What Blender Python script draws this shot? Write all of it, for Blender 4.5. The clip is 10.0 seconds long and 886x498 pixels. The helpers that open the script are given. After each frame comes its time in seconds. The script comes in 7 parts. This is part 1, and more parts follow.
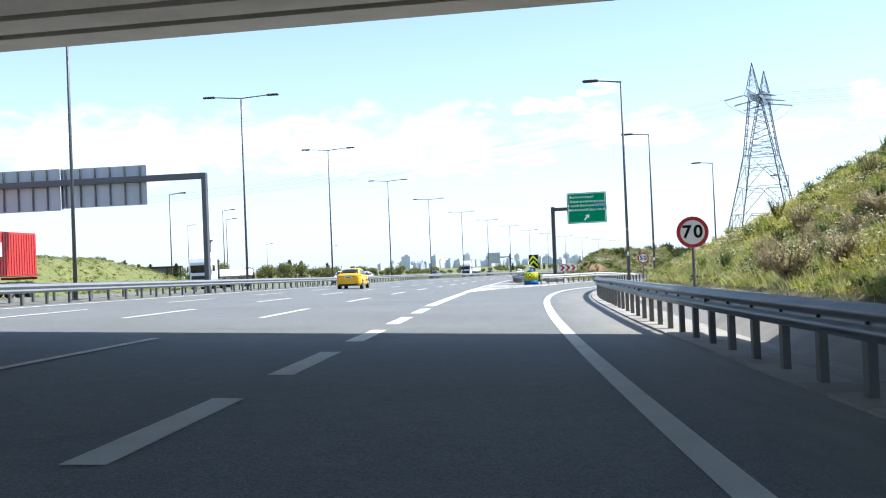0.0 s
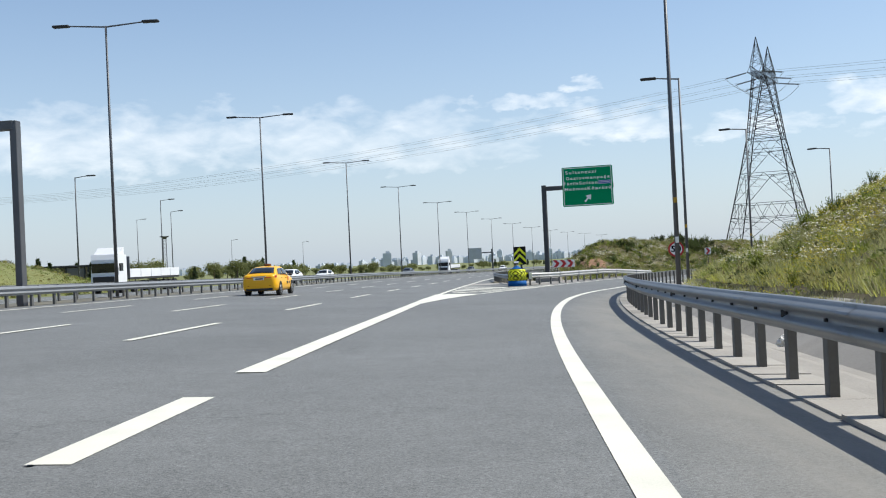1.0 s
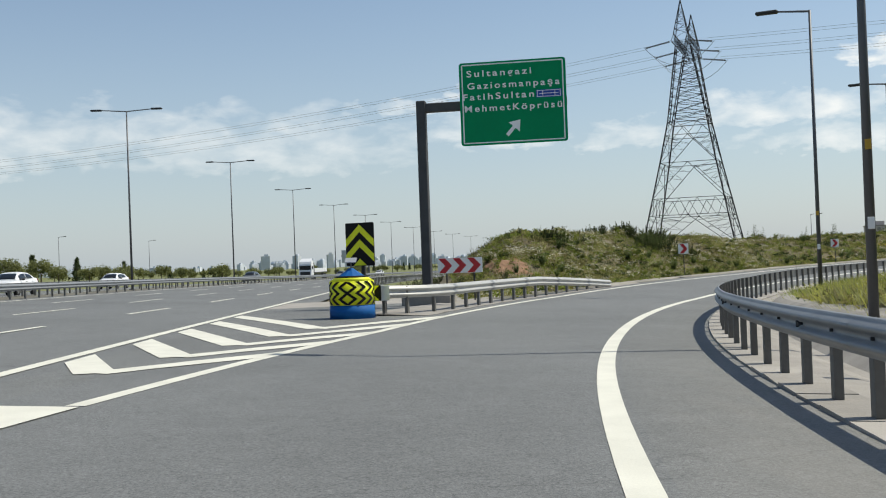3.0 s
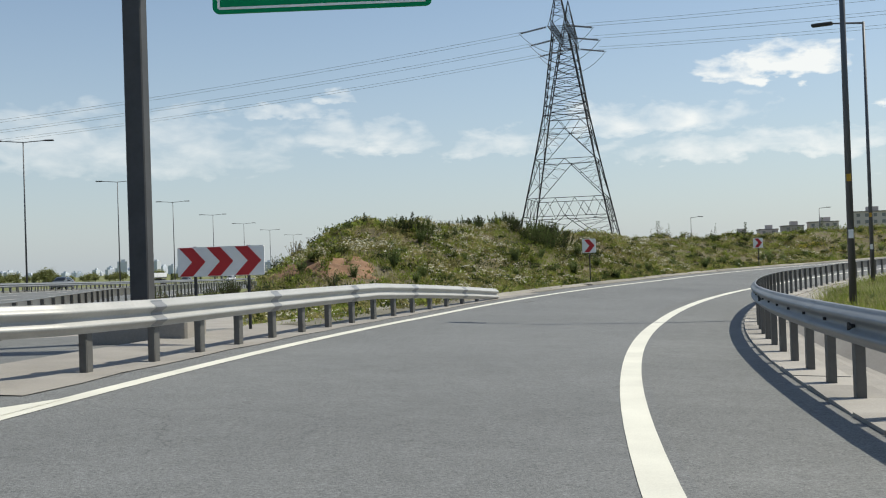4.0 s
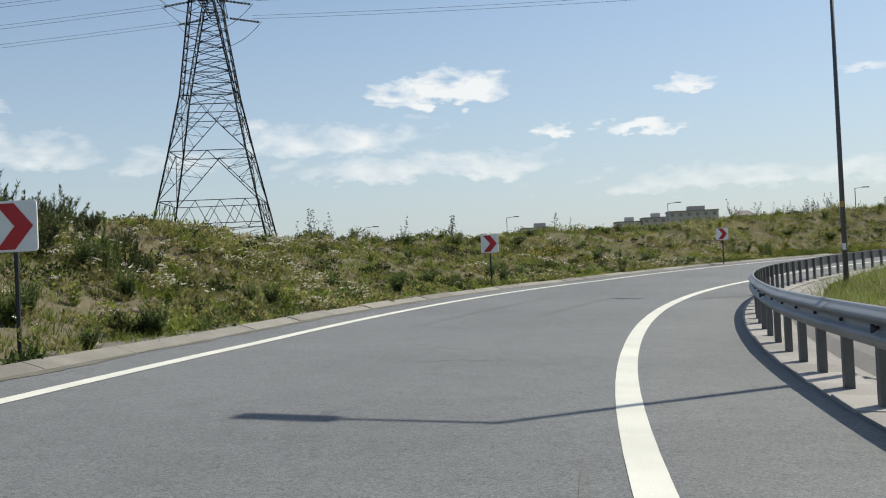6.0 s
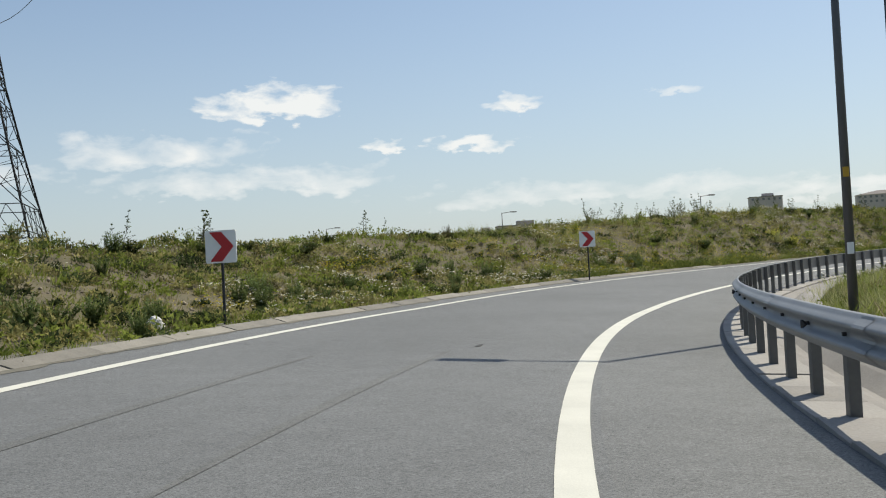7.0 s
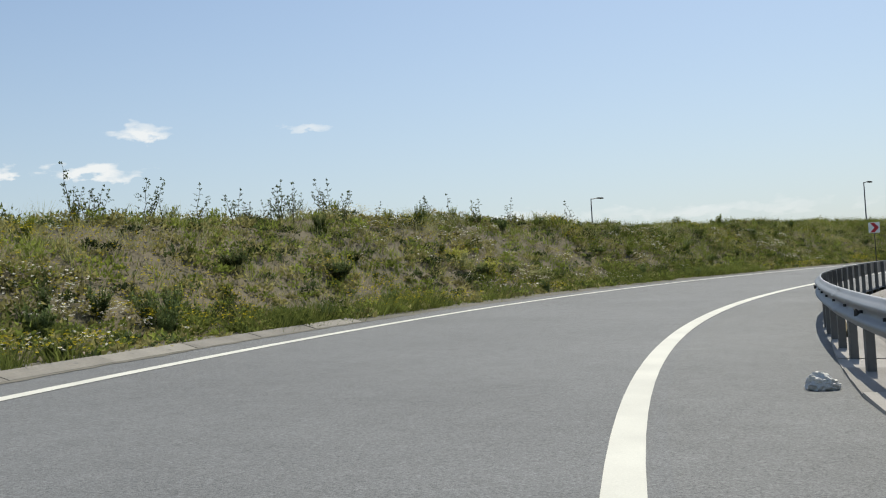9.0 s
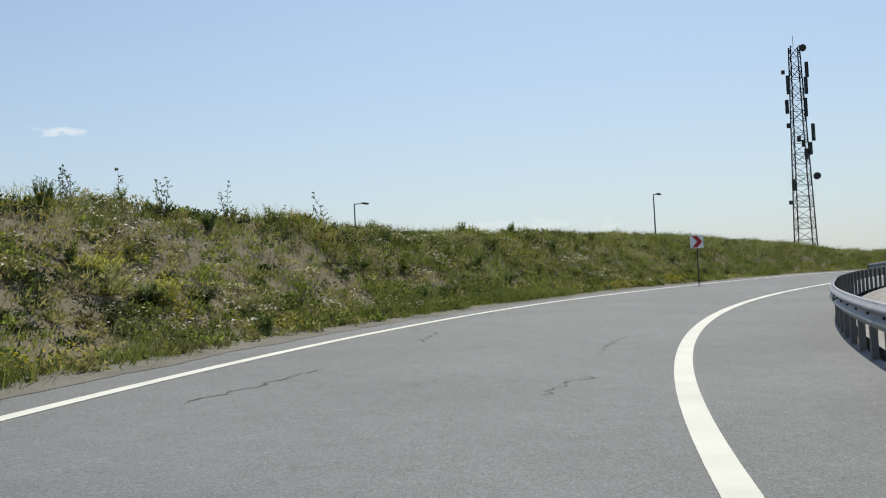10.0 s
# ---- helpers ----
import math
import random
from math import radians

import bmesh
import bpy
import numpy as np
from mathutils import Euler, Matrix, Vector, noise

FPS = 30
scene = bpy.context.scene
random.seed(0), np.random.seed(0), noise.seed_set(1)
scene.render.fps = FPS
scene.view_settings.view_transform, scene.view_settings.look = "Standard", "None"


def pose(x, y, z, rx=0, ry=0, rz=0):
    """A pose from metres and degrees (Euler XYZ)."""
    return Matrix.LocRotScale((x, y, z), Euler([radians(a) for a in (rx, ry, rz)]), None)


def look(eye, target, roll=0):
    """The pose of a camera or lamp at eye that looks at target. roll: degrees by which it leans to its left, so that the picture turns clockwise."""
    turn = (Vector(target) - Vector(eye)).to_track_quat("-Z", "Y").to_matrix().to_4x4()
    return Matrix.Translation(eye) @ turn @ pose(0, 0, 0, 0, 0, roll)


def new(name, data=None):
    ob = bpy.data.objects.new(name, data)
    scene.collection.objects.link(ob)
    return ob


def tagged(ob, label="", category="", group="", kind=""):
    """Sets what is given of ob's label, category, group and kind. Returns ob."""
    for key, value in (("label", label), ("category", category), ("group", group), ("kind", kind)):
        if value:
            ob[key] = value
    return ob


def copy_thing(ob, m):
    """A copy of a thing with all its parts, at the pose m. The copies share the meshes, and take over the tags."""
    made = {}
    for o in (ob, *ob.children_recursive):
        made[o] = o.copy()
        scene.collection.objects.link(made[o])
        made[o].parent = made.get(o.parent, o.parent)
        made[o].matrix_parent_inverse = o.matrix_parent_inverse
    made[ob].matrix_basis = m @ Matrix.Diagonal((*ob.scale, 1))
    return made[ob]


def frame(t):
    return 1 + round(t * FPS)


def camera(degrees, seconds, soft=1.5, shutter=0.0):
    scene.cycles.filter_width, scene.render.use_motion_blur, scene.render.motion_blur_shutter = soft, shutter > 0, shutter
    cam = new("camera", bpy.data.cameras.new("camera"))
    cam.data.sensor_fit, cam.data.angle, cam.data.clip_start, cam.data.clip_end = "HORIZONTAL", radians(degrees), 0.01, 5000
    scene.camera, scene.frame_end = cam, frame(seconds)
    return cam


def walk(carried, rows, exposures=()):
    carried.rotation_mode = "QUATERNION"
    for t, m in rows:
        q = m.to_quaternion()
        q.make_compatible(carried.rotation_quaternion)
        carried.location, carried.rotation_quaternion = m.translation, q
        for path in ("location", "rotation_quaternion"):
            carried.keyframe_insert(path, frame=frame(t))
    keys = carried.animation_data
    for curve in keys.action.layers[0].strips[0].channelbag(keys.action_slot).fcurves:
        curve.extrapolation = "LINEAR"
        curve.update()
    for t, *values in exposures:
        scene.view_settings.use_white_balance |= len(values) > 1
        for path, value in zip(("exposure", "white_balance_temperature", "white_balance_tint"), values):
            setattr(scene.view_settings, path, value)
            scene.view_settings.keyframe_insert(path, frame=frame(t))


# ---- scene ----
cam = camera(45.99, 10.0, soft=1.1)
PATH = [
    (0.0, pose(-0.103, -0.500, 1.220, 90.86, 2.30, -0.07)),
    (0.5, pose(0.623, 10.510, 1.162, 90.80, 2.74, -0.44)),
    (1.0, pose(1.548, 20.985, 1.097, 90.63, 2.69, -1.01)),
    (1.5, pose(2.402, 31.245, 1.037, 90.60, 2.58, -1.71)),
    (2.0, pose(3.491, 41.298, 0.924, 90.69, 2.55, -3.01)),
    (2.5, pose(4.745, 50.905, 0.829, 90.64, 2.37, -4.78)),
    (3.0, pose(6.276, 60.097, 0.671, 90.62, 2.13, -7.39)),
    (3.5, pose(8.221, 68.925, 0.484, 90.73, 1.95, -10.84)),
    (4.0, pose(10.752, 77.440, 0.320, 90.72, 1.89, -14.64)),
    (4.5, pose(13.972, 85.593, 0.216, 90.77, 1.83, -18.63)),
    (5.0, pose(17.525, 93.253, 0.162, 90.80, 1.95, -23.13)),
    (5.5, pose(21.655, 100.350, 0.113, 90.93, 2.15, -27.63)),
    (6.0, pose(26.270, 106.945, 0.078, 91.11, 2.58, -32.31)),
    (6.5, pose(31.295, 113.031, 0.080, 91.31, 2.83, -37.10)),
    (7.0, pose(36.711, 118.632, 0.091, 91.53, 2.96, -41.54)),
    (7.5, pose(42.496, 123.757, 0.116, 91.77, 3.02, -45.78)),
    (8.0, pose(48.638, 128.399, 0.166, 91.93, 3.06, -50.49)),
    (8.5, pose(55.133, 132.524, 0.260, 92.12, 3.16, -55.96)),
    (9.0, pose(62.040, 136.130, 0.427, 92.36, 3.14, -61.66)),
    (9.5, pose(69.221, 138.939, 0.648, 92.47, 2.97, -67.92)),
    (10.0, pose(76.557, 141.250, 0.864, 92.49, 2.67, -74.54)),
]
from mathutils.bvhtree import BVHTree

EXPOSURES = [(0.0, 0.97, 6000, 8), (0.3, 0.66, 6150, 8), (0.6, 0.38, 6300, 8), (1.0, 0.22, 6300, 8), (1.5, 0.06, 6550, 6), (2.0, 0.0, 6650, 6),
             (4.0, -0.03, 6700, 6), (6.0, -0.07, 6600, 7), (7.5, -0.1, 6800, 7), (8.5, -0.11, 6700, 7), (9.5, -0.12, 6550, 7), (10.0, -0.12, 6550, 7)]
walk(cam, PATH, EXPOSURES)

# ---- world and sun ----
SUN_AZ, SUN_EL = radians(84.0), radians(54.0)   # clockwise from +y
to_sun = Vector((math.sin(SUN_AZ) * math.cos(SUN_EL), math.cos(SUN_AZ) * math.cos(SUN_EL), math.sin(SUN_EL)))
sun = new("sun", bpy.data.lights.new("sun", "SUN"))
sun.data.energy, sun.data.angle, sun.data.color = 4.6, radians(0.5), (1.0, 0.945, 0.85)
sun.matrix_world = look(to_sun * 300, (0, 0, 0))


def make_world():
    world = bpy.data.worlds.new("sky")
    scene.world = world
    world.use_nodes = True
    nt = world.node_tree
    nt.nodes.clear()
    nd, lk = nt.nodes.new, nt.links.new
    out, bg, sky = nd("ShaderNodeOutputWorld"), nd("ShaderNodeBackground"), nd("ShaderNodeTexSky")
    sky.sky_type, sky.sun_disc = "NISHITA", False
    sky.sun_elevation, sky.sun_rotation = SUN_EL, SUN_AZ
    sky.air_density, sky.dust_density, sky.ozone_density = 1.0, 0.9, 2.2
    bg.inputs["Strength"].default_value = 0.123
    co = nd("ShaderNodeTexCoord")
    sep = nd("ShaderNodeSeparateXYZ")
    lk(co.outputs["Generated"], sep.inputs[0])

    def m(op, a, b=None, c=None, clamp=False):
        n = nd("ShaderNodeMath")
        n.operation, n.use_clamp = op, clamp
        for i, val in enumerate((a, b, c)):
            if val is None:
                continue
            if isinstance(val, (int, float)):
                n.inputs[i].default_value = val
            else:
                lk(val, n.inputs[i])
        return n.outputs[0]

    az = m("ARCTAN2", sep.outputs[0], sep.outputs[1])          # radians, clockwise from +y
    el = m("ARCSINE", sep.outputs[2])
    el0 = el
    comb = nd("ShaderNodeCombineXYZ")
    lk(m("MULTIPLY", az, 24.0), comb.inputs[0])
    lk(m("MULTIPLY", el, 52.0), comb.inputs[1])
    noise1 = nd("ShaderNodeTexNoise")
    noise1.inputs["Scale"].default_value, noise1.inputs["Detail"].default_value = 1.0, 11.0
    noise1.inputs["Roughness"].default_value, noise1.inputs["Distortion"].default_value = 0.54, 0.3
    lk(comb.outputs[0], noise1.inputs["Vector"])
    n1 = noise1.outputs["Fac"]
    noise2 = nd("ShaderNodeTexNoise")
    noise2.inputs["Scale"].default_value, noise2.inputs["Detail"].default_value = 0.35, 3.0
    lk(comb.outputs[0], noise2.inputs["Vector"])
    n2 = m("ADD", m("MULTIPLY", n1, 0.62), m("MULTIPLY", noise2.outputs["Fac"], 0.38))

    def cloud(deg, eldeg, wide, tall, gain):
        """An elongated cloud with a flat base about the given direction, broken up by the noise."""
        dx = m("DIVIDE", m("SUBTRACT", az, radians(deg)), radians(wide))
        dy = m("DIVIDE", m("SUBTRACT", el, radians(eldeg)), radians(tall))
        low = m("MULTIPLY", m("MINIMUM", dy, 0.0), 2.2)
        dy2 = m("ADD", m("MAXIMUM", dy, 0.0), low)
        r = m("ADD", m("MULTIPLY", dx, dx), m("MULTIPLY", dy2, dy2))
        core = m("SUBTRACT", 1.0, r)
        return m("MULTIPLY", m("ADD", core, m("MULTIPLY", m("SUBTRACT", n2, 0.5), 5.0)), gain, clamp=True)

    ragged = nd("ShaderNodeTexNoise")
    ragged.inputs["Scale"].default_value, ragged.inputs["Detail"].default_value, ragged.inputs["Roughness"].default_value = 1.7, 5.0, 0.52
    lk(comb.outputs[0], ragged.inputs["Vector"])
    rgb = nd("ShaderNodeSeparateColor")
    lk(ragged.outputs["Color"], rgb.inputs[0])
    az = m("ADD", az, m("MULTIPLY", m("SUBTRACT", rgb.outputs[0], 0.5), radians(4.2)))
    el = m("ADD", el, m("MULTIPLY", m("SUBTRACT", rgb.outputs[1], 0.5), radians(2.0)))
    total = None
    for row in CLOUDS:
        c = cloud(*row)
        total = c if total is None else m("MAXIMUM", total, c)
    ramp = nd("ShaderNodeValToRGB")
    ramp.color_ramp.elements[0].position, ramp.color_ramp.elements[1].position = 0.05, 0.95
    lk(total, ramp.inputs[0])
    # pale haze towards the horizon
    haze = m("POWER", m("SUBTRACT", 1.0, m("DIVIDE", m("MAXIMUM", el0, 0.0), 0.42), clamp=True), 1.7)
    mix1, mix2 = nd("ShaderNodeMix"), nd("ShaderNodeMix")
    mix1.data_type = mix2.data_type = "RGBA"
    lk(m("MULTIPLY", haze, 0.66), mix1.inputs["Factor"])
    lk(sky.outputs[0], mix1.inputs["A"])
    mix1.inputs["B"].default_value = (4.4, 5.05, 6.0, 1)
    lk(m("MULTIPLY", ramp.outputs["Color"], 0.9), mix2.inputs["Factor"])
    lk(mix1.outputs["Result"], mix2.inputs["A"])
    mix2.inputs["B"].default_value = (8.0, 8.1, 8.25, 1)
    lk(mix2.outputs["Result"], bg.inputs["Color"])
    lk(bg.outputs[0], out.inputs[0])


# azimuth and elevation of the middle, half width and half height in degrees, strength
CLOUDS = [(-16, 6.4, 14, 2.6, 0.42), (-2.5, 6.0, 11, 2.9, 0.42), (5.0, 8.3, 3.2, 0.7, 0.5), (9.3, 8.9, 1.2, 0.6, 0.5),
          (10.5, 6.7, 4.6, 1.5, 0.5), (18, 6.2, 4.0, 1.2, 0.5), (26.5, 7.0, 6.6, 1.5, 0.6), (31.5, 5.4, 8.4, 1.3, 0.55),
          (33.1, 9.45, 4.8, 1.35, 1.3), (46.0, 9.1, 1.6, 0.75, 0.8), (43.6, 7.1, 2.3, 0.65, 1.0), (38.6, 7.2, 1.2, 0.5, 0.7),
          (50, 4.0, 11.0, 1.1, 0.5), (64, 3.4, 8.0, 0.8, 0.5), (78, 3.4, 6.0, 0.6, 0.4), (54.5, 9.3, 1.2, 0.4, 0.5), (-36, 6.0, 12, 2.4, 0.5)]
make_world()


# ---- materials ----
def material(name, color, rough=0.8, metal=0.0, vary=0.25, scale=3.0, fine=60.0, bump=0.15, color2=None, island=False, rand=0.0, spec=0.5):
    mat = bpy.data.materials.new(name)
    mat.use_nodes = True
    nt = mat.node_tree
    bsdf = nt.nodes["Principled BSDF"]
    nd, lk = nt.nodes.new, nt.links.new
    co = nd("ShaderNodeTexCoord")
    geo = nd("ShaderNodeNewGeometry")
    big, small = nd("ShaderNodeTexNoise"), nd("ShaderNodeTexNoise")
    big.inputs["Scale"].default_value, big.inputs["Detail"].default_value = scale, 5.0
    small.inputs["Scale"].default_value, small.inputs["Detail"].default_value = fine, 3.0
    lk(geo.outputs["Position"], big.inputs["Vector"])
    lk(geo.outputs["Position"], small.inputs["Vector"])
    add = nd("ShaderNodeMath")
    add.operation = "MULTIPLY_ADD"
    lk(big.outputs["Fac"], add.inputs[0])
    add.inputs[1].default_value = 0.65
    half = nd("ShaderNodeMath")
    half.operation = "MULTIPLY"
    lk(small.outputs["Fac"], half.inputs[0])
    half.inputs[1].default_value = 0.35
    lk(half.outputs[0], add.inputs[2])
    fac = add.outputs[0]
    if island or rand:
        src = geo.outputs["Random Per Island"] if island else nd("ShaderNodeObjectInfo").outputs["Random"]
        mx = nd("ShaderNodeMath")
        mx.operation = "MULTIPLY_ADD"
        lk(src, mx.inputs[0])
        mx.inputs[1].default_value = 0.6 if island else rand
        ofs = nd("ShaderNodeMath")
        ofs.operation = "SUBTRACT"
        lk(fac, ofs.inputs[0])
        ofs.inputs[1].default_value = 0.3 if island else rand / 2
        lk(ofs.outputs[0], mx.inputs[2])
        fac = mx.outputs[0]
    mr = nd("ShaderNodeMapRange")
    lk(fac, mr.inputs["Value"])
    mr.inputs["From Min"].default_value, mr.inputs["From Max"].default_value = 0.25, 0.75
    mix = nd("ShaderNodeMix")
    mix.data_type = "RGBA"
    lk(mr.outputs[0], mix.inputs["Factor"])
    dark = color2 or tuple(c * (1 - vary) for c in color)
    lite = color if color2 else tuple(min(1, c * (1 + vary)) for c in color)
    mix.inputs["A"].default_value, mix.inputs["B"].default_value = (*dark, 1), (*lite, 1)
    lk(mix.outputs["Result"], bsdf.inputs["Base Color"])
    bsdf.inputs["Roughness"].default_value, bsdf.inputs["Metallic"].default_value = rough, metal
    bsdf.inputs["Specular IOR Level"].default_value = spec
    if bump:
        bp = nd("ShaderNodeBump")
        bp.inputs["Strength"].default_value, bp.inputs["Distance"].default_value = bump, 0.02
        lk(small.outputs["Fac"], bp.inputs["Height"])
        lk(bp.outputs[0], bsdf.inputs["Normal"])
    return mat


def asphalt(name, base, patchy=0.2, crack=0.0, dust=None):
    """Worn tarmac: stone speckle, broad worn patches, tyre-polished streaks along local y and hair cracks."""
    mat = bpy.data.materials.new(name)
    mat.use_nodes = True
    nt = mat.node_tree
    bsdf = nt.nodes["Principled BSDF"]
    nd, lk = nt.nodes.new, nt.links.new
    pos = nd("ShaderNodeNewGeometry").outputs["Position"]

    def tex(scale, detail, stretch=None, rough=0.5):
        n = nd("ShaderNodeTexNoise")
        n.inputs["Scale"].default_value, n.inputs["Detail"].default_value, n.inputs["Roughness"].default_value = scale, detail, rough
        if stretch:
            mp = nd("ShaderNodeMapping")
            mp.inputs["Scale"].default_value = stretch
            lk(pos, mp.inputs["Vector"])
            lk(mp.outputs[0], n.inputs["Vector"])
        else:
            lk(pos, n.inputs["Vector"])
        return n.outputs["Fac"]

    def m(op, a, b, c=None):
        n = nd("ShaderNodeMath")
        n.operation = op
        for i, val in enumerate((a, b, c)):
            if val is None:
                continue
            if isinstance(val, (int, float)):
                n.inputs[i].default_value = val
            else:
                lk(val, n.inputs[i])
        return n.outputs[0]

    grain, blot, mid_ = tex(85, 2, None, 0.7), tex(0.22, 4), tex(2.6, 5, None, 0.65)
    f = m("MULTIPLY_ADD", m("SUBTRACT", blot, 0.5), patchy * 2, 1.0)
    f = m("MULTIPLY_ADD", m("SUBTRACT", mid_, 0.5), patchy * 1.6, f)
    f = m("MULTIPLY_ADD", m("SUBTRACT", tex(16, 3, None, 0.6), 0.5), 0.45, f)
    f = m("MULTIPLY_ADD", m("SUBTRACT", tex(40, 2, None, 0.6), 0.5), 1.3, f)
    f = m("MULTIPLY_ADD", m("SUBTRACT", grain, 0.5), 1.9, f)
    if crack:
        vor = nd("ShaderNodeTexVoronoi")
        vor.feature = "DISTANCE_TO_EDGE"
        vor.inputs["Scale"].default_value = 0.16
        warp = nd("ShaderNodeVectorMath")
        warp.operation = "MULTIPLY_ADD"
        wn = nd("ShaderNodeTexNoise")
        wn.inputs["Scale"].default_value, wn.inputs["Detail"].default_value = 1.1, 6.0
        lk(pos, wn.inputs["Vector"])
        lk(wn.outputs["Color"], warp.inputs[0])
        warp.inputs[1].default_value = (1.6, 1.6, 0)
        lk(pos, warp.inputs[2])
        lk(warp.outputs[0], vor.inputs["Vector"])
        line = m("LESS_THAN", vor.outputs["Distance"], 0.0022)
        keep = m("GREATER_THAN", tex(0.13, 2), 0.56)
        f = m("MULTIPLY", f, m("SUBTRACT", 1.0, m("MULTIPLY", m("MULTIPLY", line, keep), crack)))
    mix = nd("ShaderNodeMix")
    mix.data_type, mix.blend_type = "RGBA", "MULTIPLY"
    mix.inputs["Factor"].default_value = 1.0
    mix.inputs["A"].default_value = (*base, 1)
    grey = nd("ShaderNodeCombineXYZ")
    for k in range(3):
        lk(f, grey.inputs[k])
    lk(grey.outputs[0], mix.inputs["B"])
    shade = mix.outputs["Result"]
    if dust:
        # pale dust blown over the worn edge, thinning out along the bend
        sep = nd("ShaderNodeSeparateXYZ")
        lk(pos, sep.inputs[0])
        mr = nd("ShaderNodeMapRange")
        lk(sep.outputs[1], mr.inputs["Value"])
        mr.inputs["From Min"].default_value, mr.inputs["From Max"].default_value = 82.0, 50.0
        att = nd("ShaderNodeAttribute")
        att.attribute_name = "dust"
        cover = m("MULTIPLY", m("MULTIPLY", mr.outputs[0], att.outputs["Fac"]), m("MULTIPLY_ADD", tex(0.9, 5, (2.4, 0.35, 1), 0.65), 1.6, -0.2))
        over = nd("ShaderNodeMix")
        over.data_type, over.clamp_factor = "RGBA", True
        lk(cover, over.inputs["Factor"])
        lk(shade, over.inputs["A"])
        over.inputs["B"].default_value = (*dust, 1)
        shade = over.outputs["Result"]
    lk(shade, bsdf.inputs["Base Color"])
    bsdf.inputs["Roughness"].default_value, bsdf.inputs["Specular IOR Level"].default_value = 0.8, 0.4
    bp = nd("ShaderNodeBump")
    bp.inputs["Strength"].default_value, bp.inputs["Distance"].default_value = 0.45, 0.01
    lk(grain, bp.inputs["Height"])
    lk(bp.outputs[0], bsdf.inputs["Normal"])
    return mat


ASPHALT = asphalt("asphalt", (0.147, 0.152, 0.151), 0.26, crack=0.25)
ASPHALT_SHOULDER = asphalt("asphalt_worn_shoulder", (0.15, 0.154, 0.15), 0.3, crack=0.25, dust=(0.25, 0.237, 0.212))
KERB = material("kerb_concrete", (0.25, 0.232, 0.195), 0.95, vary=0.3, scale=1.6, fine=25, bump=0.4, rand=0.3)
DIRT = material("verge_dirt", (0.2, 0.185, 0.15), 0.95, color2=(0.1, 0.095, 0.065), scale=1.3, fine=14, bump=0.7)
CONCRETE = material("concrete", (0.31, 0.29, 0.26), 0.92, vary=0.22, scale=1.1, fine=30, bump=0.3, rand=0.4)
PAINT = material("road_paint", (0.64, 0.63, 0.55), 0.8, vary=0.16, scale=1.4, fine=70, bump=0.15)
GALV_BRIGHT = material("galvanised_steel_pale", (0.4, 0.4, 0.385), 0.5, 0.15, vary=0.16, scale=1.6, fine=25, bump=0.05)
GALV = material("galvanised_steel", (0.215, 0.225, 0.235), 0.5, 0.2, vary=0.16, scale=1.6, fine=25, bump=0.05)
GALV_DARK = material("galvanised_post", (0.13, 0.128, 0.12), 0.6, 0.3, vary=0.2, scale=2.0, fine=25, bump=0.05)
POLE = material("lamp_pole_steel", (0.105, 0.108, 0.115), 0.5, 0.3, vary=0.12, scale=1.0, fine=20, bump=0.03)
# near-black base: the towers' unlit look against the sky is put into the colour
SILHOUETTE_STEEL = material("silhouette_steel", (0.014, 0.016, 0.019), 0.7, 0.1, vary=0.2, scale=0.6, fine=10, bump=0.0, spec=0.12)
EARTH = material("dry_earth", (0.175, 0.14, 0.085), 0.95, color2=(0.085, 0.08, 0.036), scale=0.9, fine=7, bump=0.8)
MEADOW = material("meadow_ground", (0.2, 0.2, 0.07), 0.95, color2=(0.1, 0.12, 0.035), scale=0.35, fine=5, bump=0.8)
SOIL = material("red_soil", (0.23, 0.132, 0.076), 0.95, vary=0.45, scale=1.5, fine=12, bump=0.5)
BRIDGE = material("bridge_concrete", (0.58, 0.53, 0.46), 0.9, vary=0.2, scale=0.8, fine=18, bump=0.2)
SIGN_GREEN = material("sign_green", (0.0, 0.26, 0.1), 0.6, vary=0.08, scale=1.0, fine=8, bump=0.0, spec=0.15)
SIGN_WHITE = material("sign_white", (0.88, 0.88, 0.86), 0.5, vary=0.05, scale=2, fine=12, bump=0.0)
SIGN_BLUE = material("sign_blue", (0.02, 0.07, 0.36), 0.5, vary=0.05, scale=2, fine=12, bump=0.0)
SIGN_RED = material("sign_red", (0.5, 0.025, 0.03), 0.5, vary=0.08, scale=2, fine=12, bump=0.0)
SIGN_BLACK = material("sign_black", (0.01, 0.01, 0.011), 0.6, vary=0.1, scale=2, fine=12, bump=0.0, spec=0.15)
SIGN_YELLOW = material("sign_yellow", (0.72, 0.76, 0.01), 0.5, vary=0.08, scale=2, fine=12, bump=0.0)
SIGN_BACK = material("sign_back", (0.42, 0.44, 0.47), 0.5, 0.3, vary=0.08, scale=1, fine=12, bump=0.0)
DARK_STEEL = material("dark_steel", (0.04, 0.042, 0.045), 0.6, 0.1, vary=0.2, scale=2, fine=12, bump=0.03, spec=0.25)
BARREL_BLUE = material("barrel_blue", (0.003, 0.095, 0.31), 0.7, vary=0.15, scale=2, fine=20, bump=0.03, spec=0.25)
GANTRY_STEEL = material("gantry_steel", (0.07, 0.072, 0.075), 0.6, 0.1, vary=0.2, scale=2, fine=12, bump=0.03, spec=0.25)
STICKER_AMBER = material("sticker_amber", (0.5, 0.3, 0.03), 0.6, vary=0.15, scale=4, fine=30, bump=0.0)
TAR = material("tar_seam", (0.06, 0.06, 0.058), 0.85, vary=0.25, scale=4, fine=40, bump=0.1)
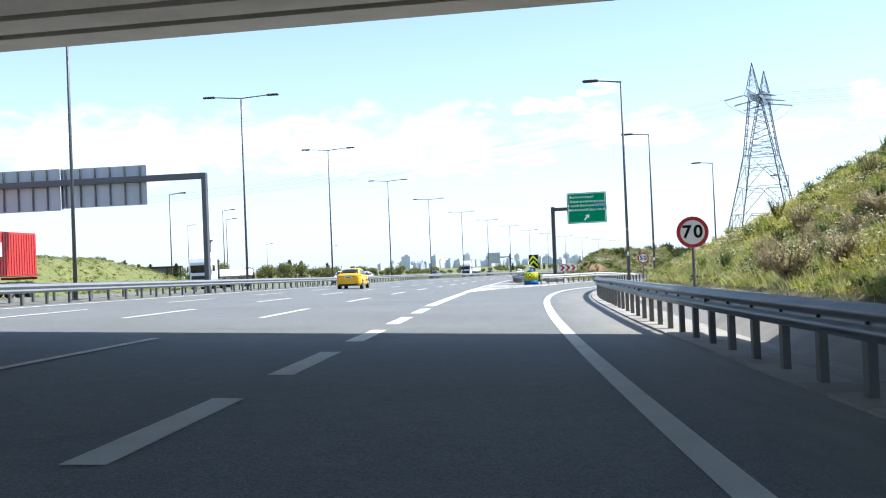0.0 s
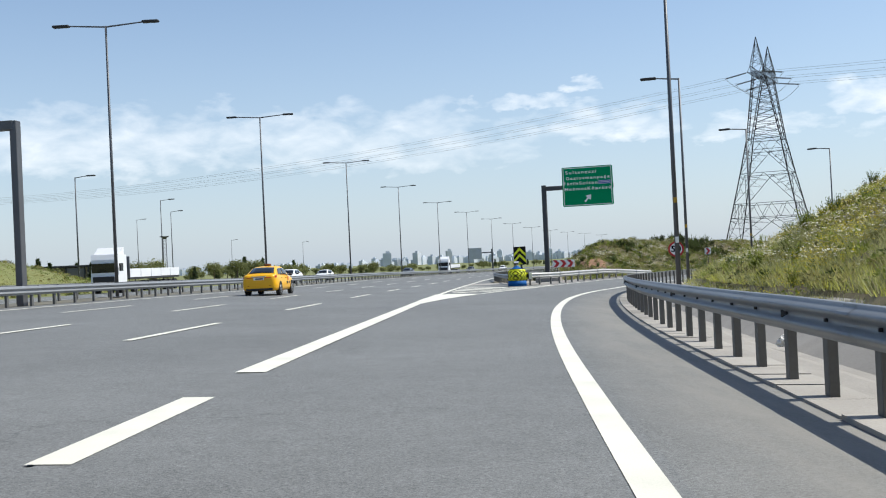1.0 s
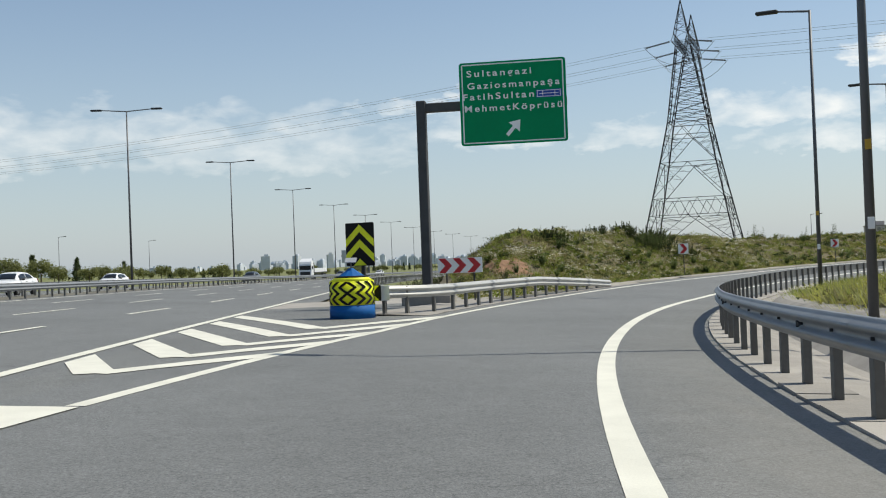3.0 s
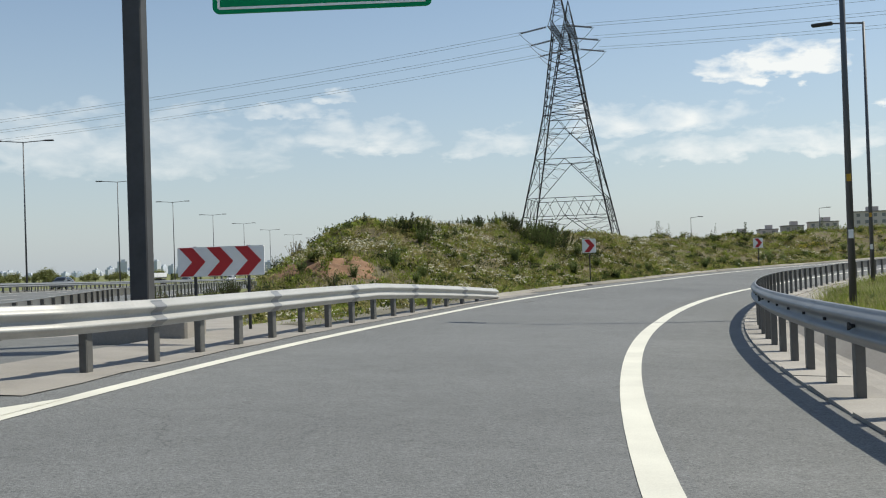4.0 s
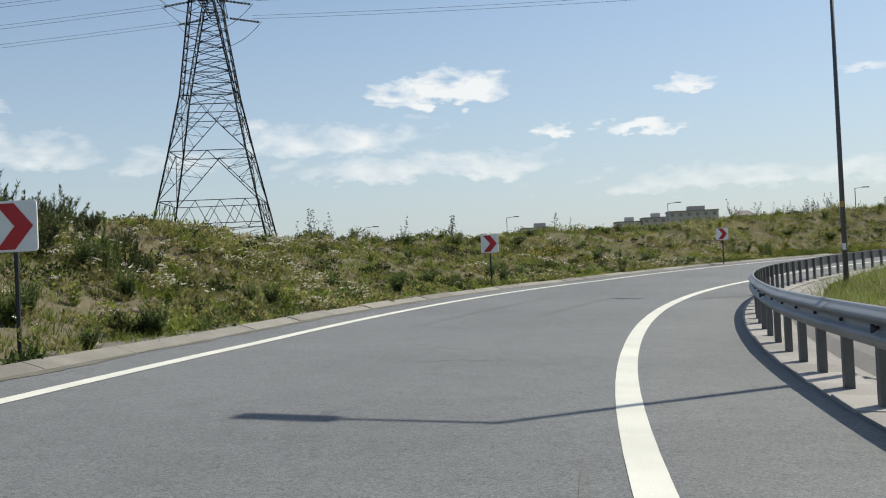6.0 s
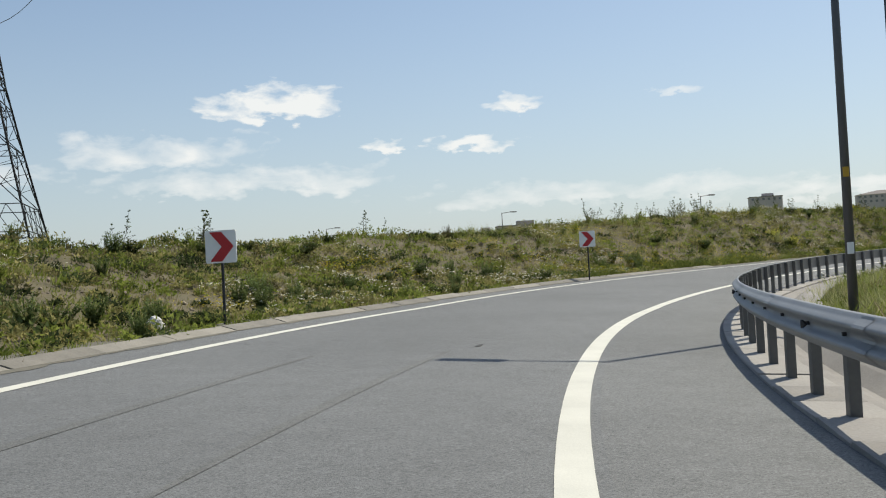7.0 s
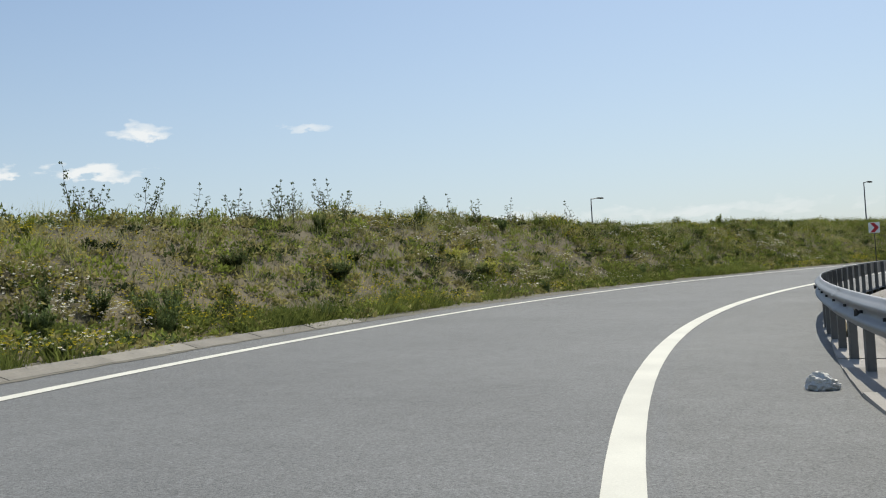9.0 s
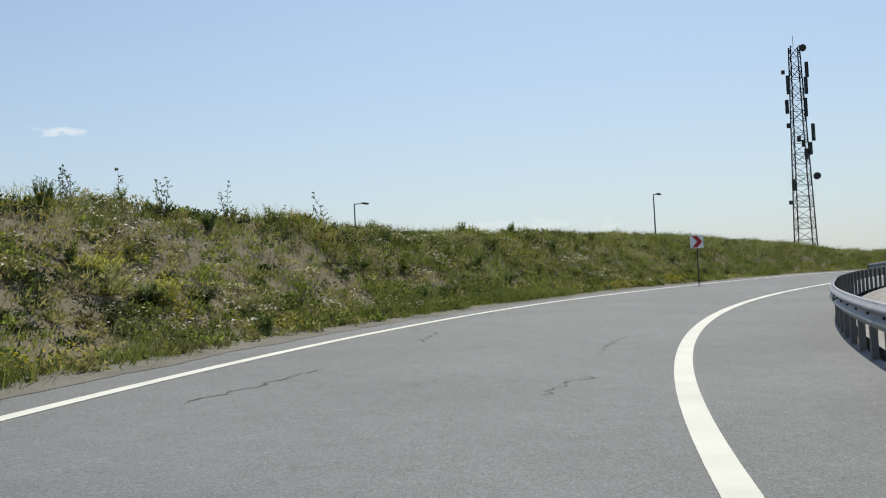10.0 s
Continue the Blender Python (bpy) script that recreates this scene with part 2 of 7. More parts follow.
WIRE = material("conductor", (0.12, 0.12, 0.125), 0.6, 0.3, vary=0.1, bump=0.0)


# ---- mesh helpers ----
def flat(name, verts, faces, mat, parent=None, label="", smooth=False):
    me = bpy.data.meshes.new(name)
    me.from_pydata([tuple(p) for p in verts], [], [tuple(f) for f in faces])
    me.materials.append(mat)
    if smooth:
        me.shade_smooth()
    ob = new(name, me)
    ob.parent = parent
    if label:
        ob["label"] = label
    return ob


def part(name, bm, mat, parent=None, label="", smooth=False):
    """Links a bmesh as one mesh object, under a thing or a part if one is given."""
    bmesh.ops.recalc_face_normals(bm, faces=bm.faces)
    me = bpy.data.meshes.new(name)
    bm.to_mesh(me)
    bm.free()
    me.materials.append(mat)
    if smooth:
        me.shade_smooth()
    ob = new(name, me)
    ob.parent = parent
    if label:
        ob["label"] = label
    return ob


def empty(name, m=None):
    ob = new(name)
    ob.empty_display_size = 0.3
    if m is not None:
        ob.matrix_world = m
    return ob


def add_box(bm, size, at=(0, 0, 0), m=None, bevel=0.0):
    q = Matrix.Translation(at) @ (m or Matrix()) @ Matrix.Diagonal((*size, 1))
    got = bmesh.ops.create_cube(bm, size=1.0, matrix=q)
    if bevel:
        eds = {e for vv in got["verts"] for e in vv.link_edges}
        bmesh.ops.bevel(bm, geom=list(eds), offset=bevel, segments=1, affect="EDGES")
    return bm


def boxed(size, at=(0, 0, 0), m=None, bevel=0.0):
    return add_box(bmesh.new(), size, at, m, bevel)


def add_tube(bm, a, b, r0, r1=None, seg=8):
    a, b = Vector(a), Vector(b)
    d = b - a
    q = Matrix.Translation((a + b) / 2) @ d.to_track_quat("Z", "Y").to_matrix().to_4x4()
    bmesh.ops.create_cone(bm, cap_ends=True, segments=seg, radius1=r0, radius2=r0 if r1 is None else r1, depth=d.length, matrix=q)
    return bm


def tube(a, b, r0, r1=None, seg=8):
    return add_tube(bmesh.new(), a, b, r0, r1, seg)


def prism(poly, depth, m=None):
    """A flat outline in x and z, with the given depth along y."""
    bm = bmesh.new()
    front = [bm.verts.new((x, -depth / 2, z)) for x, z in poly]
    back = [bm.verts.new((x, depth / 2, z)) for x, z in poly]
    bm.faces.new(front)
    bm.faces.new(back[::-1])
    n = len(poly)
    for i in range(n):
        bm.faces.new((front[i], front[(i + 1) % n], back[(i + 1) % n], back[i]))
    if m is not None:
        bmesh.ops.transform(bm, matrix=m, verts=bm.verts)
    return bm


# ---- plan: the slip road ----
GRID = np.arange(-40, 300.5, 1.0)
S_NODES = [-40, 0, 30, 60, 80, 100, 125, 150, 175, 205, 240, 300]
CURV = [0.0001, 0.00115, 0.00195, 0.00556, 0.00974, 0.00931, 0.00906, 0.01553, 0.01126, 0.00881, 0.00628, 0.00374]
Z_RAMP = [0.123, -0.006, -0.201, -0.579, -0.923, -1.123, -1.134, -0.866, -0.367, 0.202, 0.848, 1.494]
kk = np.interp(GRID, S_NODES, CURV)
RH = 0.0130 + np.concatenate([[0], np.cumsum((kk[1:] + kk[:-1]) / 2)])
hm = (RH[1:] + RH[:-1]) / 2
RX = 0.4055 + np.concatenate([[0], np.cumsum(np.sin(hm))])
RY = -38.9696 + np.concatenate([[0], np.cumsum(np.cos(hm))])


def ramp_width(s):
    return np.interp(s, [60, 80, 100, 125, 150, 175, 205, 300], [4.98, 4.93, 5.21, 5.37, 5.64, 6.04, 6.5, 6.6])


def ramp_bank(s):
    return np.interp(s, [-40, 40, 80, 125, 175, 240, 300], [0.0333, 0.0315, 0.0331, 0.0475, 0.0319, 0.0322, 0.0219])


def ramp_level(s):
    return np.interp(s, S_NODES, Z_RAMP)


def rp(s, off, dz=0.0):
    """A point on the slip road: s along its inner edge line, off to the right of it."""
    h = np.interp(s, GRID, RH)
    return (float(np.interp(s, GRID, RX) + off * np.cos(h)), float(np.interp(s, GRID, RY) - off * np.sin(h)),
            float(ramp_level(s) - off * ramp_bank(s) + dz))


def ramp_yaw(s):
    return -math.degrees(float(np.interp(s, GRID, RH)))


# ---- plan: the motorway, along the edge line of its outer lane ----
HU = np.arange(-80, 2400.5, 2.0)
hk = np.interp(HU, [-80, 35, 70, 100, 450, 800], [0, 0.0001, 0.0004, 0.0007, 0.0006, 0])
hh_ = np.concatenate([[0], np.cumsum((hk[1:] + hk[:-1]))])
HH = radians(4.0) + hh_ - np.interp(33.5, HU, hh_)
hx = np.concatenate([[0], np.cumsum(2 * np.sin((HH[1:] + HH[:-1]) / 2))])
hy = np.concatenate([[0], np.cumsum(2 * np.cos((HH[1:] + HH[:-1]) / 2))])
HX, HY = hx - np.interp(33.5, HU, hx) - 0.52, hy - np.interp(33.5, HU, hy) + 33.5


def hw_level(u):
    return np.interp(u, [-80, 0, 33, 70, 104, 143, 180, 217, 400, 700, 2400], [0.35, 0.12, -0.1, -0.5, -0.9, -1.25, -1.65, -2.1, -4.0, -5.5, -8])


def hp(u, off, dz=0.0):
    h = np.interp(u, HU, HH)
    return (float(np.interp(u, HU, HX) + off * np.cos(h)), float(np.interp(u, HU, HY) - off * np.sin(h)),
            float(hw_level(u) - 0.033 * np.clip(off, -17, 3) + dz))


def hw_yaw(u):
    return -math.degrees(float(np.interp(u, HU, HH)))


def strip(name, point, stations, offs, mat, parent=None, label="", dz=0.0):
    """A sheet over stations; offs(s) gives the offsets and heights across."""
    verts, faces = [], []
    rows = [[point(s, o, z + dz) for o, z in offs(s)] for s in stations]
    n = len(rows[0])
    for r in rows:
        verts += r
    for i in range(len(rows) - 1):
        for j in range(n - 1):
            a = i * n + j
            faces.append((a, a + 1, a + n + 1, a + n))
    return flat(name, verts, faces, mat, parent, label)


def nearest(PX, PY, PH, S, x, y):
    """Station and offset of points with respect to a line."""
    x, y = np.asarray(x, float), np.asarray(y, float)
    s, off = np.empty(x.shape), np.empty(x.shape)
    for lo in range(0, len(x), 4000):
        sl = slice(lo, lo + 4000)
        i = np.argmin((PX[None, :] - x[sl, None]) ** 2 + (PY[None, :] - y[sl, None]) ** 2, axis=1)
        dx, dy = x[sl] - PX[i], y[sl] - PY[i]
        s[sl] = S[i] + dx * np.sin(PH[i]) + dy * np.cos(PH[i])
        off[sl] = dx * np.cos(PH[i]) - dy * np.sin(PH[i])
    return s, off


def smooth01(v):
    v = np.clip(v, 0, 1)
    return v * v * (3 - 2 * v)


def lumps(x, y, size):
    return (np.sin(x / size * 1.7 + 1.3 * np.sin(y / size * 1.1)) + np.sin(y / size * 1.9 + 2.1 + 1.2 * np.sin(x / size * 0.9))) * 0.5


def ground_height(x, y):
    x, y = np.asarray(x, float), np.asarray(y, float)
    s, off = nearest(RX, RY, RH, GRID, x, y)
    u, ho = nearest(HX, HY, HH, HU, x, y)
    s, u = np.clip(s, -40, 300), np.clip(u, -80, 2400)
    w = ramp_width(s)
    zr = ramp_level(s) - np.clip(off, -8, 4.4) * ramp_bank(s)
    zh = hw_level(u) - 0.033 * np.clip(ho, -17, 3)
    dr = np.maximum(np.maximum(off - 4.4, -off - (w + 2)), 0) + 0.3
    dh = np.maximum(np.maximum(ho - 1, -ho - 33), 0) + 0.3
    wr, wh = dr ** -2, dh ** -2
    z = (zr * wr + zh * wh) / (wr + wh) - 0.02
    inside = (off < np.interp(s, [80, 100], [5.0, 3.3])) & (off > -(w + 1.35)) | (ho < 0.8) & (ho > -32)
    gore = (s > 60) & (s < 104) & (off < 0) & (ho > 0)
    # bank on the outer side of the bend, with a mound at its near end
    d = -off - (w + 1.9)
    gate = smooth01((ho - 5.0) / 7.6) * smooth01((s - 96) / 14)
    tall = np.interp(s, [95, 112, 120, 126, 150, 165, 172, 180, 188, 196, 205, 215, 235, 254, 272, 300], [2.5, 3.15, 2.95, 2.85, 1.75, 2.05, 2.3, 2.6, 2.95, 3.02, 2.78, 2.75, 3.05, 2.6, 1.35, 0.6])
    rise = smooth01(d / np.interp(s, [95, 120, 165, 180, 205, 225, 300], [9.0, 9.0, 7.5, 5.2, 5.2, 7.5, 9.0])) * tall
    rise = rise - np.clip(d - np.interp(s, [165, 180, 205, 225], [9.0, 5.8, 5.8, 10.0]), 0, 9) * 0.13 * smooth01((s - 165) / 12) * smooth01((300 - s) / 8)
    left = np.where(off < 0, gate * rise, 0)
    left = left + np.where(off < 0, gate * smooth01(d / 5) * (0.22 * lumps(x, y, 2.3) + 0.16 * lumps(x + 9, y, 0.9)), 0)
    # hill on the inner side
    top = np.interp(s, [-40, 36, 51, 62, 76, 90, 108, 300], [6.5, 6.5, 6.6, 6.2, 5.0, 3.1, 1.0, 0.4])
    dd = off - 4.4
    right = np.where(off > 0, (0.35 * smooth01(dd / 14) + 0.65 * np.clip(dd / 14, 0, 1)) * top + np.clip(dd - 12, 0, 40) * 0.05 * top / 6 + smooth01(dd / 4) * (0.25 * lumps(x, y, 2.6) + 0.12 * lumps(x, y + 5, 0.8)), 0)
    right = right + np.where(off > 0, smooth01((off - 3.7) / 0.9) * np.interp(s, [82, 104], [0.5, 0.12]), 0)
    # bank beyond the other carriageway
    far = smooth01((-ho - 34) / 6) * np.interp(u, [-80, 60, 102, 112, 124, 260, 2400], [3.8, 3.6, 3.5, 2.6, 0.9, 0.7, 0.7])
    z = z + left + right + far
    return np.where(inside | gore, np.where(gore & ~inside, z - 0.12, z - 0.3), z)


# ---- ground ----
def ground_sheet():
    def spread(lo, hi, fine_lo, fine_hi, step):
        mid = list(np.arange(fine_lo, fine_hi + 0.01, step))
        d, v = step * 1.5, fine_hi
        up = []
        while v < hi:
            v += d
            d *= 1.35
            up.append(v)
        d, v = step * 1.5, fine_lo
        dn = []
        while v > lo:
            v -= d
            d *= 1.35
            dn.append(v)
        return np.array(dn[::-1] + mid + up)
    gx, gy = spread(-4200, 4200, -60, 165, 1.25), spread(-1500, 4600, -30, 185, 1.25)
    X, Y = np.meshgrid(gx, gy)
    z = ground_height(X.ravel(), Y.ravel())
    verts = np.stack([X.ravel(), Y.ravel(), z], 1)
    nx, ny = len(gx), len(gy)
    i = np.arange(nx * ny).reshape(ny, nx)
    faces = np.stack([i[:-1, :-1].ravel(), i[:-1, 1:].ravel(), i[1:, 1:].ravel(), i[1:, :-1].ravel()], 1)
    ob = flat("ground", verts.tolist(), faces.tolist(), EARTH, smooth=True)
    ob.data.materials.append(MEADOW)
    mid_x, mid_y = X[:-1, :-1].ravel(), Y[:-1, :-1].ravel()
    u, ho = nearest(HX, HY, HH, HU, mid_x, mid_y)
    off = nearest(RX, RY, RH, GRID, mid_x, mid_y)[1]
    ob.data.polygons.foreach_set("material_index", ((ho < -32.5) | ((np.abs(off + 3) > 26) & (ho > 0)) | (np.hypot(mid_x, mid_y) > 225)).astype(np.int32))
    return tagged(ob, "uneven dry earth under sparse spring weeds beside the roads", "ground", kind="structure")


ground_sheet()
RS = list(np.arange(-40, 300.1, 1.0))


def rail_off(s):
    """Offset of the inner guard rail's face from the inner edge line."""
    return float(np.interp(s, [20, 35, 50, 60, 85, 165, 178, 187, 199], [1.93, 2.03, 2.14, 2.14, 1.98, 2.0, 2.04, 2.3, 2.66]))


def slab_edge(s):
    return rail_off(s) - 0.24 + float(np.interp(s, [138, 148, 166, 174], [0.0, -0.05, -0.03, 0.35]))


def hw_side(s):
    """Offset of the motorway's edge line from the slip road's inner line."""
    x, y, _ = rp(s, 0)
    u = float(nearest(HX, HY, HH, HU, [x], [y])[0][0])
    px, py, _ = hp(u, 0)
    return -math.hypot(px - x, py - y)


def ramp_left(s):
    return max(hw_side(s), -(float(ramp_width(s)) + 0.95)) if s > 62 else hw_side(s)


road = strip("road", rp, RS, lambda s: [(ramp_left(s) * k, 0) for k in (1, 0.8, 0.6, 0.4, 0.2, 0)] + [(0.2, 0)], ASPHALT)
tagged(road, "grey asphalt slip road curving to the right", "road", kind="structure")
shoulder = strip("shoulder", rp, RS, lambda s: [(0.2, 0), (0.55, 0), (1.1, 0), (slab_edge(s), 0)], ASPHALT_SHOULDER)
shoulder.data.attributes.new("dust", "FLOAT", "POINT").data.foreach_set("value", np.tile((0.0, 0.45, 0.9, 1.0), len(RS)).astype(np.float32))
tagged(shoulder, "dusty asphalt shoulder beside the guard rail", "road", kind="structure")
HS = list(np.arange(-80, 460, 2.0)) + list(np.arange(460, 2400, 20.0))
motorway = strip("motorway", hp, HS, lambda u: [(o, 0) for o in (-14.9, -13, -10, -7, -4, float(np.interp(u, [70, 76, 100, 104], [0.0, 0.7, 0.7, 1.3])))], ASPHALT, dz=-0.006)
tagged(motorway, "wide grey asphalt motorway with four lanes", "road", kind="structure")
other = strip("motorway_opposite", hp, HS, lambda u: [(o, 0) for o in (-33, -28, -23, -18)], ASPHALT)
tagged(other, "asphalt carriageway beyond the median barrier", "road", kind="structure")
median = strip("median", hp, HS, lambda u: [(o, 0) for o in (-18, -16.4, -14.9)], DIRT, dz=-0.01)
tagged(median, "narrow strip of weedy earth between the carriageways", "ground", kind="structure")


def gore_rows():
    rows = []
    for s in np.arange(66, 106.1, 2.0):
        x, y, _ = rp(s, 0)
        u = float(nearest(HX, HY, HH, HU, [x], [y])[0][0])
        a = Vector(hp(u, 0.0, -0.012))
        b = Vector(rp(s, ramp_left(s), -0.004))
        a = a if (a - b).length > 0.3 else b
        rows.append([a.lerp(b, k / 4) for k in range(5)])
    return rows


def gore_sheet():
    rows = gore_rows()
    verts = [p for r in rows for p in r]
    cut = 16
    faces = [(i * 5 + j, i * 5 + j + 1, i * 5 + j + 6, i * 5 + j + 5) for i in range(len(rows) - 1) for j in range(4)]
    slab = flat("gore_apron", verts, faces[cut * 4:], CONCRETE)
    tagged(slab, "dusty concrete ground behind the crash drum", "pavement", kind="structure")
    ob = flat("gore_pavement", verts, faces[:cut * 4], ASPHALT_SHOULDER)
    return tagged(ob, "worn paved wedge between motorway and slip road", "pavement", kind="structure")


gore_sheet()


# ---- road markings ----
def hl(u, off, dz=0.0):
    """A point near the motorway's edge line, on whichever of the two road sheets lies on top."""
    x, y, z = hp(u, off)
    s, o = (float(q[0]) for q in nearest(RX, RY, RH, GRID, [x], [y]))
    if u < 72 and o > ramp_left(s) - 0.3:
        z = max(z, rp(s, o)[2])
    return (x, y, z + dz)


def marking(name, point, a, b, off, width, label, step=1.0, dz=0.006):
    dz = 0.008 if point is hp else dz
    n = max(2, int((b - a) / step) + 1)
    ob = strip(name, point, list(np.linspace(a, b, n)), lambda s: [(off(s) - width(s) / 2, 0), (off(s) + width(s) / 2, 0)], PAINT, dz=dz)
    return tagged(ob, label, "road marking", kind="structure")


marking("edge_line", rp, -40, 300, lambda s: float(np.interp(s, [138, 150], [0.0, -0.055])), lambda s: 0.23, "solid white edge line on the inner side of the slip road")
marking("edge_line", rp, 68.5, 300, lambda s: -float(ramp_width(s)), lambda s: 0.2, "solid white edge line on the outer side of the slip road")
marking("exit_line", hl, 33.2, 70.5, lambda u: 0.0, lambda u: 0.36, "broad solid white line before the exit gore")
marking("edge_line", hl, 70.5, 420, lambda u: 0.0, lambda u: 0.22, "solid white edge line along the motorway", 4.0)
marking("edge_line", hp, -60, 420, lambda u: -13.7, lambda u: 0.2, "solid white line beside the median barrier", 4.0)
marking("edge_line", hp, -60, 420, lambda u: -18.6, lambda u: 0.2, "solid white line on the opposite carriageway", 4.0)
for k in range(-8, 2):
    a = 22.1 + 5.43 * k
    tagged(marking("exit_dash", hl, a, a + 3.3, lambda u: 0.08, lambda u: 0.3, "short thick white dash between lane and exit lane"), group="exit lane dashes")
for lane, off in enumerate((-3.6, -7.15, -10.6)):
    for k in range(-5, 20):
        a = 25.4 + 13.7 * k
        tagged(marking("lane_dash", hp, a, a + 6.0, lambda u: off, lambda u: 0.17, "long thin white lane dash on the motorway", 2.0), group="lane dashes")
for k in range(-3, 16):
    for off in (-22.2, -25.8, -29.4):
        a = 30 + 13.7 * k
        tagged(marking("lane_dash", hp, a, a + 6.0, lambda u: off, lambda u: 0.16, "white lane dash on the opposite carriageway", 3.0), group="opposite lane dashes")


def gore_bars():
    """Chevron bars with their points towards the traffic, between the two edge lines."""
    def inside(p):
        s, off = (float(q[0]) for q in nearest(RX, RY, RH, GRID, [p.x], [p.y]))
        ho = float(nearest(HX, HY, HH, HU, [p.x], [p.y])[1][0])
        return ho > 0.22 and off < -float(ramp_width(s)) - 0.02

    rows = gore_rows()
    sheet = BVHTree.FromPolygons([p for r in rows for p in r], [(i * 5 + j, i * 5 + j + 1, i * 5 + j + 6, i * 5 + j + 5) for i in range(len(rows) - 1) for j in range(4)])

    def on_ground(p):
        hit = sheet.ray_cast(Vector((p.x, p.y, 5.0)), Vector((0, 0, -1)))[0]
        u, ho = (float(q[0]) for q in nearest(HX, HY, HH, HU, [p.x], [p.y]))
        side = hp(u, ho, -0.006)[2] if ho < 0.75 else -9.0
        z = max(hit.z if hit else rp(*(float(q[0]) for q in nearest(RX, RY, RH, GRID, [p.x], [p.y])))[2], side)
        return (p.x, p.y, z + 0.01)

    def reach(p, d):
        k = 0.0
        while inside(p + d * (k + 0.05)) and k < 12:
            k += 0.05
        return k

    long_arm, short_arm = Vector((0.64, 0.768)), Vector((-0.265, 0.964))
    for k in range(5):
        tip = Vector((6.45 - 0.71 * k, 83.1 - 2.39 * k))
        if not inside(tip):
            continue
        shape = []
        for d, w in ((long_arm, 0.45), (short_arm, 0.52)):
            side = Vector((d.y, -d.x)) * w / 2
            end = [p + d * reach(p, d) for p in (tip - side, tip + side)]
            shape.append((tip - side, tip + side, end[1], end[0]))
        verts, faces = [], []
        for a, b, c, d in shape:
            n = 8
            base = len(verts)
            for q in range(n + 1):
                verts += [on_ground(a.lerp(d, q / n)), on_ground(b.lerp(c, q / n))]
            faces += [(base + 2 * q, base + 2 * q + 1, base + 2 * q + 3, base + 2 * q + 2) for q in range(n)]
        ob = flat("gore_bar", verts, faces, PAINT)
        tagged(ob, "white hatch chevron painted in the exit gore", "road marking", "gore hatching", "structure")


gore_bars()
wedge = strip("gore_wedge", rp, list(np.arange(54.4, 68.7, 0.7)), lambda s: [(hw_side(s) + (0.0 if s < 67.5 else 0.25), 0), ((hw_side(s) - 4.87) / 2, 0), (-4.87, 0)], PAINT, dz=0.011)
tagged(wedge, "solid white painted wedge where the exit line splits", "road marking", kind="structure")

# concrete edging, channel and kerb along the slip road
channel = strip("drain_channel", rp, RS, lambda s: [(rail_off(s) + 0.36 + (o - 0.36) * float(np.interp(s, [80, 100], [1.0, 0.3])), z * float(np.interp(s, [80, 100], [1.0, 0.4]))) for o, z in ((0.36, -0.015), (0.9, -0.04), (1.25, -0.13), (1.45, -0.13), (2.0, 0.22), (2.6, 0.48), (3.1, 0.56), (4.2, 0.45))], CONCRETE)
tagged(channel, "dusty concrete drain channel behind the guard rail", "drain", kind="structure")
apron = strip("kerb_apron", rp, list(np.arange(86, 112.1, 1.0)), lambda s: [(-(float(ramp_width(s)) + 2.3), 0.03), (-(float(ramp_width(s)) + 0.96), 0.014), (-(float(ramp_width(s)) + 0.52 + 0.04 * math.sin(s * 2.3)), 0.01)], CONCRETE)
tagged(apron, "pale concrete strip under the outer guard rail", "pavement", kind="structure")


def dirt_offs(s):
    w = float(ramp_width(s))
    ragged = 0.14 * noise.noise(Vector((s * 0.45, 0, 0))) + 0.1 * noise.noise(Vector((s * 1.9, 4, 0))) + 0.05 * noise.noise(Vector((s * 5.3, 9, 0)))
    return [(-(w + 2.1), 0.02), (-(w + 1.5), 0.035), (-(w + 0.84 + ragged), 0.006)]


verge_dirt = strip("dirt_verge", rp, list(np.arange(96, 230, 0.2)) + list(np.arange(230, 300.1, 2.0)), dirt_offs, DIRT)
tagged(verge_dirt, "strip of dusty earth along the outer edge of the tarmac", "ground", kind="structure")


# ---- guard rails ----
def w_profile():
    """Section of the pressed beam: two rounded ridges towards the traffic, with turned-in lips."""
    front = [(-0.004, 0.432)]
    for k in range(17):
        f = k / 16
        ridge = 0.5 - 0.5 * math.cos(4 * math.pi * min(1.0, max(0.0, f)))
        front.append((-0.012 - 0.078 * ridge ** 1.2, 0.44 + 0.32 * f))
    return front + [(0.012, 0.772), (0.02, 0.764), (0.006, 0.75), (0.006, 0.45)]


W_PROFILE = w_profile()


def rail_beam(name, point, stations, off, side, parent, low=None, label="", mat=None):
    """The pressed steel beam, swept along the road; side: +1 where traffic is at smaller offsets."""
    def offs(s):
        k = low(s) if low else 0.0
        return [(off(s) + side * x, z + k) for x, z in W_PROFILE] + [(off(s) + side * W_PROFILE[0][0], W_PROFILE[0][1] + k)]
    ob = strip(name, point, stations, offs, mat or GALV, parent, label)
    ob.data.shade_smooth()
    return ob


def c_post(height, width=0.14, depth=0.085, gauge=0.016):
    """An open channel section, its web towards the oncoming traffic."""
    bm = bmesh.new()
    add_box(bm, (depth, gauge, height), (0, -width / 2, height / 2))
    for sgn in (-1, 1):
        add_box(bm, (gauge, width - gauge, height), (sgn * (depth - gauge) / 2, gauge / 2, height / 2))
        add_box(bm, (depth * 0.25, gauge, height), (sgn * (depth * 0.375 - gauge), width / 2, height / 2))
    return bm


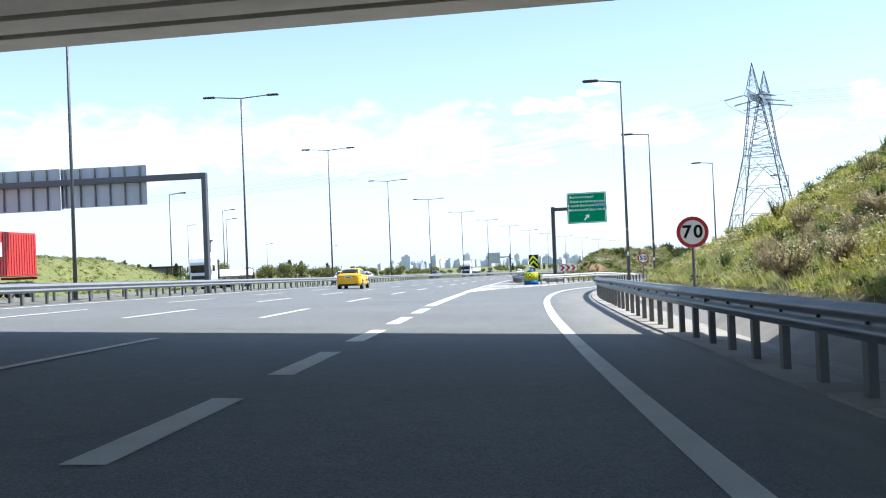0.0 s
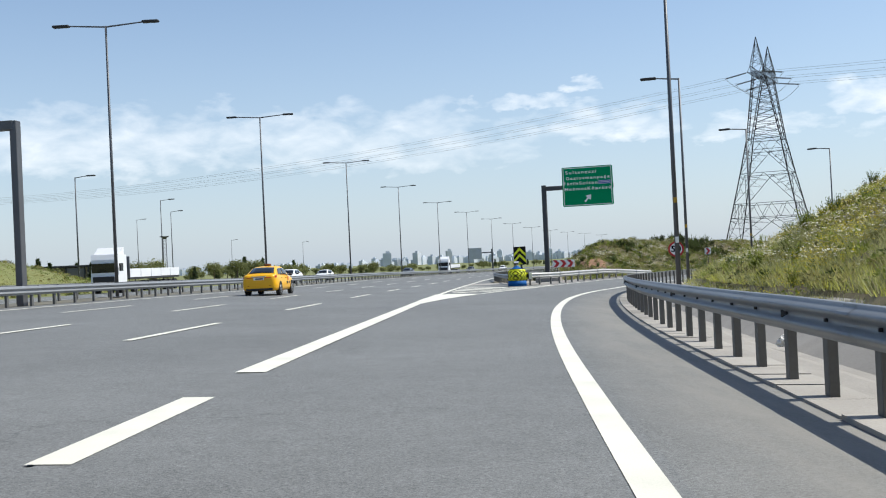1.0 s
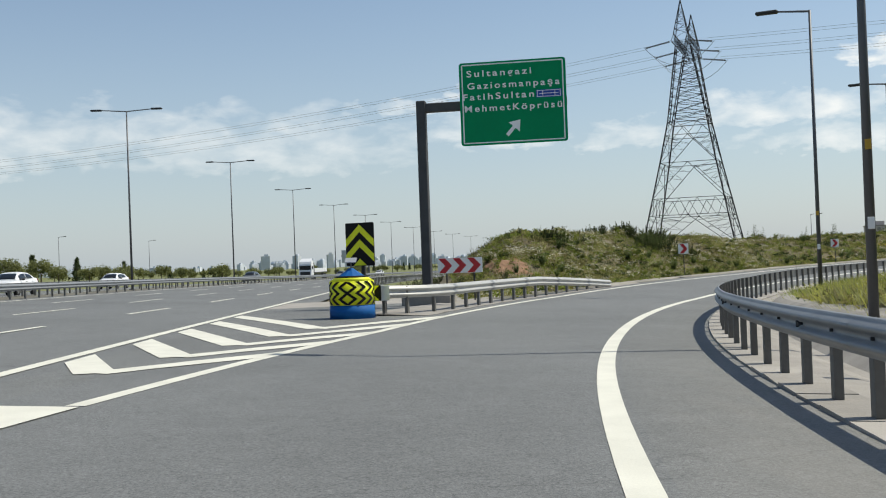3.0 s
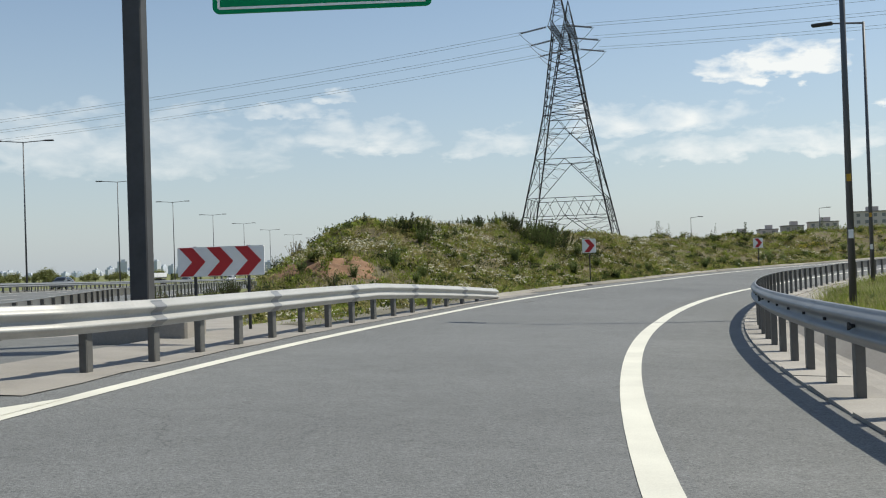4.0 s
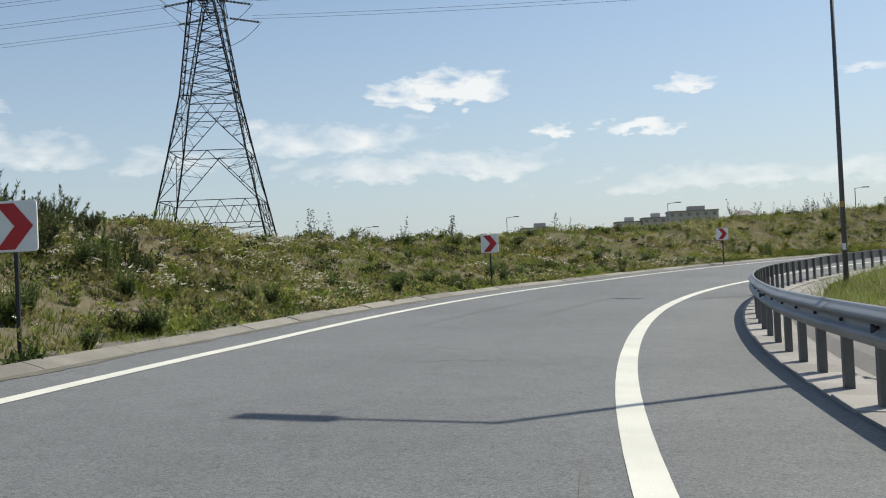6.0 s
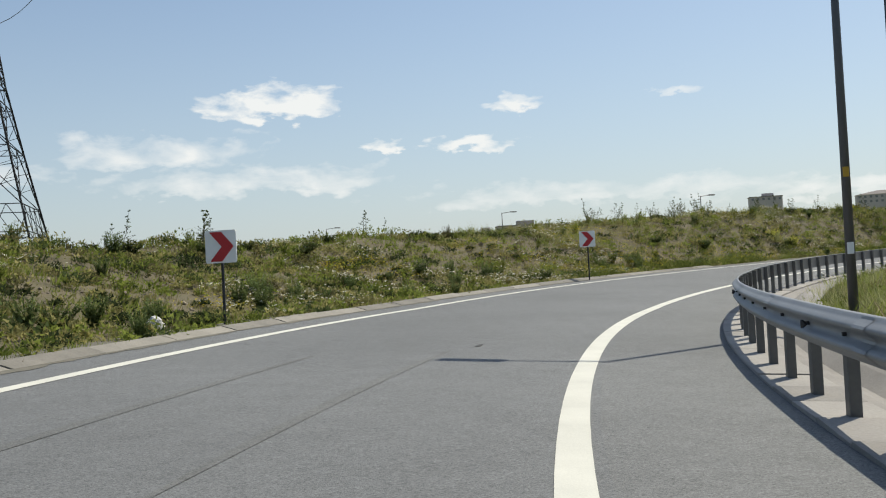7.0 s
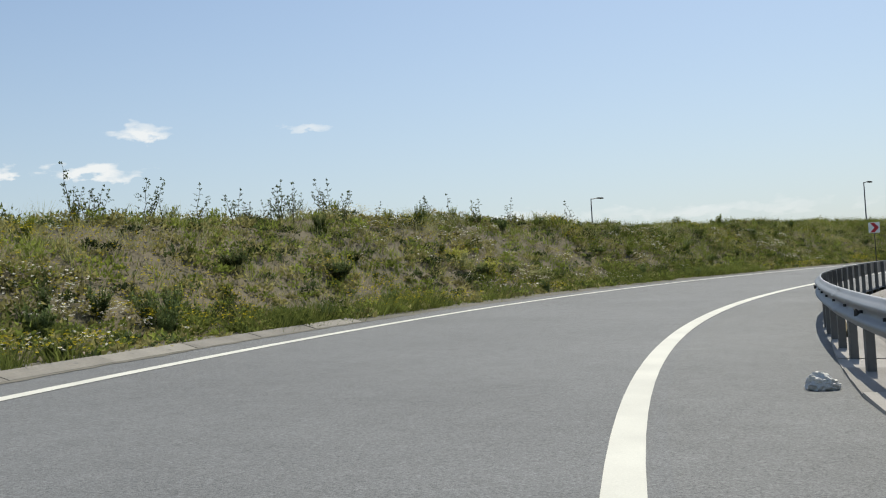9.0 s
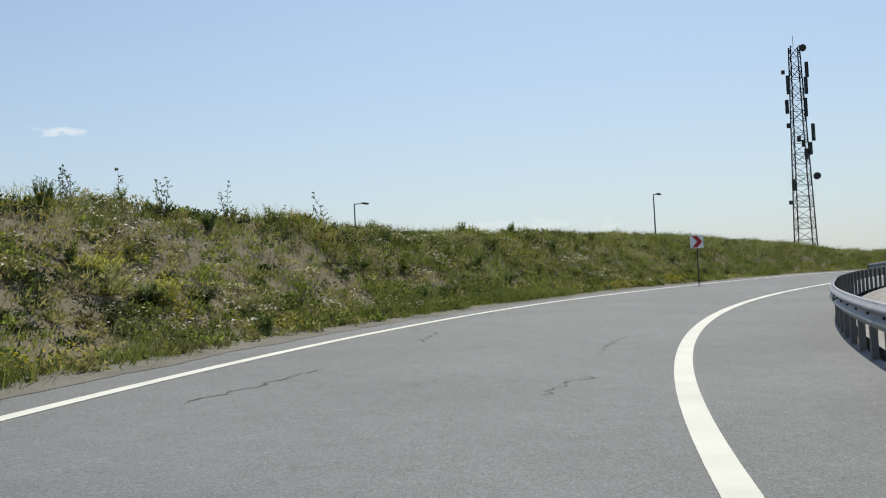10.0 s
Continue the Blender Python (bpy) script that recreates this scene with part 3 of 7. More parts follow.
POST_MESH = bpy.data.meshes.new("rail_post")
bm0 = c_post(1.0)
bmesh.ops.translate(bm0, verts=bm0.verts, vec=(0, 0, -0.25))
bm0.to_mesh(POST_MESH)
bm0.free()
POST_MESH.materials.append(GALV_DARK)


def posts(point, yaw, stations, off, parent, side, low=None):
    for s in stations:
        ob = new("post", POST_MESH)
        x, y, z = point(s, off(s) + side * 0.05)
        ob.parent = parent
        ob.matrix_world = pose(x, y, z + (low(s) if low else 0), 0, 0, yaw(s))


inner = empty("guard_rail")
tagged(inner, "galvanised steel guard rail with one ridged beam along the inner bend", "guard rail")
lift_in = lambda s: float(np.interp(s, [110, 150, 175], [0.095, 0.03, 0.0]))
rail_beam("beam", rp, list(np.arange(-40, 300.1, 0.75)), rail_off, 1, inner, lift_in)
posts(rp, ramp_yaw, np.arange(-39.4, 299, 1.345), rail_off, inner, 1, lift_in)

outer = empty("guard_rail")
tagged(outer, "short galvanised guard rail that slopes down at its end", "guard rail")
drop = lambda s: 0.015 - 0.5 * max(0.0, (s - 98.5) / 10.2) ** 1.25
flare = lambda s: float(np.interp(s, [85.85, 86.3, 86.7, 87.4, 89.0], [-7.15, -6.75, -6.35, -6.0, -(float(ramp_width(89)) + 0.72)])) if s < 89 else -(float(ramp_width(s)) + 0.72)
rail_beam("beam", rp, list(np.arange(85.85, 89, 0.1)) + list(np.arange(89.0, 108.7, 0.6)), flare, -1, outer, drop, mat=GALV_BRIGHT)
posts(rp, ramp_yaw, [86.25, 86.75, 87.9] + list(np.arange(89.2, 106.5, 1.33)), flare, outer, -1, drop)

verge = empty("guard_rail")
tagged(verge, "galvanised guard rail along the motorway's verge beyond the exit", "guard rail")
verge_off = lambda u: float(np.interp(u, [89, 92, 97, 125], [3.9, 3.7, 3.2, 1.0]))
rail_beam("beam", hp, list(np.arange(89.6, 125, 1.2)) + list(np.arange(125, 330, 3.0)), verge_off, 1, verge)
posts(hp, hw_yaw, np.arange(90.2, 250, 2.0), verge_off, verge, 1)
beyond = empty("guard_rail")
tagged(beyond, "galvanised guard rail on the outer side of the far bend", "guard rail")
rail_beam("beam", rp, list(np.arange(254, 300.1, 0.75)), lambda s: -(float(ramp_width(s)) + 0.8), -1, beyond, lambda s: -0.35 * max(0.0, (262 - s) / 8))
posts(rp, ramp_yaw, np.arange(258, 299, 1.345), lambda s: -(float(ramp_width(s)) + 0.8), beyond, -1, lambda s: -0.35 * max(0.0, (262 - s) / 8))

MS = list(np.arange(-60, 460, 4.0))
mid = empty("median_barrier")
tagged(mid, "double galvanised guard rail on the motorway median", "guard rail")
rail_beam("beam", hp, MS, lambda u: -14.85, -1, mid)
rail_beam("beam", hp, MS, lambda u: -17.4, 1, mid)
posts(hp, hw_yaw, np.arange(0, 300, 2.0), lambda u: -14.85, mid, -1)
posts(hp, hw_yaw, np.arange(20, 220, 2.0), lambda u: -17.4, mid, 1)


# ---- lamps ----
def street_lamp(height, arms, reach=2.2):
    top = empty("street_lamp")
    part("pole", tube((0, 0, -0.3), (0, 0, height), 0.09, 0.05, 10), POLE, top, smooth=True)
    part("base_plate", boxed((0.42, 0.42, 0.05), (0, 0, 0.03), None, 0.01), POLE, top)
    for sgn in arms:
        part("arm", tube((0, 0, height - 0.05), (sgn * reach, 0, height + 0.1), 0.045, 0.035, 6), POLE, top)
        head = bmesh.new()
        add_box(head, (0.85, 0.3, 0.13), (sgn * (reach + 0.3), 0, height + 0.1), None, 0.04)
        part("lamp_head", head, DARK_STEEL, top, "flat dark lamp head")
    return top


def place_lamps():
    double = street_lamp(13.65, (-1, 1), 2.0)
    tagged(double, "tall grey street lamp with two arms on the median", "street lamp", "median street lamps")
    us = [43.8, 72.4, 103.6, 140.5, 177.6, 216.8, 254, 291, 327, 363, 400, 437, 475, 515]
    for i, u in enumerate(us):
        x, y, z = hp(u, -16.3)
        m = pose(x, y, z, 0, 0, hw_yaw(u))
        if i == 0:
            double.matrix_world = m
        else:
            copy_thing(double, m)
    single = street_lamp(11.25, (-1,), 1.3)
    part("tag", boxed((0.11, 0.02, 0.2), (0, -0.095, 2.05), None, 0.004), SIGN_WHITE, single, "small pale tag left blank")
    part("sticker", boxed((0.1, 0.02, 0.17), (0, -0.086, 3.35), None, 0.004), STICKER_AMBER, single, "small yellow warning sticker")
    tagged(single, "grey street lamp with one arm beside the slip road", "street lamp", "slip road lamps")
    for i, (s, off, sunk) in enumerate(((54.83, 3.81, 0.0), (77.62, 4.29, 0.0), (103.03, 4.11, 0.1), (124.0, 4.15, 0.35), (145.2, 3.87, 0.75), (166.5, 4.2, 0.6))):
        x, y, z = rp(s, off, -sunk)
        m = pose(x, y, z, 0, 0, ramp_yaw(s))
        if i == 0:
            single.matrix_world = m
        else:
            copy_thing(single, m)
    for x, y, zt, yaw in ((-31.9, 122.6, 10.8, 175), (-35.2, 168.5, 11.4, 175), (-39.8, 193.4, 11.2, 175), (-59.4, 244.8, 12.8, 175), (-55.8, 333.6, 10.1, 172), (-38.2, 364.8, 9.3, 172),
                          (153.5, 169.4, 8.3, 168), (166.2, 147.2, 8.5, 168), (122.3, 239.5, 7.7, 160), (97.8, 240.7, 6.6, 160), (130.2, 212.3, 7.8, 160), (135.3, 186.1, 7.6, 165)):
        lamp = copy_thing(single, pose(x, y, zt - 11.25, 0, 0, yaw))
        tagged(lamp, "distant grey street lamp with one arm", "street lamp", "far street lamps")


place_lamps()


# ---- bridge over the motorway ----
def overpass():
    top = empty("overpass", pose(0.0, 20.0, -0.2, 0, 0, -10.6))
    tagged(top, "concrete road bridge with parallel girders over the motorway", "bridge")
    part("deck", boxed((90, 22.5, 0.35), (0, -10.9, 7.75), None, 0.03), BRIDGE, top)
    part("parapet", boxed((90, 0.35, 1.1), (0, 0.12, 8.3), None, 0.04), BRIDGE, top)
    part("parapet", boxed((90, 0.35, 1.1), (0, -22.0, 8.3), None, 0.04), BRIDGE, top)
    outline = [(-0.5, 6.35), (0.5, 6.35), (0.5, 6.6), (0.14, 6.85), (0.14, 7.3), (0.45, 7.5), (0.45, 7.6), (-0.45, 7.6), (-0.45, 7.5), (-0.14, 7.3), (-0.14, 6.85), (-0.5, 6.6)]
    for k in range(16):
        g = prism(outline, 90, pose(0, -0.42 - 1.38 * k, 0, 0, 0, 90))
        part("girder", g, BRIDGE, top)
    part("pier", boxed((1.2, 19, 8.0), (-18.6, -10.9, 2.4), None, 0.1), BRIDGE, top)
    part("abutment", boxed((1.5, 22, 10.5), (14.5, -10.9, 2.2), None, 0.05), BRIDGE, top)
    part("abutment", boxed((1.5, 22, 10.5), (-44, -10.9, 2.2), None, 0.05), BRIDGE, top)


overpass()


# ---- signs ----
def lettering(text, size, mat, parent, m, name="lettering", spacing=1.0, width=None):
    cu = bpy.data.curves.new("words", "FONT")
    cu.body, cu.size, cu.extrude, cu.space_character, cu.offset = text, size, 0.004, spacing, 0.012 if text.isdigit() else 0.005
    cu.align_x, cu.align_y = "CENTER", "CENTER"
    src = new("words", cu)
    bpy.context.view_layer.update()
    me = bpy.data.meshes.new_from_object(src.evaluated_get(bpy.context.evaluated_depsgraph_get()))
    bpy.data.objects.remove(src)
    me.name = name
    me.materials.clear()
    me.materials.append(mat)
    if width:
        xs = [vv.co.x for vv in me.vertices]
        k = width / (max(xs) - min(xs))
        mid_x = (max(xs) + min(xs)) / 2
        for vv in me.vertices:
            vv.co.x = (vv.co.x - mid_x) * k
    ob = new(name, me)
    ob.parent = parent
    ob.matrix_local = m @ pose(0, 0, 0, 90, 0, 0)
    return ob


def panel(w, h, d=0.03, at=(0, 0, 0), r=0.06):
    n = 4
    pts = []
    for cx, cz, a0 in ((w / 2 - r, h / 2 - r, 0), (-w / 2 + r, h / 2 - r, 90), (-w / 2 + r, -h / 2 + r, 180), (w / 2 - r, -h / 2 + r, 270)):
        for k in range(n + 1):
            a = radians(a0 + 90 * k / n)
            pts.append((cx + r * math.cos(a), cz + r * math.sin(a)))
    return prism(pts, d, Matrix.Translation(at))


def chevron(x, z, w, h, thick, turn=0.0, d=0.006, at=0.0):
    """A chevron band that points to +x, of height h and reach w; turn: degrees, counter-clockwise."""
    pts = [(-w / 2 - thick / 2, h / 2), (-w / 2 + thick / 2, h / 2), (w / 2 + thick / 2, 0), (-w / 2 + thick / 2, -h / 2), (-w / 2 - thick / 2, -h / 2), (w / 2 - thick / 2, 0)]
    return prism(pts, d, Matrix.Translation((x, at, z)) @ pose(0, 0, 0, 0, -turn, 0))


def exit_sign():
    gx, gy = 10.24, 95.39
    top = empty("exit_gantry", pose(gx, gy, -0.82, 0, 0, -16.6))
    tagged(top, "dark steel cantilever gantry carrying a green exit sign", "road sign")
    part("column", boxed((0.31, 0.34, 6.95), (0.06, 0, 3.45), None, 0.02), GANTRY_STEEL, top)
    part("footing", boxed((1.7, 1.2, 0.5), (0.1, 0.0, 0.1), None, 0.04), CONCRETE, top)
    part("arm", boxed((5.0, 0.28, 0.3), (2.5, 0.0, 6.68), None, 0.02), GANTRY_STEEL, top)
    board = part("sign_board", panel(3.56, 2.78, 0.06, (3.22, -0.26, 6.68), 0.1), SIGN_GREEN, top, "green sign board with white lettering")
    bo = Matrix.Translation((3.22, -0.294, 6.68))
    for dx, dz, w, h in ((0, 1.31, 3.36, 0.04), (0, -1.31, 3.36, 0.04), (-1.68, 0, 0.04, 2.62), (1.68, 0, 0.04, 2.62)):
        part("border", boxed((w, 0.006, h), (3.22 + dx, -0.293, 6.68 + dz)), SIGN_WHITE, board)
    for text, x, z, w in (("Sultangazi", -0.44, 1.0, 2.17), ("Gaziosmanpaşa", 0.03, 0.59, 3.08), ("FatihSultan", -0.48, 0.22, 2.38), ("MehmetKöprüsü", 0.0, -0.17, 3.25)):
        lettering(text, 0.3, SIGN_WHITE, board, bo @ Matrix.Translation((x, -0.004, z)), spacing=1.35, width=w)
    part("blue_field", boxed((0.84, 0.008, 0.26), (3.22 + 1.2, -0.294, 6.68 + 0.22)), SIGN_BLUE, board)
    for dx, dz, w, h in ((0, 0.1, 0.78, 0.018), (0, -0.1, 0.78, 0.018), (-0.38, 0, 0.018, 0.2), (0.38, 0, 0.018, 0.2), (0, 0, 0.62, 0.02), (-0.2, 0, 0.02, 0.16), (0.2, 0, 0.02, 0.16)):
        part("plain_bar", boxed((w, 0.006, h), (3.22 + 1.2 + dx, -0.3, 6.68 + 0.22 + dz)), SIGN_WHITE, board)
    arrow = [(-0.06, -0.34), (0.06, -0.34), (0.06, 0.02), (0.24, 0.02), (0.0, 0.34), (-0.24, 0.02), (-0.06, 0.02)]
    part("arrow", prism(arrow, 0.008, Matrix.Translation((3.22, -0.296, 5.83)) @ pose(0, 0, 0, 0, 42, 0)), SIGN_WHITE, board)
    for x in (2.2, 4.4):
        part("bracket", boxed((0.1, 0.12, 2.3), (x, -0.17, 6.68)), GALV_DARK, top)


exit_sign()


def disc(r, d, at):
    pts = [(r * math.cos(2 * math.pi * k / 28), r * math.sin(2 * math.pi * k / 28)) for k in range(28)]
    return prism(pts, d, Matrix.Translation(at))


def speed_sign(number, x, y, z, yaw, ground, what):
    top = empty("speed_limit_sign", pose(x, y, ground, 0, 0, yaw))
    tagged(top, what, "road sign")
    hgt = z - ground
    part("post", tube((0, 0.05, -0.3), (0, 0.05, hgt + 0.3), 0.035, None, 8), GALV_DARK, top)
    plate = part("plate", disc(0.38, 0.02, (0, 0, hgt)), SIGN_RED, top, "round red-rimmed plate")
    part("white_field", disc(0.29, 0.01, (0, -0.012, hgt)), SIGN_WHITE, plate)
    lettering(number, 0.42, SIGN_BLACK, plate, Matrix.Translation((0, -0.02, hgt)), "number", 1.25, 0.47)


speed_sign("70", 5.96, 24.61, 1.76, -8, -0.6, "round 70 speed limit sign on a thin post")
speed_sign("50", 13.9, 72.0, 1.12, -14, -0.75, "round 50 speed limit sign on a thin post")


def arrow_sign(x, y, z, yaw, ground):
    top = empty("bend_sign", pose(x, y, ground, 0, 0, yaw))
    tagged(top, "square white sign with a red bend arrow on a thin post", "road sign", "bend signs")
    h = z - ground
    part("post", tube((0, 0.04, -0.3), (0, 0.04, h + 0.2), 0.028, None, 6), DARK_STEEL, top)
    plate = part("plate", panel(0.62, 0.62, 0.02, (0, 0, h), 0.04), SIGN_WHITE, top)
    part("red_arrow", chevron(0.02, h, 0.24, 0.56, 0.24, 0, 0.006, -0.014), SIGN_RED, plate)


for x, y, z, yaw, g in ((28.65, 120.38, 0.83, -40, -0.85), (46.7, 136.2, 0.88, -52, -0.6), (67.7, 145.1, 1.27, -64, -0.3), (128.0, 142.75, 2.82, -82, 0.9)):
    arrow_sign(x, y, z, yaw, g)


def triple_arrow_board():
    top = empty("chevron_board", pose(11.65, 96.9, -0.75, 0, 0, -20))
    tagged(top, "white board with three red chevrons on two posts", "road sign")
    for x in (-0.5, 0.5):
        part("post", tube((x, 0.05, -0.3), (x, 0.05, 1.5), 0.03, None, 6), DARK_STEEL, top)
    plate = part("plate", panel(1.62, 0.54, 0.025, (0, 0, 1.22), 0.03), SIGN_WHITE, top)
    for k in range(3):
        part("red_chevron", chevron(-0.53 + 0.52 * k, 1.22, 0.24, 0.52, 0.25, 0, 0.006, -0.017), SIGN_RED, plate)


triple_arrow_board()


def gore_board():
    top = empty("gore_marker_board", pose(7.68, 88.0, -0.72, 0, 0, -34))
    tagged(top, "tall black board with yellow chevrons pointing up on a post", "road sign")
    part("post", boxed((0.1, 0.08, 2.3), (0.05, 0.07, 0.9)), DARK_STEEL, top)
    plate = part("plate", panel(0.87, 1.15, 0.03, (0, 0, 1.9), 0.03), SIGN_BLACK, top)
    for dz in (0.23, -0.17):
        part("yellow_chevron", chevron(0, 1.9 + dz, 0.4, 0.86, 0.2, 90, 0.006, -0.02), SIGN_YELLOW, plate)
    part("yellow_tip", prism([(-0.2, 1.335), (0.2, 1.335), (0, 1.52)], 0.006, Matrix.Translation((0, -0.02, 0))), SIGN_YELLOW, plate)


gore_board()


def crash_barrel():
    top = empty("crash_cushion", pose(7.4, 87.6, -0.76, 0, 0, -14))
    tagged(top, "blue crash drum with a yellow and black chevron wrap", "crash cushion")

    def ring(r0, r1, z0, z1, name, mat, parent, a0=0, a1=360, n=32, label=""):
        bm = bmesh.new()
        lo, hi = [], []
        full = a1 - a0 >= 360
        for k in range(n + (0 if full else 1)):
            a = radians(a0 + (a1 - a0) * k / n)
            lo.append(bm.verts.new((r0 * math.cos(a), r0 * math.sin(a), z0)))
            hi.append(bm.verts.new((r1 * math.cos(a), r1 * math.sin(a), z1)))
        m = len(lo)
        for k in range(m if full else m - 1):
            bm.faces.new((lo[k], lo[(k + 1) % m], hi[(k + 1) % m], hi[k]))
        if full:
            bm.faces.new(hi)
            bm.faces.new(lo[::-1])
        return part(name, bm, mat, parent, label, name != "cone_top")
    drum = ring(0.575, 0.57, 0.0, 0.95, "drum", BARREL_BLUE, top, label="scuffed blue plastic drum")
    ring(0.6, 0.585, 0.0, 0.34, "foot_band", BARREL_BLUE, drum)
    ring(0.57, 0.05, 0.95, 1.32, "cone_top", BARREL_BLUE, top, n=10)
    wrap = ring(0.585, 0.58, 0.36, 0.98, "wrap", SIGN_YELLOW, top, label="yellow sheet wrap with black zigzags")

    collar = ring(0.582, 0.4, 0.975, 1.1, "wrap_collar", SIGN_YELLOW, top, label="yellow sheet folded over the top")
    ring(0.45, 0.39, 1.07, 1.115, "black_hem", SIGN_BLACK, collar)

    def zigzag(a_from, phase, flip):
        verts, faces = [], []
        n = 24
        for k in range(n + 1):
            z = 0.37 + 0.6 * k / n
            tri = abs(((k / n * 2 + phase) % 1) * 2 - 1)
            a = a_from + flip * 20 * tri
            for da in (0, 11):
                q = radians(a + da)
                verts.append((0.592 * math.cos(q), 0.592 * math.sin(q), z))
        for k in range(n):
            faces.append((2 * k, 2 * k + 1, 2 * k + 3, 2 * k + 2))
        return flat("black_zigzag", verts, faces, SIGN_BLACK, wrap)
    for k in range(4):
        zigzag(-95.5 + 25 * k, 0.5, 1)
        zigzag(-95.5 - 25 * k, 0.5, -1)
    part("lamp_stem", tube((0, 0, 1.2), (0, 0, 1.5), 0.02, None, 6), GALV_DARK, top)
    part("solar_panel", boxed((0.3, 0.2, 0.025), (0, 0, 1.52), pose(0, 0, 0, 35, 0, 0)), SIGN_BACK, top, "small tilted solar panel")
    plate = part("end_plate", panel(0.42, 0.42, 0.02, (0.46, 0.6, 0.62), 0.02), SIGN_BLACK, top, "black plate with yellow chevron")
    part("yellow_chevron", chevron(0.46, 0.62, 0.2, 0.4, 0.13, 180, 0.006, 0.586), SIGN_YELLOW, plate)
    part("end_post", boxed((0.06, 0.06, 0.6), (0.46, 0.63, 0.2)), DARK_STEEL, top)


crash_barrel()


def rail_nose():
    """A pale sheet folded round the start of the beam."""
    x, y, z = rp(85.95, -7.12)
    bm = bmesh.new()
    pts = [(0.52, -0.13)] + [(-0.05 - 0.13 * math.cos(a), 0.13 * math.sin(a)) for a in np.linspace(-1.57, 1.57, 9)] + [(0.35, 0.13)]
    lo = [bm.verts.new((px, py, 0.38)) for px, py in pts]
    hi = [bm.verts.new((px, py, 0.79)) for px, py in pts]
    for k in range(len(pts) - 1):
        bm.faces.new((lo[k], lo[k + 1], hi[k + 1], hi[k]))
    bm.faces.new(hi)
    bm.faces.new(lo[::-1])
    bmesh.ops.bevel(bm, geom=[e for e in bm.edges if abs(e.verts[0].co.z - e.verts[1].co.z) < 0.01], offset=0.02, segments=2, affect="EDGES")
    ob = part("nose", bm, NOSE_GREY, outer, "rounded pale grey end cap")
    ob.matrix_world = pose(x, y, z, 0, 0, ramp_yaw(86) + 14)


NOSE_GREY = material("pale_grey_sheet", (0.72, 0.72, 0.69), 0.6, vary=0.1, scale=3, fine=25, bump=0.05)
rail_nose()


def left_gantry():
    top = empty("overhead_gantry", pose(-14.0, 61.5, 0.0, 0, 0, -8))
    tagged(top, "grey steel gantry with large direction signs seen from behind", "road sign")
    part("column", boxed((0.28, 0.36, 7.3), (0, 0, 3.6), None, 0.02), POLE, top)
    part("column", boxed((0.28, 0.36, 7.3), (-21.5, 0, 3.6), None, 0.02), POLE, top)
    part("beam", boxed((21.5, 0.4, 0.36), (-10.75, 0, 7.08), None, 0.02), POLE, top)
    for x0, x1, z0, z1 in ((-9.2, -3.75, 5.55, 7.95), (-18.0, -9.3, 5.45, 8.0)):
        board = part("sign_panel", panel(x1 - x0, z1 - z0, 0.06, ((x0 + x1) / 2, 0.35, (z0 + z1) / 2), 0.08), SIGN_BACK, top, "grey back of a direction sign")
        for k in range(int((x1 - x0) / 0.95) + 1):
            part("rib", boxed((0.07, 0.1, z1 - z0 - 0.1), (x0 + 0.3 + 0.95 * k, 0.26, (z0 + z1) / 2)), GALV_DARK, board)


left_gantry()


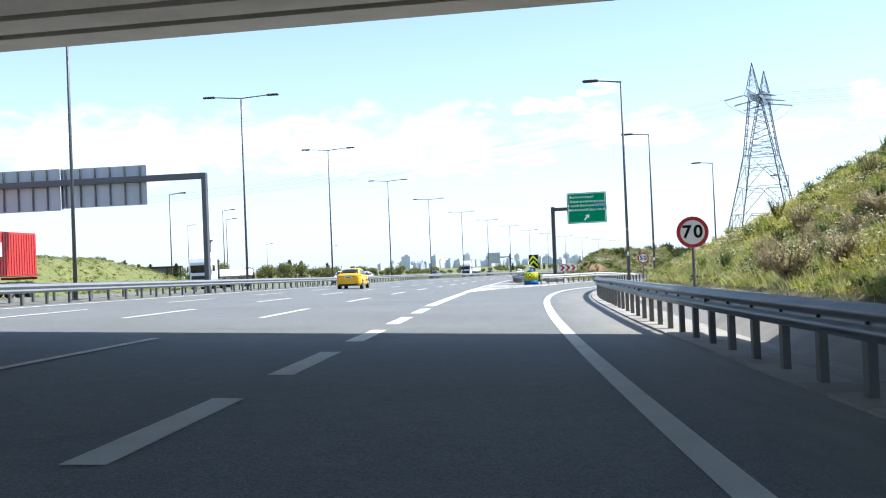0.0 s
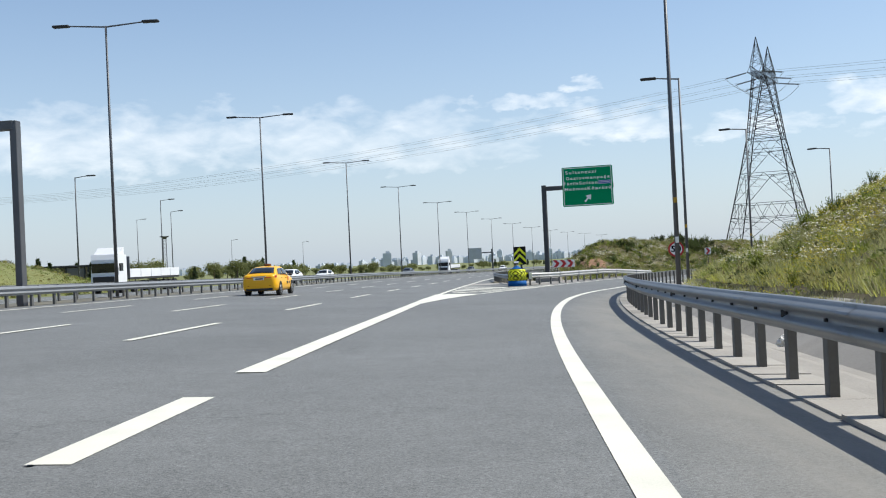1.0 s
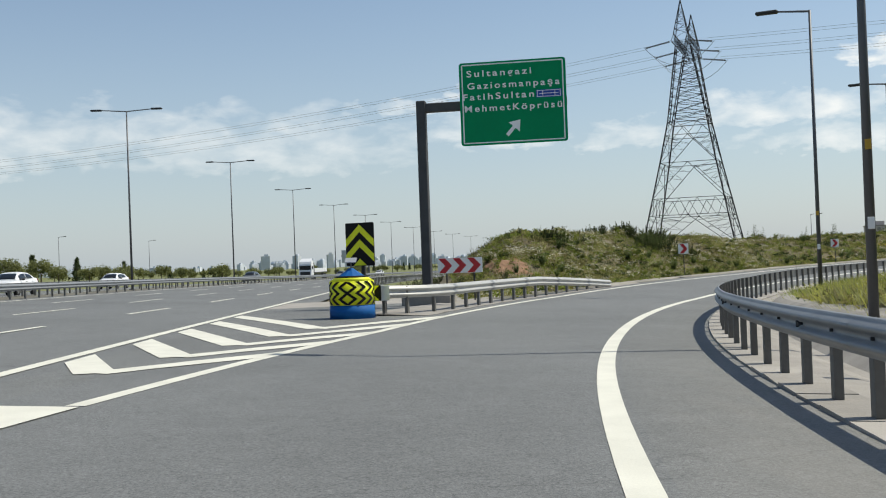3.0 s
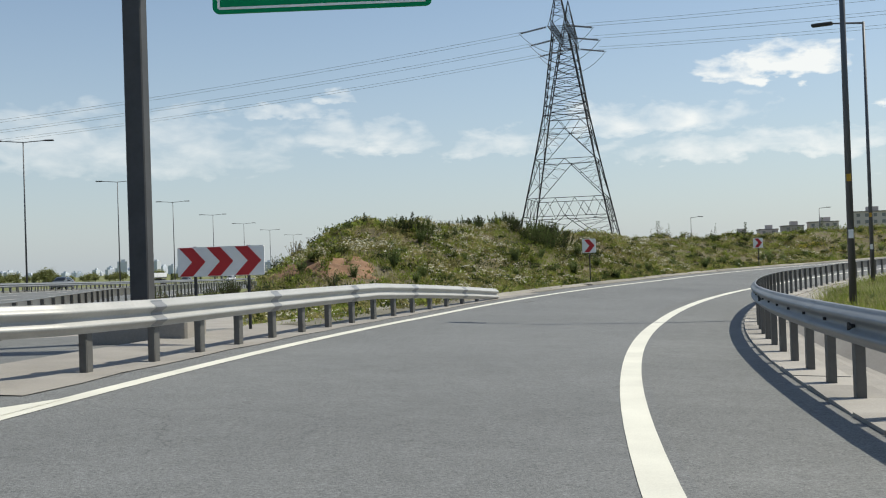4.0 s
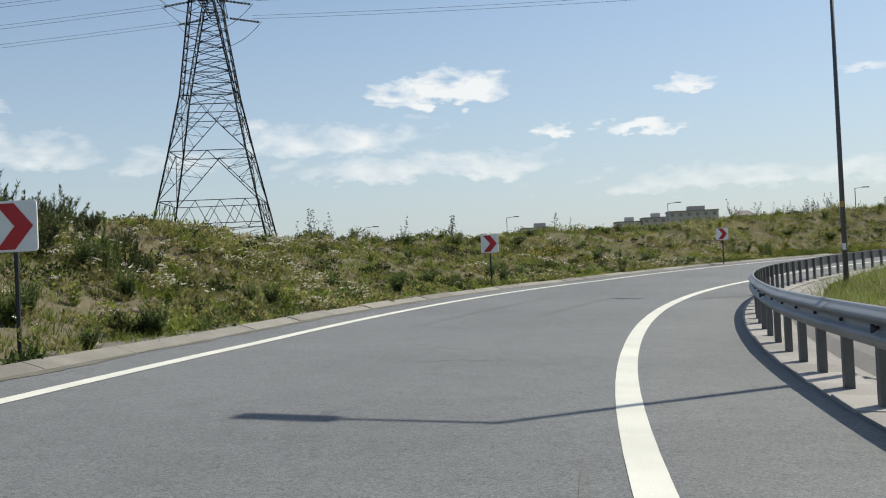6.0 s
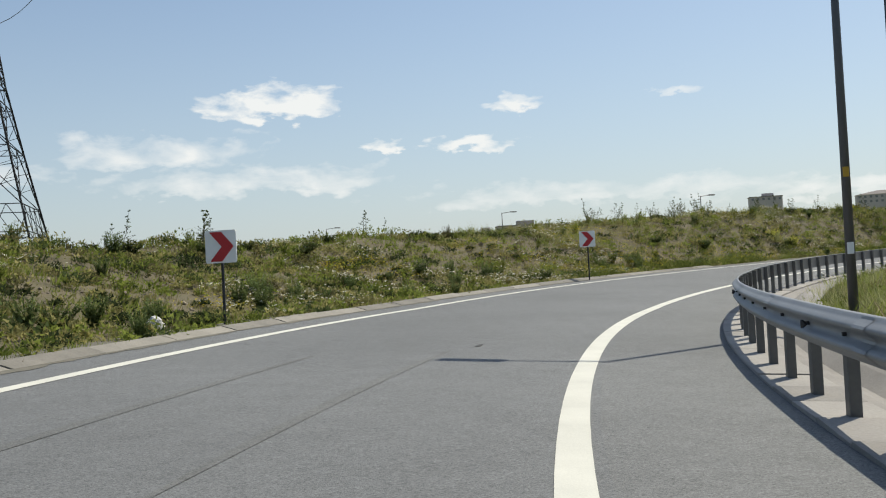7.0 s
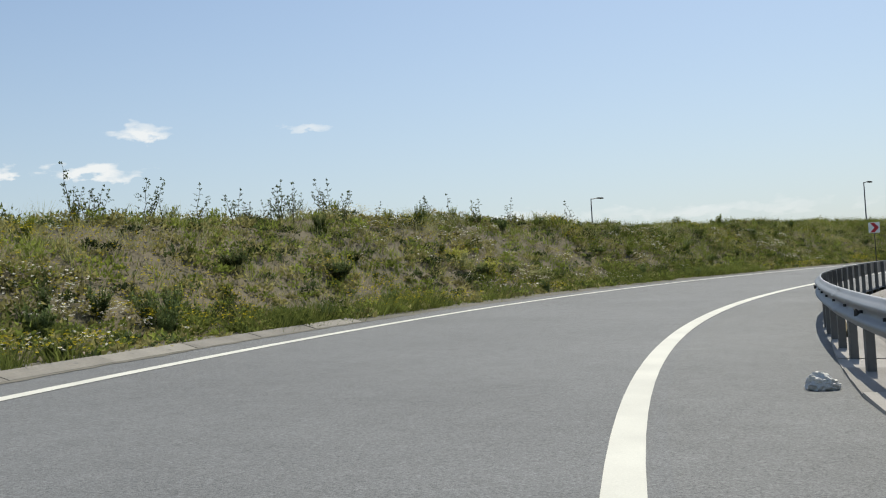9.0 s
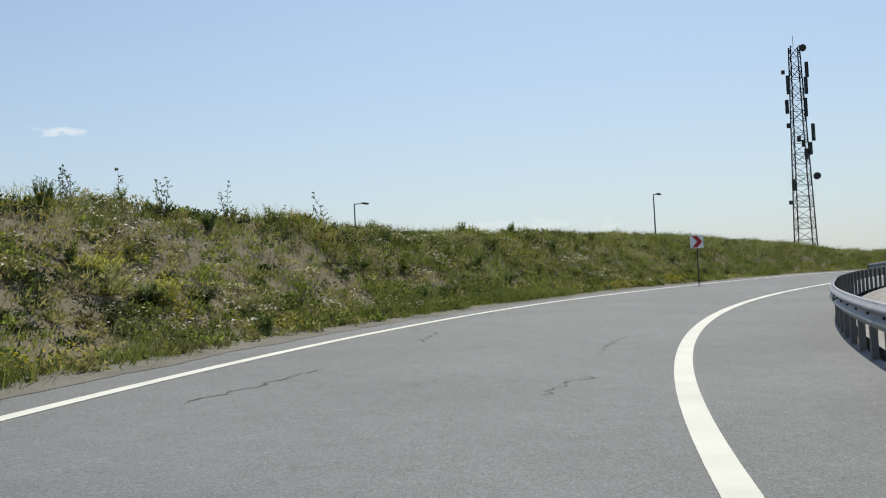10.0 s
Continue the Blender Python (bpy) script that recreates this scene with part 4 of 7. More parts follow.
# ---- pylon and cables ----
def pylon():
    cx, cy, base = 72.2, 232.0, 1.0
    top = empty("transmission_tower", pose(cx, cy, base, 0, 0, -29) @ Matrix.Scale(1.05, 4))
    tagged(top, "tall lattice steel power pylon with two peaks", "power pylon")
    # local y runs along the crossarm
    levels = [(0, 7.3), (5.5, 6.15), (8.2, 5.6), (14.0, 4.4), (18.5, 3.55), (20.6, 3.15)]

    def bar(bm, a, b, r):
        a, b = Vector(a), Vector(b)
        d = b - a
        q = Matrix.Translation((a + b) / 2) @ d.to_track_quat("Z", "Y").to_matrix().to_4x4() @ Matrix.Diagonal((r * 0.82, r * 0.82, d.length, 1))
        bmesh.ops.create_cube(bm, size=1.0, matrix=q)

    def half(z):
        return float(np.interp(z, [l[0] for l in levels], [l[1] for l in levels]))

    for sx in (-1, 1):
        for sy in (-1, 1):
            bm = bmesh.new()
            for (z0, h0), (z1, h1) in zip(levels, levels[1:]):
                bar(bm, (sx * h0, sy * h0, z0), (sx * h1, sy * h1, z1), 0.18)
            part("leg", bm, SILHOUETTE_STEEL, top)
    faces4 = [((1, 1), (-1, 1)), ((-1, 1), (-1, -1)), ((-1, -1), (1, -1)), ((1, -1), (1, 1))]
    for (ax, ay), (bx, by) in faces4:
        bm = bmesh.new()
        for z, r in ((5.5, 0.1), (8.2, 0.1), (14.0, 0.1), (18.5, 0.09), (20.6, 0.12)):
            h = half(z)
            bar(bm, (ax * h, ay * h, z), (bx * h, by * h, z), r)
        # inverted V braces with secondary struts
        for z0, z1 in ((0, 5.5), (8.2, 14.0), (14.0, 18.5)):
            h0, h1 = half(z0), half(z1)
            mid_ = Vector(((ax + bx) / 2 * h1, (ay + by) / 2 * h1, z1))
            for px, py in ((ax, ay), (bx, by)):
                foot = Vector((px * h0, py * h0, z0))
                bar(bm, foot, mid_, 0.1)
                for k in (0.33, 0.6, 0.82):
                    zz = z0 + (z1 - z0) * (k + 0.08)
                    leg = Vector((px * half(zz), py * half(zz), zz))
                    on = foot.lerp(mid_, k)
                    bar(bm, leg, on, 0.055)
                    bar(bm, on, Vector((px * half(min(z1, zz + 1.3)), py * half(min(z1, zz + 1.3)), min(z1, zz + 1.3))), 0.05)
        for z0, z1, n in ((5.5, 8.2, 4), (18.5, 20.6, 2)):
            h0, h1 = half(z0), half(z1)
            for k in range(n):
                f0, f1 = k / n, (k + 1) / n
                p0 = Vector((ax * h0, ay * h0, z0)).lerp(Vector((bx * h0, by * h0, z0)), f0)
                p1 = Vector((ax * h1, ay * h1, z1)).lerp(Vector((bx * h1, by * h1, z1)), (f0 + f1) / 2)
                p2 = Vector((ax * h0, ay * h0, z0)).lerp(Vector((bx * h0, by * h0, z0)), f1)
                bar(bm, p0, p1, 0.07)
                bar(bm, p1, p2, 0.07)
        part("bracing", bm, SILHOUETTE_STEEL, top)
    # the two forks that carry the crossarm
    for sy in (-1, 1):
        bm = bmesh.new()
        for sx in (-1, 1):
            outer_ = [Vector((sx * 3.15, sy * 3.15, 20.6)), Vector((sx * 1.15, sy * 5.0, 32.5))]
            inner_ = [Vector((sx * 3.15, sy * 0.9, 20.6)), Vector((sx * 1.15, sy * 3.2, 32.5))]
            bar(bm, *outer_, 0.15)
            bar(bm, *inner_, 0.12)
            n = 9
            for k in range(n):
                a, b = outer_[0].lerp(outer_[1], k / n), inner_[0].lerp(inner_[1], (k + 1) / n)
                bar(bm, a, b, 0.08)
                bar(bm, inner_[0].lerp(inner_[1], k / n), outer_[0].lerp(outer_[1], (k + 1) / n), 0.07)
        for k in range(9):
            z = 20.6 + 11.9 * k / 9
            z2 = 20.6 + 11.9 * (k + 1) / 9
            f, f2 = k / 9, (k + 1) / 9
            w1, w2, y1, y2 = 3.15 - 2.0 * f, 3.15 - 2.0 * f2, sy * (3.15 + 1.85 * f), sy * (3.15 + 1.85 * f2)
            bar(bm, (-w1, y1, z), (w2, y2, z2), 0.08)
            bar(bm, (w1, y1, z), (-w2, y2, z2), 0.08)
            bar(bm, (-w1, y1, z), (w1, y1, z), 0.07)
        tagged(part("fork", bm, SILHOUETTE_STEEL, top), kind="stuff")
    bm = bmesh.new()
    for sx in (-1, 1):
        for z, yy in ((32.5, 9.4), (34.1, 6.6)):
            bar(bm, (sx * 1.1, -yy, z), (sx * 1.1, yy, z), 0.13)
        for k in range(-6, 6):
            bar(bm, (sx * 1.1, k * 1.1, 32.5), (sx * 1.1, (k + 0.5) * 1.1, 34.1), 0.07)
            bar(bm, (sx * 1.1, (k + 0.5) * 1.1, 34.1), (sx * 1.1, (k + 1) * 1.1, 32.5), 0.07)
        for sy in (-1, 1):
            bar(bm, (sx * 1.1, sy * 6.6, 34.1), (sx * 1.1, sy * 9.4, 32.5), 0.09)
    for k in range(-6, 7):
        bar(bm, (-1.1, k * 1.5, 32.5), (1.1, k * 1.5, 32.5), 0.07)
        bar(bm, (-1.1, k * 1.5, 32.5), (1.1, (k + 0.8) * 1.5, 32.5), 0.055)
    part("crossarm", bm, SILHOUETTE_STEEL, top)
    for sy in (-1, 1):
        bm = bmesh.new()
        apex = Vector((0, sy * 5.8, 39.6))
        feet = [Vector((sx * 1.1, sy * 5.8 + dy, 33.9)) for sx in (-1, 1) for dy in (-1.2, 1.2)]
        for f in feet:
            bar(bm, f, apex, 0.11)
        for k in range(1, 5):
            ring_ = [f.lerp(apex, k / 5.5) for f in feet]
            nxt = [f.lerp(apex, (k - 1) / 5.5) for f in feet]
            for i, j in ((0, 1), (1, 3), (3, 2), (2, 0)):
                bar(bm, ring_[i], ring_[j], 0.06)
                bar(bm, nxt[i], ring_[j], 0.06)
        part("peak", bm, SILHOUETTE_STEEL, top)
    for sy in (-9.0, 0.0, 9.0):
        for side in (-1, 1):
            bm = bmesh.new()
            for k in range(9):
                a = Vector((side * (1.4 + 0.42 * k), sy, 32.45 - 0.07 * k))
                b = Vector((side * (1.4 + 0.42 * (k + 0.8)), sy, 32.45 - 0.07 * (k + 0.8)))
                add_tube(bm, a, b, 0.15, 0.11, 6)
            tagged(part("insulator", bm, DARK_STEEL, top, "dark insulator string"), kind="stuff")
        bm = bmesh.new()
        prev = None
        for k in range(13):
            q = Vector((-5.4 + 0.9 * k, sy, 31.9 - 3.2 * (1 - ((k - 6) / 6) ** 2)))
            if prev:
                add_tube(bm, prev, q, 0.035, None, 4)
            prev = q
        part("jumper", bm, WIRE, top, "slack jumper cable")
    return top


pylon()


def cable(name, sy, z0, side, r, sag, span, dx=0.0):
    """A hanging cable from the pylon's crossarm, along the line."""
    ax, ay = math.sin(radians(29)), math.cos(radians(29))
    lx, ly = (ay, -ax) if side < 0 else (0.6, -0.8)
    cu = bpy.data.curves.new(name, "CURVE")
    cu.dimensions, cu.bevel_depth, cu.bevel_resolution = "3D", r, 1
    sp = cu.splines.new("POLY")
    n = 40
    sp.points.add(n)
    for k in range(n + 1):
        f = k / n
        d = (5.2 if abs(z0 - 33) < 2 else 0) + f * span
        z = 1.0 + z0 * 1.05 + (-3 if side < 0 else -2) * f - sag * 4 * f * (1 - f)
        sp.points[k].co = (72.2 + sy * ax + side * lx * d, 232 + sy * ay + side * ly * d, z + dx, 1)
    cu.materials.append(WIRE)
    ob = new(name, cu)
    return tagged(ob, "thin sagging overhead power cable from the pylon", "power cable", "overhead cables")


for sy in (-9.0, 0.0, 9.0):
    for dx in (-0.22, 0.22):
        cable("power_cable", sy, 31.9, -1, 0.02, 8.0, 330, dx)
        cable("power_cable", sy, 31.9, 1, 0.02, 7.0, 300, dx)


def cell_tower():
    top = empty("cell_tower", pose(216.3, 131.9, 0.2, 0, 0, 10))
    tagged(top, "slim lattice mast with phone antennas", "antenna mast")

    def bar(bm, a, b, r):
        a, b = Vector(a), Vector(b)
        d = b - a
        bmesh.ops.create_cube(bm, size=1.0, matrix=Matrix.Translation((a + b) / 2) @ d.to_track_quat("Z", "Y").to_matrix().to_4x4() @ Matrix.Diagonal((r, r, d.length, 1)))
    hgt = 30.2
    half = lambda z: 1.25 - 0.7 * z / hgt
    for sx, sy in ((1, 1), (1, -1), (-1, 1), (-1, -1)):
        bm = bmesh.new()
        bar(bm, (sx * half(0), sy * half(0), 0), (sx * half(hgt), sy * half(hgt), hgt), 0.11)
        part("leg", bm, SILHOUETTE_STEEL, top)
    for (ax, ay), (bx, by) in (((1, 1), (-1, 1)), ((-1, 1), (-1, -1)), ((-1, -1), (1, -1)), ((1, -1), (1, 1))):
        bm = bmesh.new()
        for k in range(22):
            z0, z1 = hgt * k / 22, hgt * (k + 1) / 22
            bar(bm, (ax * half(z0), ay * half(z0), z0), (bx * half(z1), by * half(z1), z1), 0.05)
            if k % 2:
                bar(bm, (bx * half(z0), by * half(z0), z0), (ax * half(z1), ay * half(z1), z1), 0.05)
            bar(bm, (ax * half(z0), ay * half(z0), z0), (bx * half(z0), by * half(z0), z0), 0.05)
        part("bracing", bm, SILHOUETTE_STEEL, top)
    for x, y, z, h in ((-1.0, -0.6, 25.2, 2.4), (0.9, -0.7, 25.0, 2.2), (-1.0, 0.6, 22.6, 1.8), (1.0, 0.5, 22.4, 2.4), (1.4, -0.6, 19.0, 2.2), (0.4, -1.2, 16.2, 1.4), (-1.1, -0.9, 12.4, 1.5), (-1.4, -0.5, 3.4, 1.6), (0.6, -1.3, 4.4, 1.0), (-1.2, -0.5, 20.0, 0.6), (-1.3, 0.2, 27.0, 0.5), (1.3, 0.3, 27.2, 2.0), (0.2, -1.0, 17.6, 0.9), (0.9, -1.1, 16.9, 1.6), (-0.3, -1.2, 18.2, 0.7), (-1.5, -0.8, 10.2, 0.5)):
        part("antenna", boxed((0.3, 0.42, h), (y, -x * 1.15, z), None, 0.03), SIGN_BACK if z < 5 else DARK_STEEL, top, "upright panel antenna")
    for x, y, z in ((0.9, -0.6, 29.8), (1.7, -0.7, 13.4)):
        part("dish", tube((y, -x, z), (y - 0.25, -x, z), 0.45, 0.45, 14), DARK_STEEL, top, "round microwave dish")
    part("lightning_rod", tube((0.4, 0, hgt), (0.4, 0, hgt + 1.6), 0.03, None, 5), DARK_STEEL, top)


cell_tower()


# ---- vegetation ----
def foliage(name, lite, dark, through_share=0.45):
    """Leaves and blades: matt, letting part of the light through, each blade of its own shade."""
    mat = bpy.data.materials.new(name)
    mat.use_nodes = True
    nt = mat.node_tree
    nt.nodes.clear()
    nd, lk = nt.nodes.new, nt.links.new
    geo, noi, mix = nd("ShaderNodeNewGeometry"), nd("ShaderNodeTexNoise"), nd("ShaderNodeMix")
    noi.inputs["Scale"].default_value, noi.inputs["Detail"].default_value = 0.45, 4.0
    lk(geo.outputs["Position"], noi.inputs["Vector"])
    add = nd("ShaderNodeMath")
    add.operation = "MULTIPLY_ADD"
    lk(geo.outputs["Random Per Island"], add.inputs[0])
    add.inputs[1].default_value = 0.7
    sub = nd("ShaderNodeMath")
    sub.operation = "MULTIPLY_ADD"
    lk(noi.outputs["Fac"], sub.inputs[0])
    sub.inputs[1].default_value, sub.inputs[2].default_value = 1.2, -0.45
    lk(sub.outputs[0], add.inputs[2])
    mix.data_type = "RGBA"
    lk(add.outputs[0], mix.inputs["Factor"])
    mix.inputs["A"].default_value, mix.inputs["B"].default_value = (*(c * 0.68 for c in dark), 1), (*(min(0.8, c * 1.2) for c in lite), 1)
    dif, tra, sh, out = nd("ShaderNodeBsdfDiffuse"), nd("ShaderNodeBsdfTranslucent"), nd("ShaderNodeMixShader"), nd("ShaderNodeOutputMaterial")
    lk(mix.outputs["Result"], dif.inputs["Color"])
    lk(mix.outputs["Result"], tra.inputs["Color"])
    sh.inputs[0].default_value = through_share
    lk(dif.outputs[0], sh.inputs[1])
    lk(tra.outputs[0], sh.inputs[2])
    lk(sh.outputs[0], out.inputs[0])
    return mat


GRASS = foliage("grass_green", (0.3, 0.345, 0.08), (0.135, 0.175, 0.038))
GRASS_OLIVE = foliage("grass_olive", (0.4, 0.365, 0.15), (0.185, 0.185, 0.065))
GRASS_PALE = foliage("grass_pale", (0.47, 0.465, 0.22), (0.26, 0.28, 0.12))
GRASS_LIME = foliage("grass_yellow_green", (0.52, 0.51, 0.13), (0.34, 0.36, 0.085))
STRAW = foliage("dry_straw", (0.5, 0.43, 0.28), (0.27, 0.22, 0.13), 0.35)
VERGE_GREEN = foliage("verge_grass_green", (0.22, 0.25, 0.065), (0.08, 0.11, 0.03))
SHRUB = foliage("shrub_leaves", (0.125, 0.16, 0.06), (0.055, 0.075, 0.028))
SHRUB_DARK = foliage("shrub_leaves_dark", (0.075, 0.095, 0.04), (0.03, 0.042, 0.018))
SHRUB_BROWN = foliage("shrub_leaves_olive", (0.22, 0.2, 0.09), (0.09, 0.09, 0.04))
FEATHER = foliage("feathery_leaves", (0.24, 0.3, 0.12), (0.12, 0.16, 0.06))
TWIG = material("twigs", (0.11, 0.085, 0.055), 0.9, vary=0.3, bump=0.0)
PETAL_WHITE = material("white_petals", (0.6, 0.58, 0.46), 0.7, vary=0.15, bump=0.0)
PETAL_YELLOW = foliage("yellow_petals", (0.62, 0.52, 0.04), (0.42, 0.34, 0.03), 0.3)
LEAF = foliage("tree_leaves", (0.27, 0.28, 0.12), (0.12, 0.14, 0.055))
CONIFER = foliage("conifer_needles", (0.11, 0.14, 0.07), (0.05, 0.07, 0.035))
BARK = material("bark", (0.1, 0.075, 0.05), 0.95, vary=0.3, bump=0.2)
rng = np.random.default_rng(7)


def stuff(name, verts, tris, mat, label, category):
    me = bpy.data.meshes.new(name)
    verts, tris = np.asarray(verts, np.float32).reshape(-1, 3), np.asarray(tris, np.int32).reshape(-1, 3)
    me.vertices.add(len(verts))
    me.vertices.foreach_set("co", verts.ravel())
    me.loops.add(len(tris) * 3)
    me.loops.foreach_set("vertex_index", tris.ravel())
    me.polygons.add(len(tris))
    me.polygons.foreach_set("loop_start", np.arange(0, len(tris) * 3, 3, dtype=np.int32))
    me.update(calc_edges=True)
    me.materials.append(mat)
    return tagged(new(name, me), label, category, kind="stuff")


def ramp_points(n, s0, s1, d0, d1, side):
    """Random places beside the slip road, d from its paved edge; with their ground heights."""
    s = rng.uniform(s0, s1, n)
    d = rng.uniform(d0, d1, n)
    off = np.where(side < 0, -(ramp_width(s) + 1.22) - d, np.interp(s, [80, 100], [4.45, 3.12]) + d)
    h = np.interp(s, GRID, RH)
    x, y = np.interp(s, GRID, RX) + off * np.cos(h), np.interp(s, GRID, RY) - off * np.sin(h)
    if side < 0:
        u, ho = nearest(HX, HY, HH, HU, x, y)
        ok = (ho > 7.5)
        s, d, x, y = s[ok], d[ok], x[ok], y[ok]
    return s, d, x, y, ground_height(x, y)


def verge_points(n):
    """Random places on the bank beyond the opposite carriageway."""
    u, o = rng.uniform(35, 128, n), rng.uniform(-50, -34, n)
    h = np.interp(u, HU, HH)
    x, y = np.interp(u, HU, HX) + o * np.cos(h), np.interp(u, HU, HY) - o * np.sin(h)
    return u, -o - 33, x, y, ground_height(x, y)


def patch(x, y, size, seed):
    return 0.5 + 0.5 * np.sin(x / size + seed + 1.7 * np.sin(y / size * 0.8 + seed * 2)) * np.cos(y / size * 1.1 - seed + 1.3 * np.sin(x / size * 0.7))


def blades(x, y, z, height, n, spread, width):
    """Tufts of single-triangle blades."""
    m = len(x)
    a = rng.uniform(0, 2 * np.pi, (m, n))
    r = spread[:, None] * np.sqrt(rng.uniform(0, 1, (m, n)))
    bx, by = x[:, None] + r * np.cos(a), y[:, None] + r * np.sin(a)
    hgt = height[:, None] * rng.uniform(0.5, 1.1, (m, n))
    lean = rng.uniform(0.2, 1.1, (m, n)) * hgt
    b = a + rng.uniform(-0.9, 0.9, (m, n))
    w = width * rng.uniform(0.6, 1.4, (m, n)) / 2
    tx, ty = bx + lean * np.cos(b), by + lean * np.sin(b)
    g = rng.uniform(0, np.pi, (m, n))
    zz = np.broadcast_to(z[:, None], (m, n))
    p = np.stack([np.stack([bx - w * np.cos(g), by - w * np.sin(g), zz - 0.03], -1), np.stack([bx + w * np.cos(g), by + w * np.sin(g), zz - 0.03], -1),
                  np.stack([tx, ty, zz + hgt], -1)], -2)
    return p.reshape(-1, 3)


def tri_index(v):
    return np.arange(len(v), dtype=np.int32)


def specks(x, y, z, size, n, spread, lo, hi):
    """Small flower heads: flat triangles tilted at random above the ground."""
    m = len(x)
    cx = x[:, None] + rng.normal(0, 1, (m, n)) * spread
    cy = y[:, None] + rng.normal(0, 1, (m, n)) * spread
    cz = z[:, None] + rng.uniform(lo, hi, (m, n))
    a = rng.uniform(0, 2 * np.pi, (m, n))
    out = []
    for base in (0.0, np.pi):
        pts = []
        for k in range(3):
            q = a + base + (k - 1) * 1.3
            rr = size * rng.uniform(0.7, 1.2, (m, n))
            pts.append(np.stack([cx + rr * np.cos(q), cy + rr * np.sin(q), cz + rr * 0.45 * np.sin(q + a)], -1))
        out.append(np.stack(pts, -2))
    return np.concatenate(out).reshape(-1, 3)


def bare(x, y):
    """How bare the red soil at the mound's end is: 1 in the middle."""
    dx, dy = (x - 15.9) * 0.82 + (y - 112.6) * 0.57, -(x - 15.9) * 0.57 + (y - 112.6) * 0.82
    r = np.hypot(dx / 1.5, dy / 2.3) + 0.22 * lumps(x, y, 0.7)
    return np.clip(1.6 - 1.3 * r, 0, 1)


def leaf_clumps(x, y, z, radius, tall, n, leaf):
    """Low mounds of small leaves: tilted triangles over a half dome, with dark gaps between."""
    m = len(x)
    a, f = rng.uniform(0, 2 * np.pi, (m, n)), np.sqrt(rng.uniform(0, 1, (m, n)))
    k = rng.uniform(0.55, 1.1, (m, n))
    cx, cy = x[:, None] + radius[:, None] * f * np.cos(a) * k, y[:, None] + radius[:, None] * f * np.sin(a) * k
    cz = z[:, None] + tall[:, None] * np.sqrt(np.clip(1 - f * f, 0, 1)) * k
    c = np.stack([cx, cy, cz], -1)
    out = np.stack([f * np.cos(a), f * np.sin(a), np.sqrt(np.clip(1.05 - f * f, 0, 1)) * 0.8], -1) + rng.normal(0, 0.45, (m, n, 3))
    out /= np.linalg.norm(out, axis=-1, keepdims=True)
    side = np.cross(out, rng.normal(0, 1, (m, n, 3)))
    side /= np.linalg.norm(side, axis=-1, keepdims=True) + 1e-6
    ln = (leaf * rng.uniform(0.6, 1.5, (m, n)))[..., None]
    p = np.stack([c - side * ln * 0.32, c + side * ln * 0.32, c + out * ln], -2)
    return p.reshape(-1, 3)


def scatter_clumps():
    near = [ramp_points(11500, 97, 240, 0.15, 12, -1), ramp_points(7500, 4, 100, 0.3, 22, 1), verge_points(2600), ramp_points(3200, 232, 296, 0.2, 16, -1), ramp_points(900, 100, 178, 0.2, 7, 1)]
    s = np.concatenate([q[0] for q in near])
    x, y, z = (np.concatenate([q[k] for q in near]) for k in (2, 3, 4))
    keep = (bare(x, y) < rng.uniform(0.05, 1.7, len(x))) & (patch(x, y, 1.3, 2.7) + 0.5 * patch(x, y, 4.0, 1.1) > rng.uniform(0.2, 1.0, len(x)))
    s, x, y, z = s[keep], x[keep], y[keep], z[keep]
    pick = rng.uniform(0, 1, len(x)) + 0.35 * (patch(x, y, 3.1, 6.0) - 0.5)
    for name, lo, hi, mat, lab in (("low_weeds", -9, 0.42, GRASS_OLIVE, "olive low weeds growing in lumps on the banks"), ("green_weeds", 0.42, 0.74, GRASS, "fresh green low weeds growing in lumps on the banks"),
                                   ("dark_weeds", 0.74, 0.9, SHRUB, "dark green cushions of weeds on the banks"), ("withered_weeds", 0.9, 9, SHRUB_BROWN, "withered brown cushions of weeds on the banks")):
        g = (pick >= lo) & (pick < hi)
        r = rng.uniform(0.12, 0.34, g.sum()) * np.where(rng.uniform(0, 1, g.sum()) > 0.9, 1.6, 1.0)
        v = leaf_clumps(x[g], y[g], z[g], r, r * rng.uniform(0.6, 1.15, g.sum()), 42, 0.085)
        stuff(name, v, tri_index(v), mat, lab, "weeds")


def soil_patch():
    """Bare red soil where the end of the mound has slipped."""
    n, m = 12, 40
    verts, faces = [], []
    for i in range(n + 1):
        for j in range(m):
            a = 2 * math.pi * j / m
            r = i / n * (1 + 0.2 * math.sin(3 * a + 1) + 0.12 * math.sin(7 * a))
            u_, v_ = 1.6 * r * math.cos(a), 2.4 * r * math.sin(a)
            x, y = 15.9 + 0.82 * u_ - 0.57 * v_, 112.6 + 0.57 * u_ + 0.82 * v_
            z = float(ground_height([x], [y])[0])
            verts.append((x, y, z + 0.05 * (1 - (i / n) ** 4) + 0.16 * noise.noise(Vector((x * 2.6, y * 2.6, 0))) - 0.06 * (i == n)))
    for i in range(n):
        for j in range(m):
            faces.append((i * m + j, (i + 1) * m + j, (i + 1) * m + (j + 1) % m, i * m + (j + 1) % m))
    ob = flat("bare_soil", verts, faces, SOIL, smooth=True)
    tagged(ob, "bare red soil slipped at the end of the mound", "soil", kind="structure")


